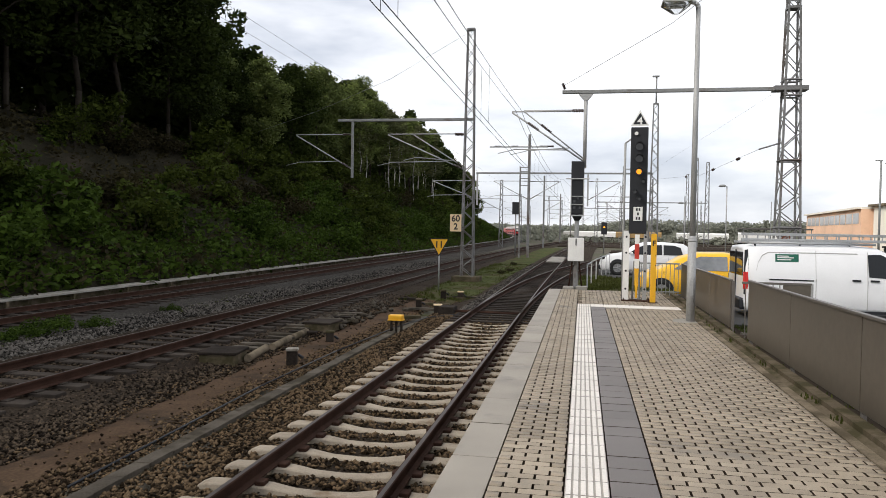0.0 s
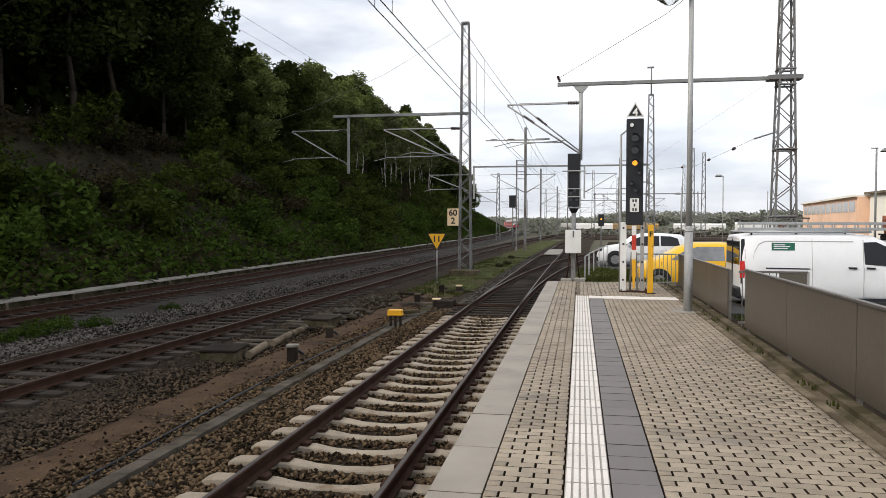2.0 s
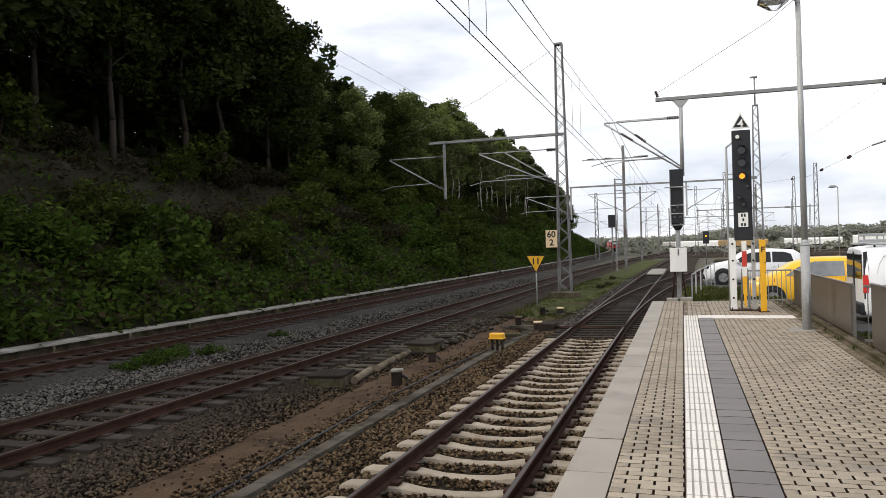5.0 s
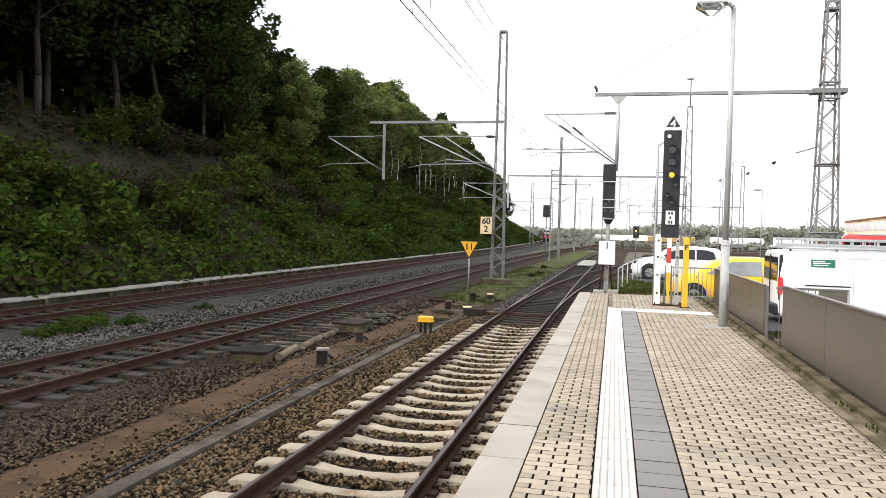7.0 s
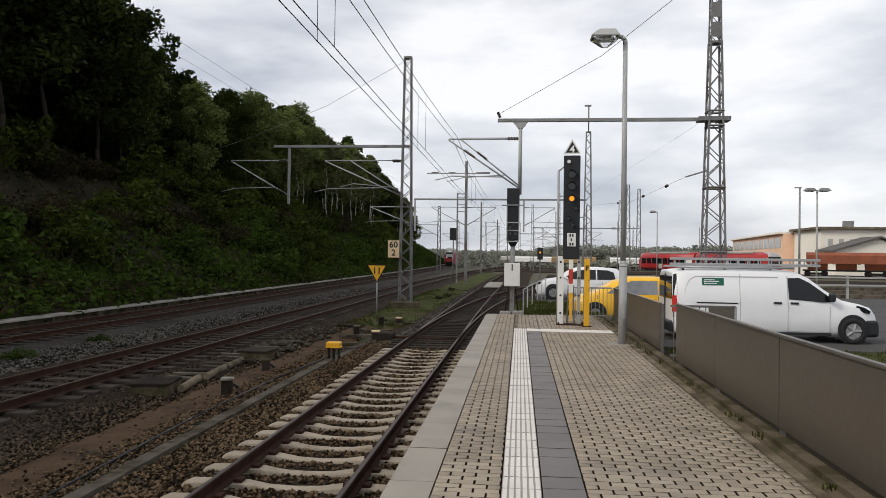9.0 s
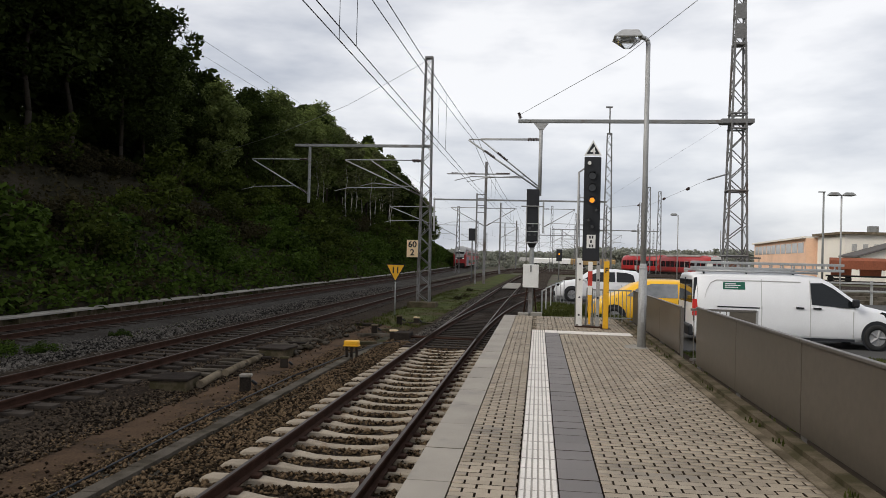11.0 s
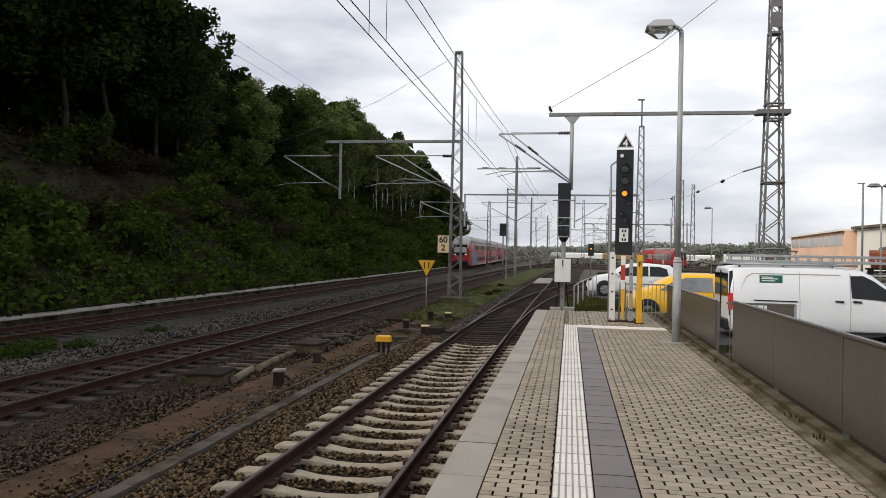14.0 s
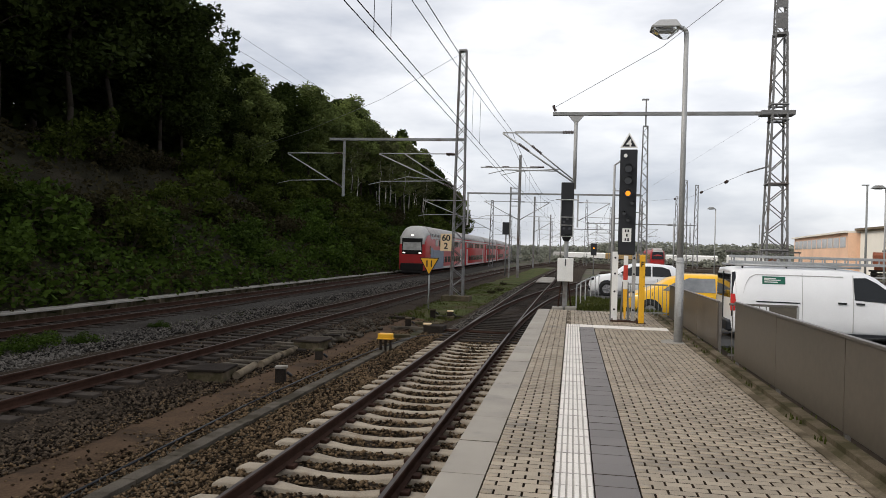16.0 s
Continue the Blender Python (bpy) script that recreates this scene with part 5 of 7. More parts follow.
# ---- road vehicles ----
def shell(stations, width, z0=0.22):
    """A vehicle body along x: stations of (x, top height, belt height, tumblehome, nose inset)."""
    bm = bmesh.new()
    rings = []
    for x, zt, zb, ins, nose in stations:
        a, b = nose, width - nose
        sh = zb + (zt - zb) * 0.86
        rings.append([(x, a + 0.07, z0), (x, a + 0.01, z0 + 0.12), (x, a - 0.012, (z0 + zb) / 2), (x, a, zb), (x, a + ins * 0.85, sh), (x, a + ins + 0.1, zt - 0.015), (x, (a + b) / 2, zt + 0.015),
                      (x, b - ins - 0.1, zt - 0.015), (x, b - ins * 0.85, sh), (x, b, zb), (x, b + 0.012, (z0 + zb) / 2), (x, b - 0.01, z0 + 0.12), (x, b - 0.07, z0)])
    loft(bm, rings)
    bmesh.ops.bevel(bm, geom=[e for e in bm.edges if len(e.link_faces) == 2 and e.calc_face_angle(0) > 0.9], offset=0.03, segments=2, affect="EDGES")
    return bm


def side_panel(outline, belt, shoulder, ins, width, far=False, proud=0.008, nose=0.0):
    """A pane or plate that lies on a vehicle's flank."""
    bm = bmesh.new()
    def at(x, z, off):
        y = nose + ins * 0.85 * max(0.0, (z - belt) / (shoulder - belt)) - off
        return (x, width - y if far else y, z)
    outer = [bm.verts.new(at(x, z, proud)) for x, z in outline]
    inner = [bm.verts.new(at(x, z, -0.02)) for x, z in outline]
    n = len(outline)
    for i in range(n):
        bm.faces.new((outer[i], outer[(i + 1) % n], inner[(i + 1) % n], inner[i]))
    bm.faces.new(outer)
    bm.faces.new(inner[::-1])
    return bm


def arch(parent, x, z, r, y, side):
    bm = bmesh.new()
    tube(bm, (x, y, z), (x, y + 0.012 * side, z), r, n=28)
    return part("wheel_arch", bm, "black", parent)


van = thing("van", "white panel van with a ladder on its roof rack", "van", pose(3.96, 19.9, LOT, 0, 0, 0.6))
van.scale = (0.955, 1, 1)
VW = 1.93
body = part("body", shell([(0, 1.74, 1.02, 0.12, 0.05), (0.04, 1.81, 1.02, 0.12, 0.0), (0.5, 1.86, 1.02, 0.12, 0.0), (2.6, 1.87, 1.02, 0.12, 0), (3.25, 1.81, 1.0, 0.13, 0), (3.6, 1.65, 0.99, 0.16, 0), (4.02, 1.36, 0.97, 0.2, 0.0),
                           (4.42, 1.1, 0.95, 0.12, 0.01), (4.85, 1.02, 0.9, 0.1, 0.04), (5.14, 0.93, 0.82, 0.1, 0.11), (5.3, 0.74, 0.66, 0.06, 0.2), (5.36, 0.5, 0.44, 0.05, 0.27)], VW, 0.2), "white_paint", van)
part("side_window", side_panel([(3.02, 1.1), (3.0, 1.64), (3.3, 1.65), (3.55, 1.53), (3.95, 1.25), (4.2, 1.06), (3.9, 1.05)], 1.0, 1.75, 0.13, VW), "glass", van, "dark tinted cab window")
part("rear_quarter", side_panel([(0.0, 0.6), (0.1, 0.6), (0.12, 1.2), (0.1, 1.72), (0.02, 1.7), (0.0, 1.2)], 1.02, 1.75, 0.12, VW, proud=0.004), "black", van, "black corner strip")
part("tail_lamp", side_panel([(-0.02, 0.74), (0.09, 0.74), (0.11, 0.95), (0.09, 1.16), (-0.02, 1.16)], 1.02, 1.75, 0.12, VW, proud=0.014), "tail", van, "red tail lamp")
sticker = part("sticker", side_panel([(0.77, 1.43), (1.34, 1.43), (1.34, 1.62), (0.77, 1.62)], 1.02, 1.75, 0.12, VW, proud=0.006), "green_sign", van, "dark green sticker with pale bars")
for z, x1 in ((1.56, 1.1), (1.52, 1.22), (1.47, 1.16)):
    part("bar", side_panel([(0.82, z), (x1, z), (x1, z + 0.022), (0.82, z + 0.022)], 1.02, 1.75, 0.12, VW, proud=0.01), "white", sticker)
part("rub_strip", side_panel([(0.62, 0.975), (1.7, 0.965), (1.7, 0.995), (0.62, 1.005)], 1.02, 1.75, 0.12, VW, proud=0.014), "black", van, "dark sliding door rail")
for x in (2.72, 3.15):
    part("door_handle", side_panel([(x - 0.1, 0.99), (x + 0.1, 0.985), (x + 0.1, 1.03), (x - 0.1, 1.035)], 1.02, 1.75, 0.12, VW, proud=0.03), "black", van, "black door handle")
for x, z0, z1 in ((1.75, 0.32, 1.72), (2.98, 0.3, 1.7), (4.05, 0.3, 0.95)):
    for za, zb_, pr in ((z0, min(1.02, z1), 0.016), (1.02, z1, 0.005)):
        if zb_ > za:
            part("panel_gap", side_panel([(x, za), (x + 0.011, za), (x + 0.011, zb_), (x, zb_)], 1.02, 1.75, 0.12, VW, proud=pr), "train_grey", van)
gap = [(0.3, 1.2), (0.35, 1.4), (0.45, 1.58), (0.6, 1.66), (2.75, 1.66)]
for (xa, za), (xb, zb_) in zip(gap, gap[1:]):
    part("pressing", side_panel([(xa, za - 0.012), (xb, zb_ - 0.012), (xb, zb_ + 0.008), (xa, za + 0.008)], 1.02, 1.75, 0.12, VW, proud=0.007), "train_grey", van)
part("sill", side_panel([(0.3, 0.2), (4.1, 0.2), (4.1, 0.27), (0.3, 0.27)], 1.02, 1.75, 0.12, VW, proud=0.0), "black", van)
bm = bmesh.new()
box(bm, 5.0, 5.42, 0.2, VW - 0.2, 0.16, 0.52, 0.08)
box(bm, 4.98, 5.3, 0.01, 0.3, 0.2, 0.6, 0.06)
part("front_bumper", bm, "black", van, "black plastic bumper")
bm = bmesh.new()
box(bm, -0.1, 0.12, 0.04, VW - 0.04, 0.22, 0.5, 0.05)
part("rear_bumper", bm, "black", van)
part("headlight", side_panel([(4.72, 0.93), (4.92, 0.8), (5.08, 0.76), (5.1, 0.84), (4.95, 0.92), (4.78, 0.97)], 1.0, 1.75, 0.1, VW, proud=0.012, nose=0.05), "lens", van, "dark headlight")
bm = bmesh.new()
for y0, y1 in ((0.16, 0.93), (1.0, 1.77)):
    box(bm, -0.012, 0.05, y0, y1, 1.05, 1.66, 0.02)
part("rear_window", bm, "glass", van, "dark rear door window")
bm = bmesh.new()
box(bm, -0.03, 0.0, 0.955, 0.975, 0.5, 1.7)
part("door_gap", bm, "black", van)
bm = bmesh.new()
box(bm, 4.0, 4.14, -0.2, 0.0, 1.08, 1.27, 0.04)
part("wing_mirror", bm, "black", van, "black wing mirror")
for x in (1.0, 4.64):
    arch(van, x, 0.36, 0.385, -0.004, -1)
    wheel(van, x, 0.06, 0.33, 0.33, 0.22)
    wheel(van, x, VW - 0.06, 0.33, 0.33, 0.22, side=1)
rack = thing("roof_rack", "", "")
for k in list(rack.keys()):
    del rack[k]
rack.parent = van
for x in (0.3, 1.4, 2.6):
    rod(rack, "crossbar", (x, 0.15, 1.9), (x, VW - 0.15, 1.9), 0.025, "alu")
    rod(rack, "foot", (x, 0.22, 1.8), (x, 0.22, 1.9), 0.025, "black")
for y in (0.16, VW - 0.16):
    rod(rack, "side_rail", (0.1, y, 1.89), (3.2, y, 1.89), 0.03, "alu")
ladder = thing("ladder", "grey aluminium ladder lashed on edge to the roof rack", "ladder", pose(3.9, 20.07, LOT + 1.93, 0, 0, 0.6))
for z in (0.0, 0.14):
    bm = bmesh.new()
    box(bm, 0, 3.75, -0.03, 0.03, z, z + 0.065, 0.006)
    part("stile", bm, "alu", ladder)
for i in range(14):
    rod(ladder, "rung", (0.12 + 0.27 * i, 0, 0.04), (0.12 + 0.27 * i, 0, 0.15), 0.018, "alu")


copy_thing(ladder, pose(4.05, 20.75, LOT + 1.93, 0, 0, 0.6))


def hatchback(label, m, paint, stations, glass, w, wheels, r, belt, sh, ins, tint="glass"):
    c = thing("car", label, "car", m, group="parked cars")
    part("body", shell(stations, w, 0.2), paint, c)
    for far in (False, True):
        for g in glass:
            part("side_window", side_panel(g, belt, sh, ins, w, far, 0.014), tint, c, "dark side window" if tint == "glass" else "pale grey side window")
        for x0 in (1.15, 2.2, 3.05):
            part("panel_gap", side_panel([(x0, 0.3), (x0 + 0.012, 0.3), (x0 + 0.012, 0.9), (x0, 0.9)], 0.9, 1.4, 0.2, w, far, 0.004), "train_dark", c)
        for x0 in (1.35, 2.35):
            part("door_handle", side_panel([(x0 - 0.08, 0.8), (x0 + 0.08, 0.8), (x0 + 0.08, 0.835), (x0 - 0.08, 0.835)], 0.9, 1.4, 0.2, w, far, 0.03), paint, c)
    for y0, y1 in ((-0.15, 0.02), (w - 0.02, w + 0.15)):
        bm = bmesh.new()
        box(bm, wheels[1] - 0.72, wheels[1] - 0.58, y0, y1, belt + 0.02, belt + 0.15, 0.03)
        part("wing_mirror", bm, paint, c)
    bm = bmesh.new()
    box(bm, -0.03, 0.12, 0.25, w - 0.25, 0.28, 0.5, 0.04)
    part("rear_bumper", bm, "black", c)
    for x in wheels:
        arch(c, x, r + 0.02, r + 0.06, -0.006, -1)
        arch(c, x, r + 0.02, r + 0.06, w + 0.006, 1)
        wheel(c, x, 0.05, r, r, 0.2)
        wheel(c, x, w - 0.05, r, r, 0.2, side=1)
    return c


yc = hatchback("bright yellow compact hatchback parked behind the railing", pose(5.55, 26.0, LOT, 0, 0, 180), "yellow_paint",
               [(0, 0.9, 0.7, 0.1, 0.15), (0.06, 1.2, 0.88, 0.15, 0.06), (0.35, 1.42, 0.92, 0.2, 0.02), (1.2, 1.5, 0.92, 0.22, 0), (2.0, 1.49, 0.92, 0.22, 0), (2.5, 1.36, 0.92, 0.22, 0), (2.95, 1.08, 0.92, 0.14, 0), (3.15, 0.99, 0.9, 0.1, 0.0), (3.55, 0.86, 0.78, 0.1, 0.05), (3.82, 0.68, 0.6, 0.08, 0.2), (3.9, 0.5, 0.45, 0.05, 0.35)],
               [[(0.45, 0.95), (0.5, 1.28), (0.75, 1.36), (1.1, 1.38), (1.1, 0.95)], [(1.17, 0.95), (1.17, 1.38), (1.95, 1.38), (2.4, 1.22), (2.75, 0.98), (2.4, 0.95)]], 1.65, (0.6, 3.12), 0.31, 0.92, 1.42, 0.22, "car_glass")
bm = bmesh.new()
box(bm, 3.7, 3.84, 0.2, 0.5, 0.62, 0.76, 0.04)
box(bm, 3.7, 3.84, 1.15, 1.45, 0.62, 0.76, 0.04)
part("headlight", bm, "pane", yc, "clear headlight")
wc = hatchback("white sport utility car parked on the lot", pose(5.25, 39.6, LOT, 0, 0, 180), "white_paint",
               [(0, 1.0, 0.8, 0.1, 0.15), (0.06, 1.3, 0.95, 0.15, 0.06), (0.4, 1.55, 0.98, 0.2, 0.02), (1.4, 1.63, 0.98, 0.22, 0), (2.3, 1.61, 0.98, 0.22, 0), (2.75, 1.46, 0.98, 0.22, 0), (3.2, 1.13, 0.98, 0.14, 0), (3.45, 1.06, 0.96, 0.1, 0.0), (4.0, 0.97, 0.88, 0.1, 0.05), (4.3, 0.8, 0.7, 0.08, 0.16), (4.4, 0.55, 0.5, 0.05, 0.3)],
               [[(0.5, 1.02), (0.6, 1.38), (0.9, 1.48), (1.4, 1.5), (1.4, 1.02)], [(1.47, 1.02), (1.47, 1.5), (2.3, 1.48), (2.65, 1.34), (3.05, 1.06), (2.7, 1.02)]], 1.8, (0.75, 3.55), 0.35, 0.98, 1.54, 0.22)
bm = bmesh.new()
box(bm, 4.15, 4.36, 0.12, 0.5, 0.74, 0.88, 0.04)
box(bm, 4.15, 4.36, 1.3, 1.68, 0.74, 0.88, 0.04)
part("headlight", bm, "lens", wc, "dark headlight")
bm = bmesh.new()
box(bm, 4.2, 4.44, 0.25, 1.55, 0.25, 0.48, 0.05)
part("front_bumper", bm, "black", wc)


# ---- trains ----
def coach_ring(y, k, top, z0=0.3, half=1.39):
    pts = [(half * 0.94, z0), (half, z0 + 0.25), (half, 3.05), (half * 0.975, 3.45), (half * 0.86, 4.0), (half * 0.66, 4.42), (half * 0.3, 4.6)]
    s = (top - z0) / (4.63 - z0)
    pts = [(a * k, z0 + (b - z0) * s) for a, b in pts]
    return [(a, y, b) for a, b in pts] + [(-a, y, b) for a, b in pts[::-1]]


def bogie(parent, y):
    bm = bmesh.new()
    box(bm, -1.15, 1.15, y - 1.6, y + 1.6, 0.25, 0.6, 0.03)
    for dy in (-1.2, 1.2):
        for x in (-0.75, 0.75):
            tube(bm, (x - 0.07, y + dy, 0.46), (x + 0.07, y + dy, 0.46), 0.46, n=18)
    return part("bogie", bm, "train_dark", parent, "black bogie with wheels")


def double_decker(lead, label):
    """A double-deck coach 26.8 m long, nose to -y."""
    c = thing("railway_coach", label, "railway coach", group="double-deck train")
    L = 13.4
    nose = [(-L, 0.88, 3.45), (-L + 0.22, 0.93, 4.0), (-L + 0.55, 0.96, 4.32), (-L + 1.2, 0.99, 4.57), (-L + 2.2, 1, 4.63)] if lead else [(-L + 0.15, 1, 4.63)]
    bm = bmesh.new()
    loft(bm, [coach_ring(y, k, t) for y, k, t in nose] + [coach_ring(L - 0.15, 1, 4.63)])
    part("body", bm, "train_red", c)
    bm = bmesh.new()
    roof = [(1.32, 3.74), (1.21, 4.02), (0.93, 4.45), (0.43, 4.66), (-0.43, 4.66), (-0.93, 4.45), (-1.21, 4.02), (-1.32, 3.74)]
    loft(bm, [[(a, y, b) for a, b in roof] for y in (-L + (2.3 if lead else 0.15), L - 0.15)])
    part("roof", bm, "train_roof", c, "pale grey roof")
    if lead:
        bm = bmesh.new()
        rings = []
        for y, k, t in nose:
            s = (t - 0.3) / 4.33
            rings.append([(a * k * 1.01, y - 0.03, 0.3 + (b - 0.3) * s + 0.02) for a, b in ((1.34, 3.75), (1.2, 4.0), (0.92, 4.42), (0.42, 4.62), (-0.42, 4.62), (-0.92, 4.42), (-1.2, 4.0), (-1.34, 3.75))])
        loft(bm, rings)
        part("cab_roof", bm, "train_grey", c, "grey cab roof")
        bm = bmesh.new()
        loft(bm, [[(-0.92, -L - 0.08, 2.25), (0.92, -L - 0.08, 2.25), (0.84, -L - 0.04, 3.25), (-0.84, -L - 0.04, 3.25)], [(-0.92, -L + 0.2, 2.25), (0.92, -L + 0.2, 2.25), (0.84, -L + 0.3, 3.25), (-0.84, -L + 0.3, 3.25)]], smooth=False)
        part("windscreen", bm, "pane", c, "large cab windscreen")
        bm = bmesh.new()
        box(bm, -1.0, 1.0, -L - 0.05, -L + 0.3, 1.85, 3.4, 0.05)
        part("front_panel", bm, "train_dark", c, "black front panel")
        for x in (-0.78, 0.78):
            bm = bmesh.new()
            box(bm, x - 0.12, x + 0.12, -L - 0.09, -L - 0.03, 1.93, 2.05, 0.03)
            part("headlight", bm, "headlight", c, "lit white headlight")
        bm = bmesh.new()
        tube(bm, (0, -L + 0.0, 3.68), (0, -L + 0.3, 3.68), 0.1, n=12)
        part("headlight", bm, "headlight", c, "lit top headlight")
        bm = bmesh.new()
        box(bm, -1.12, 1.12, -L - 0.1, -L + 0.6, 0.28, 1.0, 0.1)
        part("skirt", bm, "train_dark", c, "black buffer skirt")
        bm = bmesh.new()
        box(bm, -1.0, 1.0, -L - 0.06, -L + 0.8, 0.05, 0.45, 0.05)
        part("snow_plough", bm, "train_dark", c)
    for side in (-1, 1):
        bm = bmesh.new()
        box(bm, side * 1.37, side * 1.402, -L + 2.4, L - 0.2, 0.36, 0.56)
        part("stripe", bm, "train_grey", c, "pale lower stripe")
        bm = bmesh.new()
        box(bm, side * 1.33, side * 1.385, -L + (2.4 if lead else 0.2), L - 0.2, 3.42, 3.62)
        part("stripe", bm, "train_grey", c, "pale upper stripe")
        for i in range(9):
            y = -8.4 + 2.05 * i
            bm = bmesh.new()
            box(bm, side * 1.375, side * 1.41, y, y + 1.6, 0.95, 1.62, 0.01)
            part("window", bm, "glass", c, "dark lower deck window")
        for i in range(9 if lead else 11):
            y = (-8.4 if lead else -11.2) + 2.05 * i
            bm = bmesh.new()
            box(bm, side * 1.35, side * 1.405, y, y + 1.6, 2.68, 3.32, 0.01)
            # Every fourth pane is pale, a reflection given as colour.
            part("window", bm, "glass" if i % 4 else "pane", c, "upper deck window")
        for y in (-10.4, 10.0):
            bm = bmesh.new()
            box(bm, side * 1.37, side * 1.408, y - 0.65, y + 0.65, 0.5, 2.5, 0.01)
            part("door", bm, "train_grey" if not lead or y > 0 else "train_blue", c, "pale double door")
        if lead:
            bm = bmesh.new()
            box(bm, side * 1.37, side * 1.412, -9.6, -3.2, 0.4, 2.3, 0.01)
            part("advert", bm, "train_blue", c, "blue-grey advertising panel")
            for i in range(7):
                y = -L + 2.6 + 0.9 * i
                bm = bmesh.new()
                loft(bm, [[(side * 1.3, y + 0.3, 3.6), (side * 1.42, y + 0.3, 3.3), (side * 1.42, y + 0.62, 3.3), (side * 1.3, y + 0.62, 3.6)], [(side * 1.2, y, 4.0), (side * 1.34, y, 3.9), (side * 1.34, y + 0.34, 3.9), (side * 1.2, y + 0.34, 4.0)]], smooth=False)
                part("slanted_stripe", bm, "train_grey", c, "pale slanted stripe")
            bm = bmesh.new()
            box(bm, side * 1.28, side * 1.40, -L + 1.9, -L + 2.5, 1.9, 2.7, 0.02)
            part("cab_window", bm, "glass", c, "cab side window")
    for y in (-9.8, 9.8):
        bogie(c, y)
    bm = bmesh.new()
    box(bm, -0.9, 0.9, L - 0.2, L + 0.15, 0.6, 3.6, 0.05)
    part("gangway", bm, "train_dark", c)
    return c


coaches = [double_decker(True, "red double-deck control coach with lit headlights")]
coaches.append(double_decker(False, "red double-deck coach with a pale roof"))
for _ in range(3):
    coaches.append(copy_thing(coaches[1], Matrix()))
loco = thing("locomotive", "dark red electric locomotive at the train's end", "locomotive")
bm = bmesh.new()
loft(bm, [[(a * k, y, 0.9 + (b - 0.9) * s) for a, b in ((1.4, 0.9), (1.45, 1.4), (1.45, 3.0), (1.2, 3.75), (-1.2, 3.75), (-1.45, 3.0), (-1.45, 1.4), (-1.4, 0.9))] for y, k, s in ((-9, 0.9, 0.8), (-8.4, 1, 1), (8.4, 1, 1), (9, 0.9, 0.8))])
part("body", bm, "train_red", loco)
bm = bmesh.new()
box(bm, -1.2, 1.2, -6, 6, 3.7, 4.1, 0.1)
part("roof_gear", bm, "train_dark", loco)
for y in (-5.5, 5.5):
    bogie(loco, y)


def railcar_half(label, rear):
    c = thing("railcar", label, "railcar", group="railcar")
    L = 10.3
    sec = [(1.36, 0.4), (1.42, 0.8), (1.42, 2.5), (1.3, 3.1), (0.9, 3.55), (0.3, 3.7)]
    def ring(y, k, s):
        p = [(a * k, 0.4 + (b - 0.4) * s) for a, b in sec]
        return [(a, y, b) for a, b in p] + [(-a, y, b) for a, b in p[::-1]]
    bm = bmesh.new()
    loft(bm, [ring(-L, 0.82, 0.6), ring(-L + 0.35, 0.92, 0.86), ring(-L + 1.0, 0.98, 0.97), ring(-L + 1.8, 1, 1), ring(L - 0.1, 1, 1)])
    part("body", bm, "train_red", c)
    bm = bmesh.new()
    loft(bm, [[(-1.16, -L - 0.09, 1.6), (1.16, -L - 0.09, 1.6), (1.05, -L + 0.12, 3.0), (-1.05, -L + 0.12, 3.0)], [(-1.2, -L + 0.5, 1.6), (1.2, -L + 0.5, 1.6), (1.1, -L + 0.9, 3.0), (-1.1, -L + 0.9, 3.0)]], smooth=False)
    part("windscreen", bm, "glass", c, "dark raked windscreen")
    bm = bmesh.new()
    loft(bm, [[(-1.0, -L + 0.1, 3.0), (1.0, -L + 0.1, 3.0), (0.8, -L + 0.4, 3.45), (-0.8, -L + 0.4, 3.45)], [(-1.05, -L + 1.6, 3.0), (1.05, -L + 1.6, 3.0), (0.85, -L + 1.8, 3.75), (-0.85, -L + 1.8, 3.75)]], smooth=False)
    part("brow", bm, "train_roof", c, "grey brow over the windscreen")
    for side in (-1, 1):
        for i in range(9):
            y = -L + 1.6 + 2.05 * i
            bm = bmesh.new()
            box(bm, side * 1.38, side * 1.432, y, y + 1.75, 1.45, 2.55, 0.01)
            part("window", bm, "glass", c, "dark tinted window")
        for x in (side,):
            bm = bmesh.new()
            box(bm, x * 0.85 - 0.22, x * 0.85 + 0.22, -L - 0.03, -L + 0.1, 0.95, 1.12, 0.02)
            part("lamp", bm, "tail" if rear else "pane", c)
        bm = bmesh.new()
        box(bm, side * 1.38, side * 1.43, -2.0, -0.6, 0.5, 2.6, 0.01)
        part("door", bm, "train_grey", c, "pale double door")
    bm = bmesh.new()
    box(bm, -1.1, 1.1, -6, 8, 3.45, 3.85, 0.1)
    part("roof_gear", bm, "train_roof", c, "grey roof equipment")
    bm = bmesh.new()
    box(bm, -1.3, 1.3, -L + 0.6, L - 0.2, 0.15, 0.5, 0.05)
    part("underframe", bm, "train_dark", c)
    for y in (-7, 8.5):
        bogie(c, y)
    return c


rc_rear = railcar_half("red diesel railcar half with dark window band", True)
rc_front = railcar_half("red leading railcar half with dark window band", False)

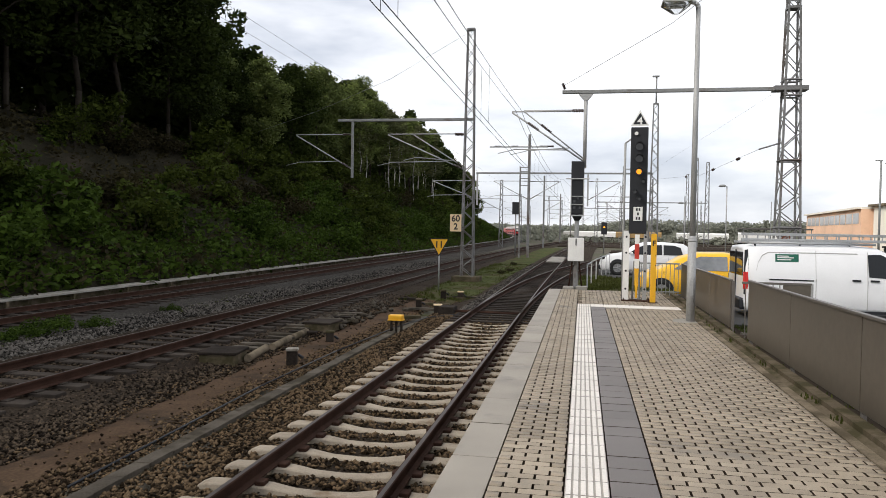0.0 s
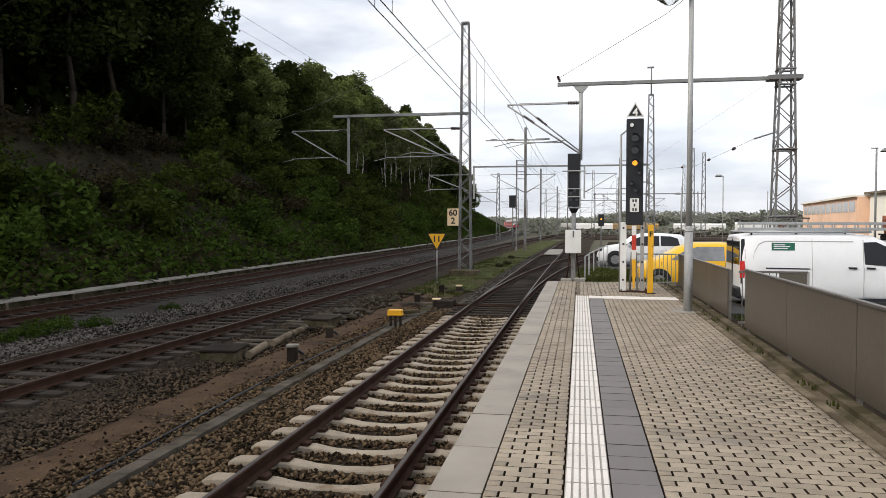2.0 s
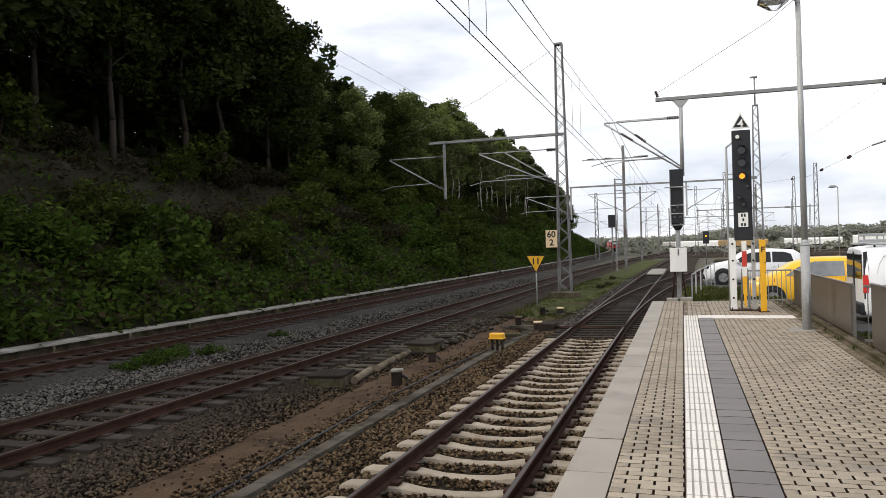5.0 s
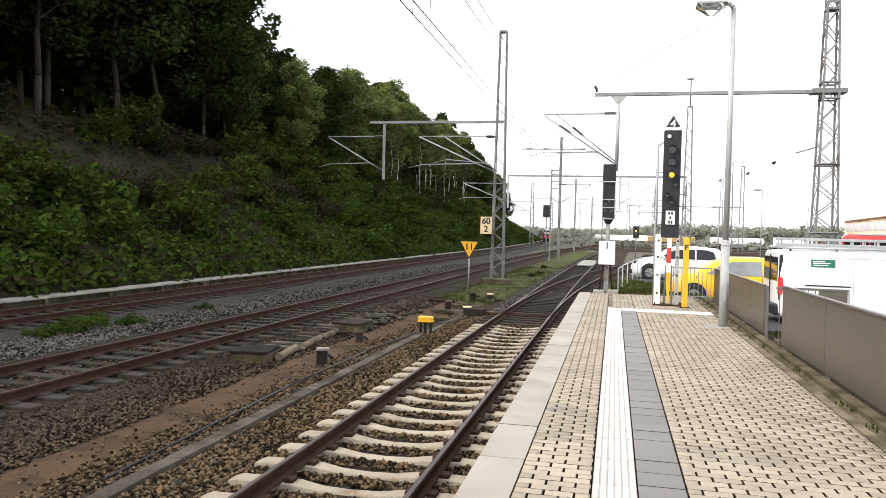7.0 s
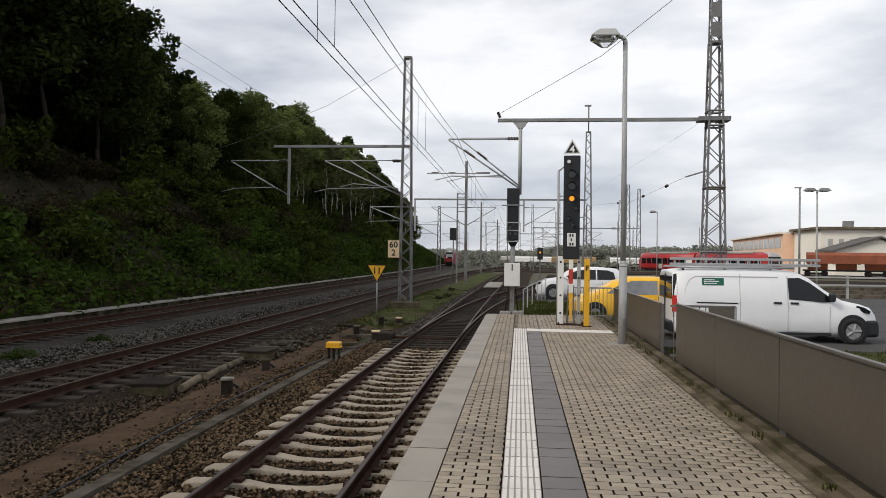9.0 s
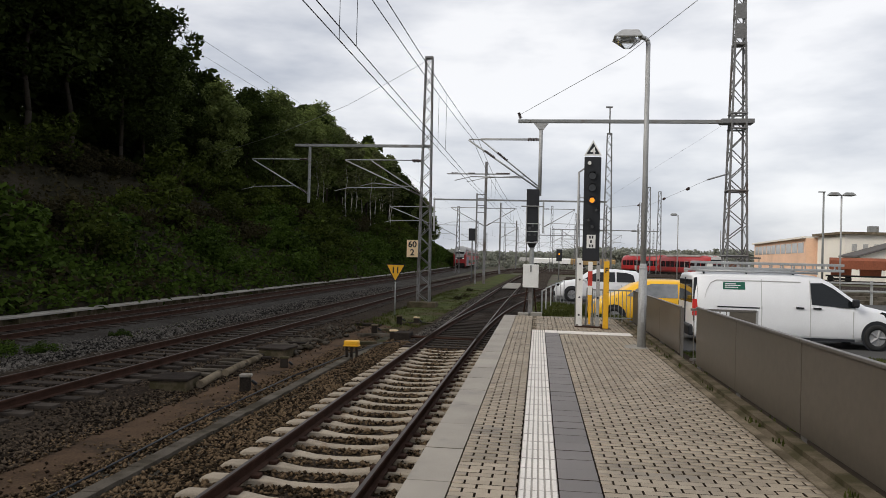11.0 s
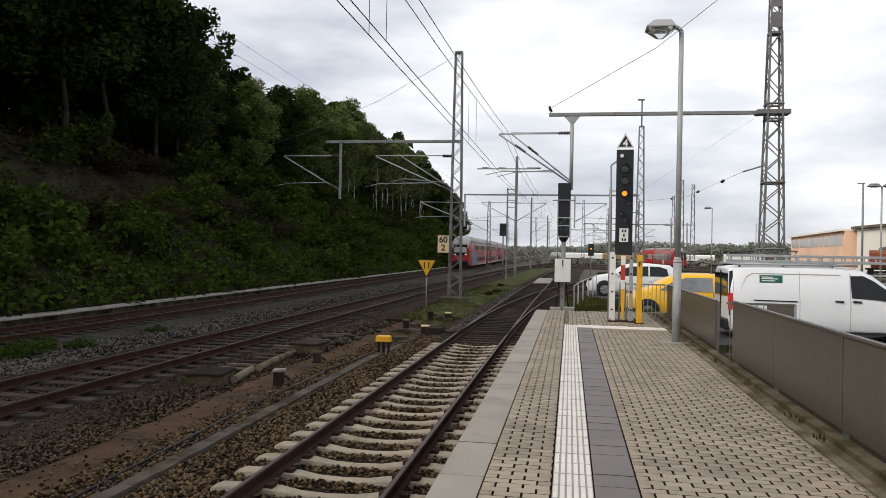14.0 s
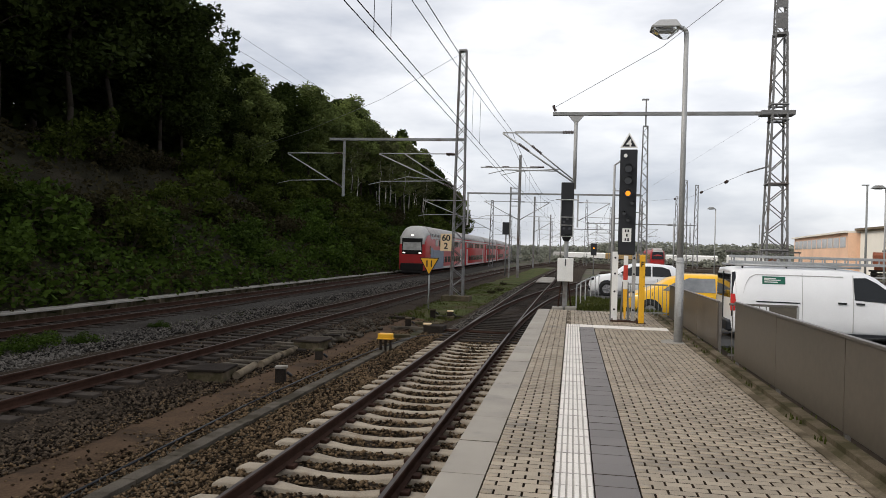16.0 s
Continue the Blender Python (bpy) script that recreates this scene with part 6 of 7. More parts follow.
# ---- yard beyond the car park ----
def yard_track(number, p, q):
    """A straight yard track: dark bed, sleepers joined as stuff, two rails."""
    p, q = Vector((*p, 0)), Vector((*q, 0))
    d = (q - p).normalized()
    n = Vector((-d.y, d.x, 0))
    t = thing(f"track_{number}", "rusty yard track on a dark stained bed", "railway track", kind="structure")
    def slab(z0, z1, a, b):
        bm = bmesh.new()
        loft(bm, [[c + n * a + Vector((0, 0, z0)), c + n * b + Vector((0, 0, z0)), c + n * b + Vector((0, 0, z1)), c + n * a + Vector((0, 0, z1))] for c in (p, q)], smooth=False)
        return bm
    part("bed", slab(-1.13, -0.98, -1.7, 1.7), "bed_brown", t)
    for o in (-0.7525, 0.7525):
        part("rail", slab(-0.98, RAIL - 0.03, o - 0.035, o + 0.035), "rail_head", t, "worn steel rail")
    return t


for k, (p, q) in enumerate((((-4.0, 140.6), (90, 111.0)), ((2.0, 152.0), (95, 122.5)), ((4.0, 106.0), (80, 88.0)), ((6.0, 96.0), (78, 80.0)), ((0.0, 214.5), (60, 204.0)), ((1.0, 226.0), (70, 213.0)), ((3.0, 178.0), (80, 160.0)))):
    yard_track(5 + k, p, q)


def hopper(x, y, a, material, label):
    w = thing("hopper_wagon", label, "freight wagon", pose(x, y, RAIL, 0, 0, a), group="hopper wagons")
    bm = bmesh.new()
    prism(bm, [(-1.4, 2.0), (1.4, 2.0), (1.45, 3.3), (0.9, 3.75), (-0.9, 3.75), (-1.45, 3.3)], -5.6, 5.6)
    part("hopper", bm, material, w)
    bm = bmesh.new()
    for y0 in (-4, 0, 4):
        prism(bm, [(-1.3, 2.0), (1.3, 2.0), (0.5, 0.9), (-0.5, 0.9)], y0 - 1.4, y0 + 1.4)
    part("chute", bm, material, w)
    for y0 in np.linspace(-5.4, 5.4, 7):
        bm = bmesh.new()
        box(bm, -1.5, 1.5, y0 - 0.06, y0 + 0.06, 1.9, 3.3)
        part("rib", bm, material, w)
    bm = bmesh.new()
    box(bm, -1.2, 1.2, -6.1, 6.1, 0.8, 1.05)
    part("frame", bm, "train_dark", w)
    for y0 in (-4.2, 4.2):
        bogie(w, y0)
    return w


hopper(50.5, 123, 72, "hopper_red", "bright orange-red hopper wagon in the yard")
hopper(62.5, 119.3, 72, "hopper_brown", "dull brown hopper wagon coupled in the yard")
hopper(74.5, 115.6, 72, "hopper_brown", "dull brown hopper wagon coupled in the yard")


def boxy(x, y, a, l, h, material, label, name="freight_wagon"):
    w = thing(name, label, "freight wagon", pose(x, y, RAIL - 0.1, 0, 0, a), group="yard wagons")
    bm = bmesh.new()
    prism(bm, [(-1.35, 1.1), (1.35, 1.1), (1.35, h - 0.3), (0.8, h), (-0.8, h), (-1.35, h - 0.3)], -l / 2, l / 2)
    part("body", bm, material, w)
    bm = bmesh.new()
    box(bm, -1.3, 1.3, -l / 2 - 0.3, l / 2 + 0.3, 0.85, 1.1)
    part("frame", bm, "train_dark", w)
    for y0 in (-l * 0.33, l * 0.33):
        bogie(w, y0)
    n = int(l / 2.2)
    for i in range(n):
        bm = bmesh.new()
        y0 = -l / 2 + 0.5 + i * (l - 1.0) / max(1, n - 1)
        box(bm, -1.42, 1.42, y0 - 0.05, y0 + 0.05, 1.1, h - 0.35)
        part("rib", bm, material, w)
    return w


boxy(15, 212, 80, 12, 2.7, "tan", "long tan covered wagon in the yard")
boxy(31, 208, 80, 13, 2.7, "white", "long white covered wagon in the yard")
boxy(41, 190, 80, 9, 3.0, "white", "short white covered wagon in the yard")
boxy(5, 228, 82, 14, 2.7, "white", "white covered wagon far down the yard")
boxy(-1.5, 262, 60, 10, 2.7, "train_grey", "grey wagon far down the yard")
boxy(46, 205, 80, 12, 2.9, "hopper_brown", "brown covered wagon in the yard")


def yard_lamp(x, y, h, double):
    p = thing("yard_lamp", "tall grey yard lamp with twin flat heads" if double else "tall slim grey yard pole", "lamp post", pose(x, y, -1.1), group="yard lamps")
    rod(p, "pole", (0, 0, 0), (0, 0, h), 0.09, "galv")
    for s in ((-1, 1) if double else (-1,)):
        bm = bmesh.new()
        loft(bm, [[(s * 0.7 + a * 0.62 * k, b * 0.3 * k, h + z) for a, b in ((-1, -1), (1, -1), (1, 1), (-1, 1))] for k, z in ((0.5, -0.1), (1, 0), (0.55, 0.28))], smooth=False)
        part("lamp_head", bm, "steel", p, "flat lamp head")
        rod(p, "arm", (0, 0, h), (s * 0.6, 0, h), 0.05, "galv")
    return p


yard_lamp(30.0, 80, 9.9, True)
yard_lamp(23, 130, 10.6, False)
yard_lamp(19.0, 150, 8.5, False)
bm = bmesh.new()
tube(bm, (0, 0, 0), (0, 0, 10.2), 0.12, 0.09, 10)
box(bm, -0.5, 0.15, -0.1, 0.1, 10.15, 10.25)
solid("yard_pole", bm, "steel", "plain dark yard pole with a short cross-piece", "pole", m=pose(28.3, 80, -1.1))
bm = bmesh.new()
tube(bm, (0, 0, 0), (0, 0, 9), 0.09, 0.07, 8)
solid("yard_pole", bm, "steel", "plain slim yard pole far off", "pole", m=pose(34.5, 150, -1.1))
bm = bmesh.new()
box(bm, 0, 1.5, 0, 1.2, 0, 2.6, 0.03)
solid("switch_house", bm, "wall_white", "small pale concrete switch house in the yard", "hut", m=pose(42, 84, -1.1))
bm = bmesh.new()
box(bm, 0, 0.75, 0, 0.3, 1.2, 2.7, 0.02)
box(bm, 0.3, 0.42, 0.1, 0.2, 0, 1.2)
solid("yard_sign", bm, "white", "small white board on a post beside the yard track", "sign", m=pose(19.6, 92, -1.1))
for k, (ya, ln) in enumerate(((58, 60), (66, 60), (74, 50))):
    bm = bmesh.new()
    box(bm, 14, 14 + ln, ya, ya + 0.5, -1.12, -0.75, 0.03)
    solid("yard_kerb", bm, "duct", "low dirty concrete kerb across the yard", "kerb", group="yard kerbs")
fy = thing("post_and_rail_fence", "low grey post and rail fence behind the car park", "fence")
for z in (0.25, 0.7):
    bm = bmesh.new()
    box(bm, 10, 52, 45.9, 46.0, z, z + 0.1)
    part("rail", bm, "galv", fy)
for i in range(15):
    bm = bmesh.new()
    box(bm, 10 + 3 * i - 0.06, 10 + 3 * i + 0.06, 45.98, 46.1, -1.12, 0.9)
    part("post", bm, "galv", fy)

# long hall, white building and gabled annex
hall = thing("goods_hall", "long orange-brick goods hall with a high window band", "building")
d = Vector((9.0, 78.0, 0)).normalized()
ang = -math.degrees(math.atan2(9.0, 78.0))
hm = pose(55.2, 165.5, -1.1, 0, 0, ang)
hall.matrix_basis = hm
bm = bmesh.new()
box(bm, 0, 18, 0, 66, 0, 8.4)
part("wall", bm, "wall_orange", hall)
bm = bmesh.new()
box(bm, -0.7, 18.7, -0.0, 66.5, 8.4, 8.8)
part("roof", bm, "wall_white", hall, "pale flat roof edge")
for i in range(10):
    bm = bmesh.new()
    box(bm, -0.06, 0.02, 2 + 6.3 * i, 7.4 + 6.3 * i, 5.4, 7.6)
    part("window", bm, "pane", hall, "pale band window")
wbld = thing("office_building", "white rendered flat-roofed building with dark eaves", "building", pose(57, 150, -1.1))
bm = bmesh.new()
box(bm, 0, 34, 0, 14, 0, 8.8)
part("wall", bm, "wall_white", wbld)
bm = bmesh.new()
box(bm, -0.8, 35, -0.8, 15, 8.8, 9.25)
part("roof", bm, "kerb", wbld, "brown flat roof edge")
bm = bmesh.new()
box(bm, 6, 7.6, 4, 5.4, 9.2, 10.6)
part("chimney", bm, "steel", wbld)
for i in range(6):
    bm = bmesh.new()
    box(bm, 1.2 + 2.0 * i, 2.1 + 2.0 * i, -0.05, 0.05, 5.6, 7.0)
    part("window", bm, "pane", wbld)
ann = thing("gabled_annex", "low white annex with a shallow grey gable roof", "building", pose(56.5, 142, -1.1))
bm = bmesh.new()
prism(bm, [(0, 0), (13, 0), (13, 4.6), (7.5, 6.9), (0, 4.6)], 0, 7.5)
part("wall", bm, "wall_white", ann)
bm = bmesh.new()
prism(bm, [(-0.8, 4.4), (7.5, 7.0), (7.5, 7.3), (-0.8, 4.75)], -0.7, 7.5)
part("roof", bm, "roof", ann, "grey felt roof slope")
bm = bmesh.new()
prism(bm, [(13.8, 4.4), (7.5, 7.0), (7.5, 7.3), (13.8, 4.75)], -0.7, 7.5)
part("roof", bm, "roof", ann, "grey felt roof slope")
shed = thing("loading_shed", "low flat loading roof on posts in the yard", "shed", pose(33, 168, -1.1))
bm = bmesh.new()
box(bm, 0, 14, 0, 6, 3.9, 4.2)
part("roof", bm, "roof", shed)
for x in (0.3, 4.7, 9.2, 13.7):
    rod(shed, "post", (x, 0.3, 0), (x, 0.3, 3.9), 0.1, "steel")


# ---- trees, shrubs and woods ----
def leaf_quads(centres, radius, per, size, squash=0.8, droop=0.0):
    """Small leaf blades on the shells of many clumps; returns corners and faces."""
    n = len(centres) * per
    c = np.repeat(np.asarray(centres), per, axis=0)
    r = np.repeat(np.asarray(radius), per)
    v = rng.normal(size=(n, 3))
    v /= np.linalg.norm(v, axis=1, keepdims=True)
    p = c + v * (r * (0.55 + 0.55 * rng.random(n)))[:, None] * np.array([1, 1, squash])
    p[:, 2] -= droop * rng.random(n)
    a = rng.normal(size=(n, 3))
    a[:, 2] *= 0.55
    a /= np.linalg.norm(a, axis=1, keepdims=True)
    b = np.cross(a, rng.normal(size=(n, 3)))
    b /= np.linalg.norm(b, axis=1, keepdims=True)
    s = (size * (0.55 + 0.9 * rng.random(n)))[:, None]
    quad = np.stack([p - a * s, p + b * s * 0.5 - a * s * 0.1, p + a * s, p - b * s * 0.55 + a * s * 0.15], 1)
    return quad.reshape(-1, 3), np.arange(n * 4).reshape(-1, 4)


def tree(name, label, height, spread, low, clumps, per, size, leaf, bark, trunk_r, sparse=1.0, seed=0):
    """A tapered trunk with limbs, and a crown of leaf clumps with gaps."""
    t = thing(name, label, "tree", group="wood on the slope")
    rnd = random.Random(seed)
    bm = bmesh.new()
    pts = [Vector((0, 0, -0.6))]
    for i in range(1, 7):
        pts.append(Vector((rnd.uniform(-0.25, 0.25) * i * 0.5, rnd.uniform(-0.25, 0.25) * i * 0.5, height * 0.86 * i / 6)))
    for i in range(6):
        tube(bm, pts[i], pts[i + 1], trunk_r * (1 - i / 6.6), trunk_r * (1 - (i + 1) / 6.6), 8)
    part("trunk", bm, bark, t)
    tips = []
    for i in range(7):
        bm = bmesh.new()
        s = rnd.uniform(0.35, 0.9)
        k = min(5, int(s * 6))
        base = pts[k].lerp(pts[k + 1], s * 6 - k)
        a = rnd.uniform(0, 6.28)
        reach = spread * rnd.uniform(0.5, 0.85) * (1.15 - 0.6 * s)
        mid_ = base + Vector((math.cos(a) * reach * 0.5, math.sin(a) * reach * 0.5, reach * 0.4))
        end = base + Vector((math.cos(a) * reach, math.sin(a) * reach, reach * 0.65))
        tube(bm, base, mid_, trunk_r * 0.32, trunk_r * 0.2, 6)
        tube(bm, mid_, end, trunk_r * 0.2, trunk_r * 0.06, 6)
        tips.append(end)
        part("limb", bm, bark, t)
    cs, rs = [], []
    for i in range(clumps):
        u = rnd.random()
        z = low + (height - low) * u ** 0.85
        prof = math.sin(math.pi * min(1, 0.12 + 0.86 * (z - low) / (height - low))) ** 0.7
        a, rr = rnd.uniform(0, 6.28), spread * prof * rnd.uniform(0.35, 1.0) * (0.85 + 0.3 * math.sin(3 * u * 6 + seed))
        cs.append((math.cos(a) * rr, math.sin(a) * rr, z))
        rs.append(rnd.uniform(0.55, 1.25) * spread * 0.26 * sparse)
    for e in tips:
        cs.append(tuple(e))
        rs.append(spread * 0.25 * sparse)
    v, f = leaf_quads(cs, rs, per, size)
    cr = new("crown", quick_mesh("crown", v, f, leaf))
    cr.parent = t
    return t


protos = [
    tree("oak_tree", "broad dark oak in full leaf at the wood's edge", 16.0, 5.2, 4.4, 84, 180, 0.2, "leaf_oak", "bark", 0.2, seed=1),
    tree("oak_tree", "tall dark oak with an uneven crown", 17.5, 5.0, 5.2, 84, 180, 0.2, "leaf_oak", "bark", 0.21, seed=2),
    tree("oak_tree", "leafy oak with a high rounded crown", 15.5, 5.4, 4.2, 84, 180, 0.2, "leaf_oak", "bark", 0.19, seed=3),
    tree("maple_tree", "fresh green maple lit on its top", 16.5, 4.6, 4.6, 74, 140, 0.21, "leaf_light", "bark", 0.22, seed=4),
    tree("birch_tree", "slender birch with a white trunk and airy crown", 16.5, 2.6, 6.5, 42, 60, 0.2, "leaf_pale", "birch", 0.13, 0.9, seed=5),
    tree("birch_tree", "thin pale birch with sparse leaves", 15.0, 2.2, 7.5, 34, 50, 0.2, "leaf_pale", "birch", 0.11, 0.9, seed=6),
    tree("oak_tree", "dark oak deeper in the wood", 16.0, 4.7, 3.4, 62, 62, 0.33, "leaf_oak", "bark", 0.26, seed=7),
    tree("maple_tree", "fresh green maple further down the line", 16.0, 4.6, 4.4, 64, 66, 0.34, "leaf_light", "bark", 0.22, seed=8),
]
used = [False] * len(protos)


def plant(k, x, y, s, sz=1.0):
    m = pose(x, y, hill_z(x, y) - 0.1, 0, 0, random.uniform(0, 360))
    ob = protos[k]
    if used[k]:
        ob = copy_thing(protos[k], m)
    else:
        ob.matrix_basis = m
        used[k] = True
    ob.scale = (s, s, s * sz)


def crown_scale(y):
    """How tall the wood stands along the line."""
    return float(np.interp(y, [0, 51, 58, 80, 93, 120, 156, 175, 195, 235, 265, 310], [1.12, 1.06, 0.64, 0.71, 0.8, 0.91, 1.0, 0.93, 0.82, 0.74, 0.62, 0.46]))


y = 6.0
while y < 300:
    x = far_x(y) - 2.3 - random.uniform(13.0, 16.5)
    if y < 57:
        k = random.choice([0, 1, 2, 0, 1])
    elif y < 112:
        k = random.choice([3, 3, 2, 3, 0])
    elif y < 190:
        k = random.choice([4, 5, 4, 7, 6, 5])
    else:
        k = random.choice([6, 6, 4, 7])
    s = random.uniform(0.92, 1.08) * crown_scale(y)
    plant(k, x, y, s)
    y += random.uniform(3.6, 5.2) if y < 110 else random.uniform(4.0, 6.5)
# Unseen trees behind the camera, added to shade the left tracks.
y = -62.0
while y < 4.0:
    plant(6, far_x(y) - 2.3 - random.uniform(12.0, 17.0), y, random.uniform(1.05, 1.2))
    y += random.uniform(5.5, 7.5)
# Second row; its stretch behind the camera is unseen and added for shade.
y = -60.0
while y < 300:
    x = far_x(y) - 2.3 - random.uniform(19, 25)
    plant(random.choice([6, 6, 6] if y < 90 else [6, 7, 4, 6]), x, y, random.uniform(0.95, 1.1) * crown_scale(y * 0.68))
    y += random.uniform(6.0, 8.5)
for y in (96, 101, 112, 117, 124, 131, 139, 150):
    x = far_x(y) - 2.3 - random.uniform(11, 13)
    plant(random.choice([4, 5]), x, y, random.uniform(0.8, 0.95) * crown_scale(y))


# dense undergrowth and wood behind, past counting; unseen below y 0, to hold back light
cs, rs = [], []
for i in range(1800):
    y = random.uniform(-40, 330)
    d_ = random.uniform(20, 44)
    x = far_x(y) - 2.3 - d_
    cs.append((x, y, hill_z(x, y) + random.uniform(0.3, 5 if d_ < 26 else 12) * crown_scale(y * 0.75)))
    rs.append(random.uniform(1.6, 2.8))
for i in range(330):
    y, d_ = random.uniform(-10, 85), random.uniform(19, 31)
    x = far_x(y) - 2.3 - d_
    cs.append((x, y, hill_z(x, y) + random.uniform(2, 14) * crown_scale(y * 0.8)))
    rs.append(random.uniform(1.8, 3.0))
v, f = leaf_quads(cs, rs, 44, 0.6)
tagged(new("woodland", quick_mesh("woodland", v, f, "leaf_oak")), "dense dark wood behind the front trees", "woods", kind="stuff")


def shrub(label, r, h, per, size, leaf, seed):
    rnd = random.Random(seed)
    t = thing("shrub", label, "shrub", group="shrubs on the slope")
    bm = bmesh.new()
    for i in range(6):
        a = rnd.uniform(0, 6.28)
        tube(bm, (0, 0, -0.3), (math.cos(a) * r * 0.6, math.sin(a) * r * 0.6, h * 0.7), 0.035, 0.012, 5)
    part("stem", bm, "bark", t)
    cs, rs = [], []
    for i in range(16):
        a, q = rnd.uniform(0, 6.28), r * rnd.random() ** 0.6
        cs.append((math.cos(a) * q, math.sin(a) * q, h * rnd.uniform(0.15, 0.95) * (1.15 - 0.5 * q / r)))
        rs.append(r * rnd.uniform(0.28, 0.45))
    v, f = leaf_quads(cs, rs, per, size, 0.75)
    cr = new("foliage", quick_mesh("foliage", v, f, leaf))
    cr.parent = t
    return t


shrubs = [shrub("leafy green shrub on the slope", 1.5, 1.9, 84, 0.125, "leaf_shrub", 1), shrub("low dull bramble on the slope", 1.6, 1.2, 76, 0.11, "leaf_dull", 2),
          shrub("tall rounded young hazel on the slope", 1.6, 3.0, 96, 0.135, "leaf_hazel", 3), shrub("spreading green bush at the slope's foot", 2.0, 1.7, 104, 0.13, "leaf_shrub", 4)]
s_used = [False] * 4
for i in range(250):
    y = 12 + 170 * random.random() ** 1.25
    d_ = random.uniform(1.0, 14.5)
    bare = 18 < y < 64 and 7 < d_ < 12
    if bare and random.random() < 0.85:
        continue
    x = far_x(y) - 2.3 - d_
    k = random.choice([0, 3, 3, 0, 2] if d_ < 5 or (y > 58 and d_ < 9) else [1, 1, 1, 2, 2])
    m = pose(x, y, hill_z(x, y) - 0.1, 0, 0, random.uniform(0, 360))
    ob = shrubs[k]
    if s_used[k]:
        ob = copy_thing(shrubs[k], m)
    else:
        ob.matrix_basis = m
        s_used[k] = True
    sc = random.uniform(0.7, 1.25)
    ob.scale = (sc, sc, sc)
for x, y, k, sc in ((-29.0, 56, 2, 1.35), (-28.3, 66, 2, 1.25), (-29.2, 62, 2, 1.0), (-27.5, 73, 2, 1.2)):
    ob = copy_thing(shrubs[k], pose(x, y, hill_z(x, y) - 0.1, 0, 0, random.uniform(0, 360)))
    ob.scale = (sc, sc, sc)

# low herbs, brambles and grass over the slope
n = 12500
ys_ = 10 + 230 * rng.random(n) ** 1.5
ds_ = 0.2 + 17.5 * rng.random(n) ** 1.4
green_c, green_r, dull_c, dull_r = [], [], [], []
for y, d_ in zip(ys_, ds_):
    bare = (noise.noise((y * 0.09, d_ * 0.16, 2.0)) > 0.18 and d_ > 5) or (18 < y < 62 and 7.5 < d_ < 12.5)
    if bare and rng.random() < 0.8:
        continue
    x = far_x(y) - 2.3 - d_
    lush = d_ < 4.5 or y > 58
    c_, r_ = (green_c, green_r) if rng.random() < (0.8 if lush else 0.22) else (dull_c, dull_r)
    c_.append((x, y, hill_z(x, y) + 0.12))
    r_.append(0.35 + 0.4 * rng.random())
for part_c, part_r, lf, label in ((green_c, green_r, "leaf_shrub", "low green herbs covering the slope"), (dull_c, dull_r, "leaf_dull", "dull brambles and dry stalks on the slope")):
    v, f = leaf_quads(part_c, part_r, 18, 0.14, 0.7)
    tagged(new("undergrowth", quick_mesh("undergrowth", v, f, lf)), label, "undergrowth", kind="stuff")


def tufts(label, pts, h, material):
    """Blades of grass and weeds in tufts."""
    v, f = [], []
    for x, y, z in pts:
        for b in range(9):
            a, l = rng.random() * 6.28, h * (0.5 + 0.8 * rng.random())
            dx, dy = math.cos(a), math.sin(a)
            ox, oy = x + 0.06 * rng.normal(), y + 0.06 * rng.normal()
            w = 0.012
            i = len(v)
            v += [(ox - dy * w, oy + dx * w, z - 0.03), (ox + dy * w, oy - dx * w, z - 0.03), (ox + dx * l * 0.5 + dy * w * 0.4, oy + dy * l * 0.5 - dx * w * 0.4, z + l), (ox + dx * l * 0.5 - dy * w * 0.4, oy + dy * l * 0.5 + dx * w * 0.4, z + l)]
            f.append((i, i + 1, i + 2, i + 3))
    return tagged(new("grass", quick_mesh("grass", v, f, material)), label, "grass", kind="stuff")


tufts("tufts of grass and weeds between the tracks", [(random.uniform(-6.9, -4.1), random.uniform(28, 60), -0.99) for _ in range(900)] + [(random.uniform(-14.5, -12.2), random.uniform(14, 30), -1.06) for _ in range(90)], 0.07, "leaf_grass")
tufts("mown grass on the bank and verge", [(random.uniform(0.0, 2.6), random.uniform(23.0, 30.0), -0.04) for _ in range(700)] + [(2.7 + 9 * random.random() ** 1.3, random.uniform(6, 18.3), -0.41) for _ in range(2600)], 0.07, "leaf_grass")
tufts("dry grass along the kerb and fence", [(random.uniform(2.4, 2.6), random.uniform(4, 21), 0.0) for _ in range(45)], 0.02, "leaf_grass")
for x, y in ((-4.9, 46), (-4.6, 49), (-5.2, 58), (-6.3, 44)):
    ob = copy_thing(shrubs[1], pose(x, y, -0.98, 0, 0, random.uniform(0, 360)))
    ob.scale = (0.16, 0.16, 0.2)

for x, y, sc in ((-12.9, 16.2, 0.28), (-13.3, 17.4, 0.24), (-12.6, 18.0, 0.2), (-13.0, 15.2, 0.2), (-12.8, 22.0, 0.16)):
    ob = copy_thing(shrubs[3], pose(x, y, -1.08, 0, 0, random.uniform(0, 360)))
    ob.scale = (sc, sc, sc * 0.8)

# woods on the horizon, with distance haze put into the leaf colour
cs, rs = [], []
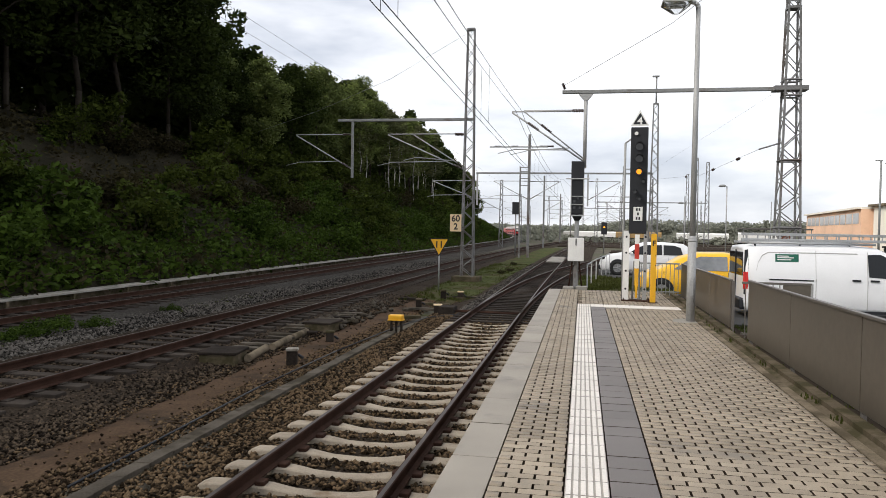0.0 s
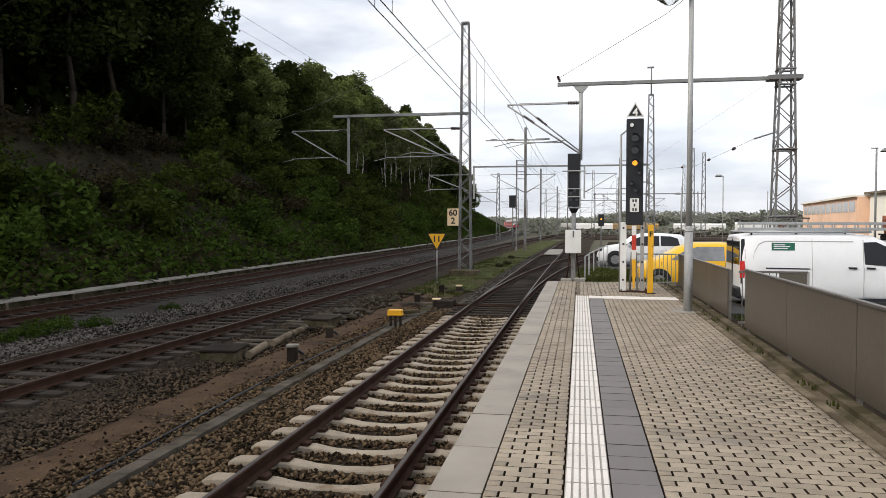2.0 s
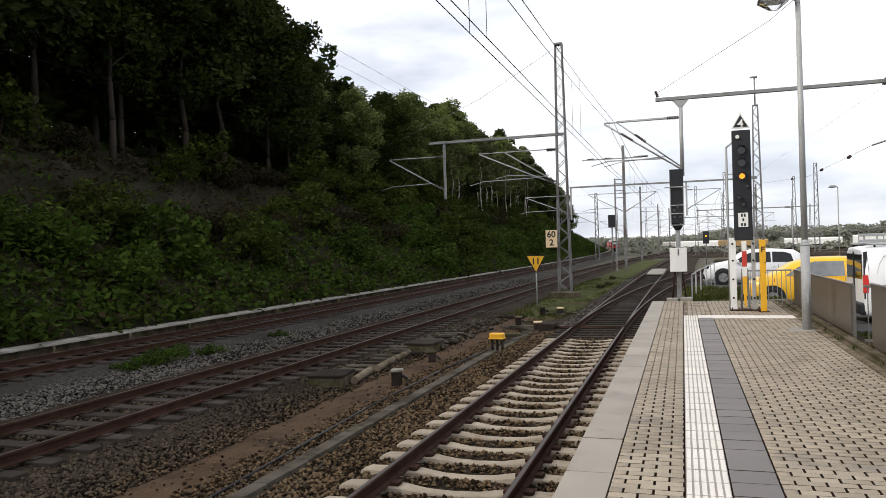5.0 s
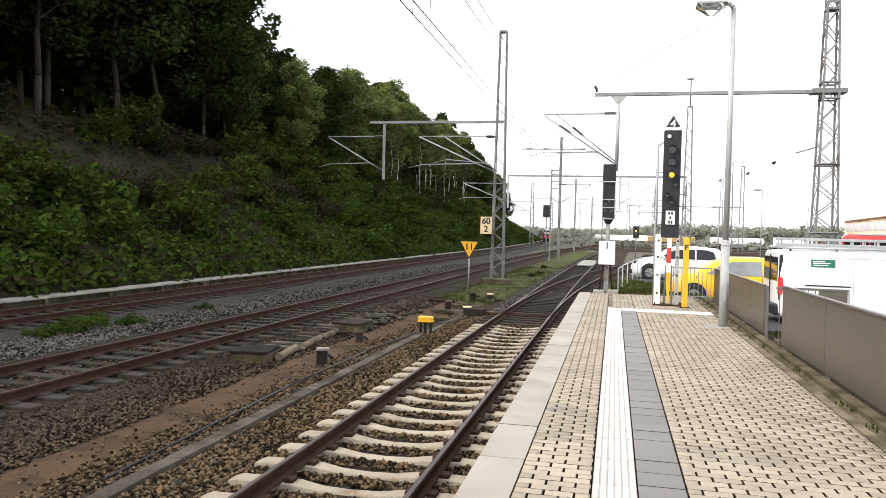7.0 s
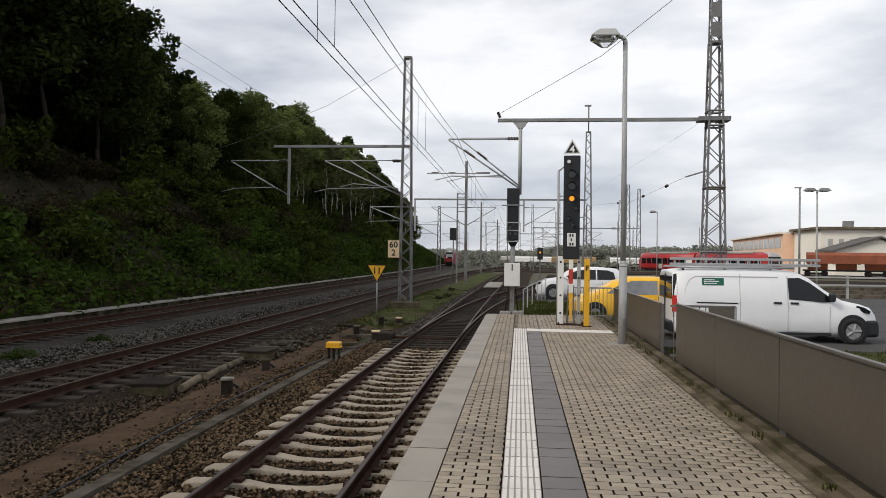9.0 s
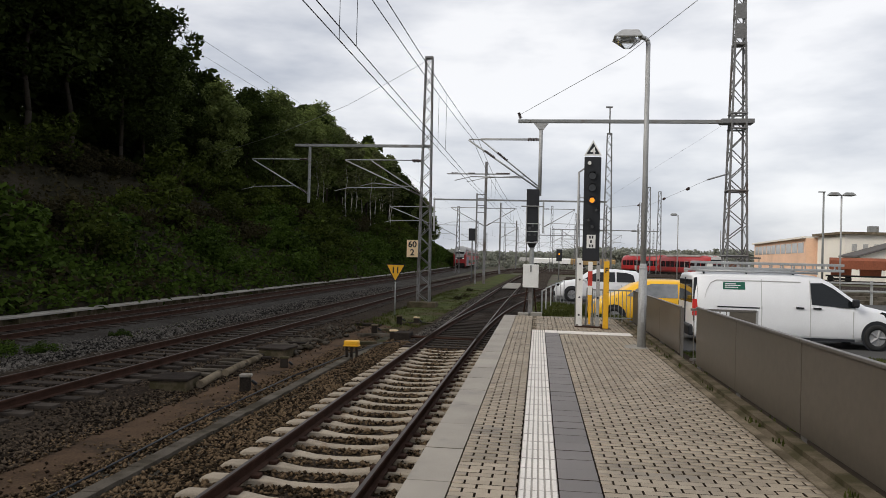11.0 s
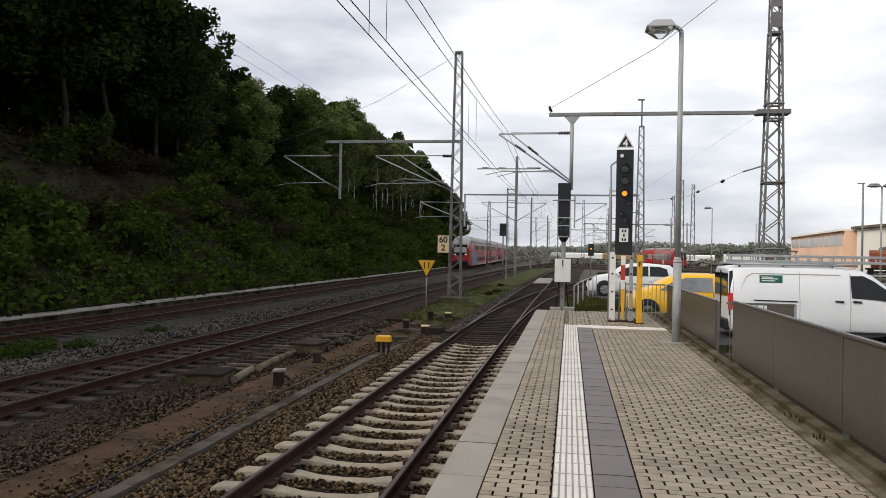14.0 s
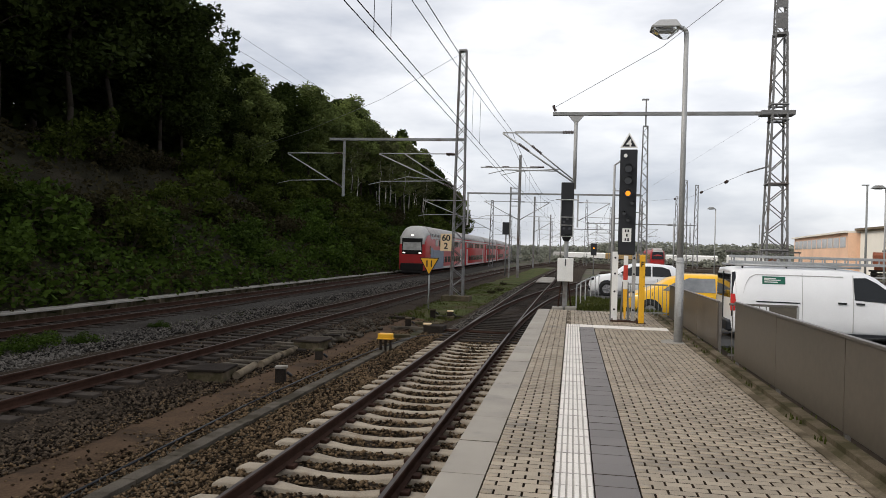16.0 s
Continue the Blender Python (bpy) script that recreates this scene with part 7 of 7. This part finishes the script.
for i in range(1500):
    a = random.uniform(-0.12, 0.95)
    dist = random.uniform(560, 640)
    h = random.uniform(0.4, 1.0) * (10.5 + 3.0 * noise.noise((a * 9, 0, 0))) * (0.55 + 0.45 * min(1.0, max(0.0, a / 0.12)))
    cs.append((math.sin(a) * dist, math.cos(a) * dist, h - 1))
    rs.append(random.uniform(2.5, 4.5))
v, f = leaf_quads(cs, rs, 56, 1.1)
tagged(new("distant_woods", quick_mesh("distant_woods", v, f, "leaf_haze")), "low line of woods along the horizon, paled by haze", "woods", kind="stuff")
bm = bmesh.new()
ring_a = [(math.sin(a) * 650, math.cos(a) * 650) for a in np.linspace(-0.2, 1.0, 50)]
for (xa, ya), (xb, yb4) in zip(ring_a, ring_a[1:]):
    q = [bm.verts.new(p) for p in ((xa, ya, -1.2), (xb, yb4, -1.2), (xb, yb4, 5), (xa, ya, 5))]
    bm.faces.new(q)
solid("backdrop", bm, "leaf_haze", "pale mass of distant woods, haze in its colour", "woods", kind="structure")
# hedges and scrub in the middle distance, in the same haze-paled leaf colour
cs, rs = [], []
for i in range(260):
    y = random.uniform(180, 330)
    x = random.uniform(-16, 60)
    cs.append((x, y, random.uniform(-0.9, 0.3)))
    rs.append(random.uniform(0.5, 1.2))
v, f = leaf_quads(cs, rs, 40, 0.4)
tagged(new("scrub", quick_mesh("scrub", v, f, "leaf_haze")), "scrubby bushes between the yard tracks", "bushes", kind="stuff")


# ---- what moves ----
def track_point(y):
    return Vector((far_x(y), y, RAIL))


def motions():
    """The arriving double-deck train and the departing railcar."""
    times = [0.5 * i for i in range(33)]
    def head_y(t):
        return 71.0 + 18.0 * (16.0 - t)
    offset = 0.0
    for c, length in [(k, 26.8) for k in coaches] + [(loco, 18.6)]:
        rows = []
        for t in times:
            a = track_point(head_y(t) + offset + length * 0.14)
            b = track_point(head_y(t) + offset + length * 0.86)
            yaw = math.degrees(math.atan2(-(b.x - a.x), b.y - a.y))
            mid_p = (a + b) / 2
            rows.append((t, pose(mid_p.x, mid_p.y, RAIL, 0, 0, yaw)))
        walk(c, rows)
        offset += length
    ux, uy = -0.344, 0.939
    known_t = [0.0, 6.0, 7.5, 8.5, 9.0, 10.5, 12.3, 13.3, 14.5, 16.0]
    known_s = [-145.0, -41.0, -18.0, -3.6, 5.0, 22.0, 39.5, 48.5, 58.0, 66.0]
    # the railcar swings into the curve towards the line as it leaves
    for c, lead in ((rc_rear, 10.4), (rc_front, 31.2)):
        rows = []
        for t in times:
            s = float(np.interp(t, known_t, known_s))
            k = float(np.interp(t, [9.0, 12.3, 14.5, 16.0], [1.0, 0.93, 0.86, 0.85]))
            yaw = float(np.interp(t, [9.0, 11.5, 12.5, 13.5, 15.0, 16.0], [20.1, 15.0, 11.0, 6.0, 0.0, -3.0]))
            dx, dy = -math.sin(math.radians(yaw)), math.cos(math.radians(yaw))
            x, y = k * (42.3 + ux * s) + dx * lead, k * (120 + uy * s) + dy * lead
            rows.append((t, pose(x, y, RAIL, 0, 0, yaw + (180 if c is rc_front else 0))))
        walk(c, rows)


motions()
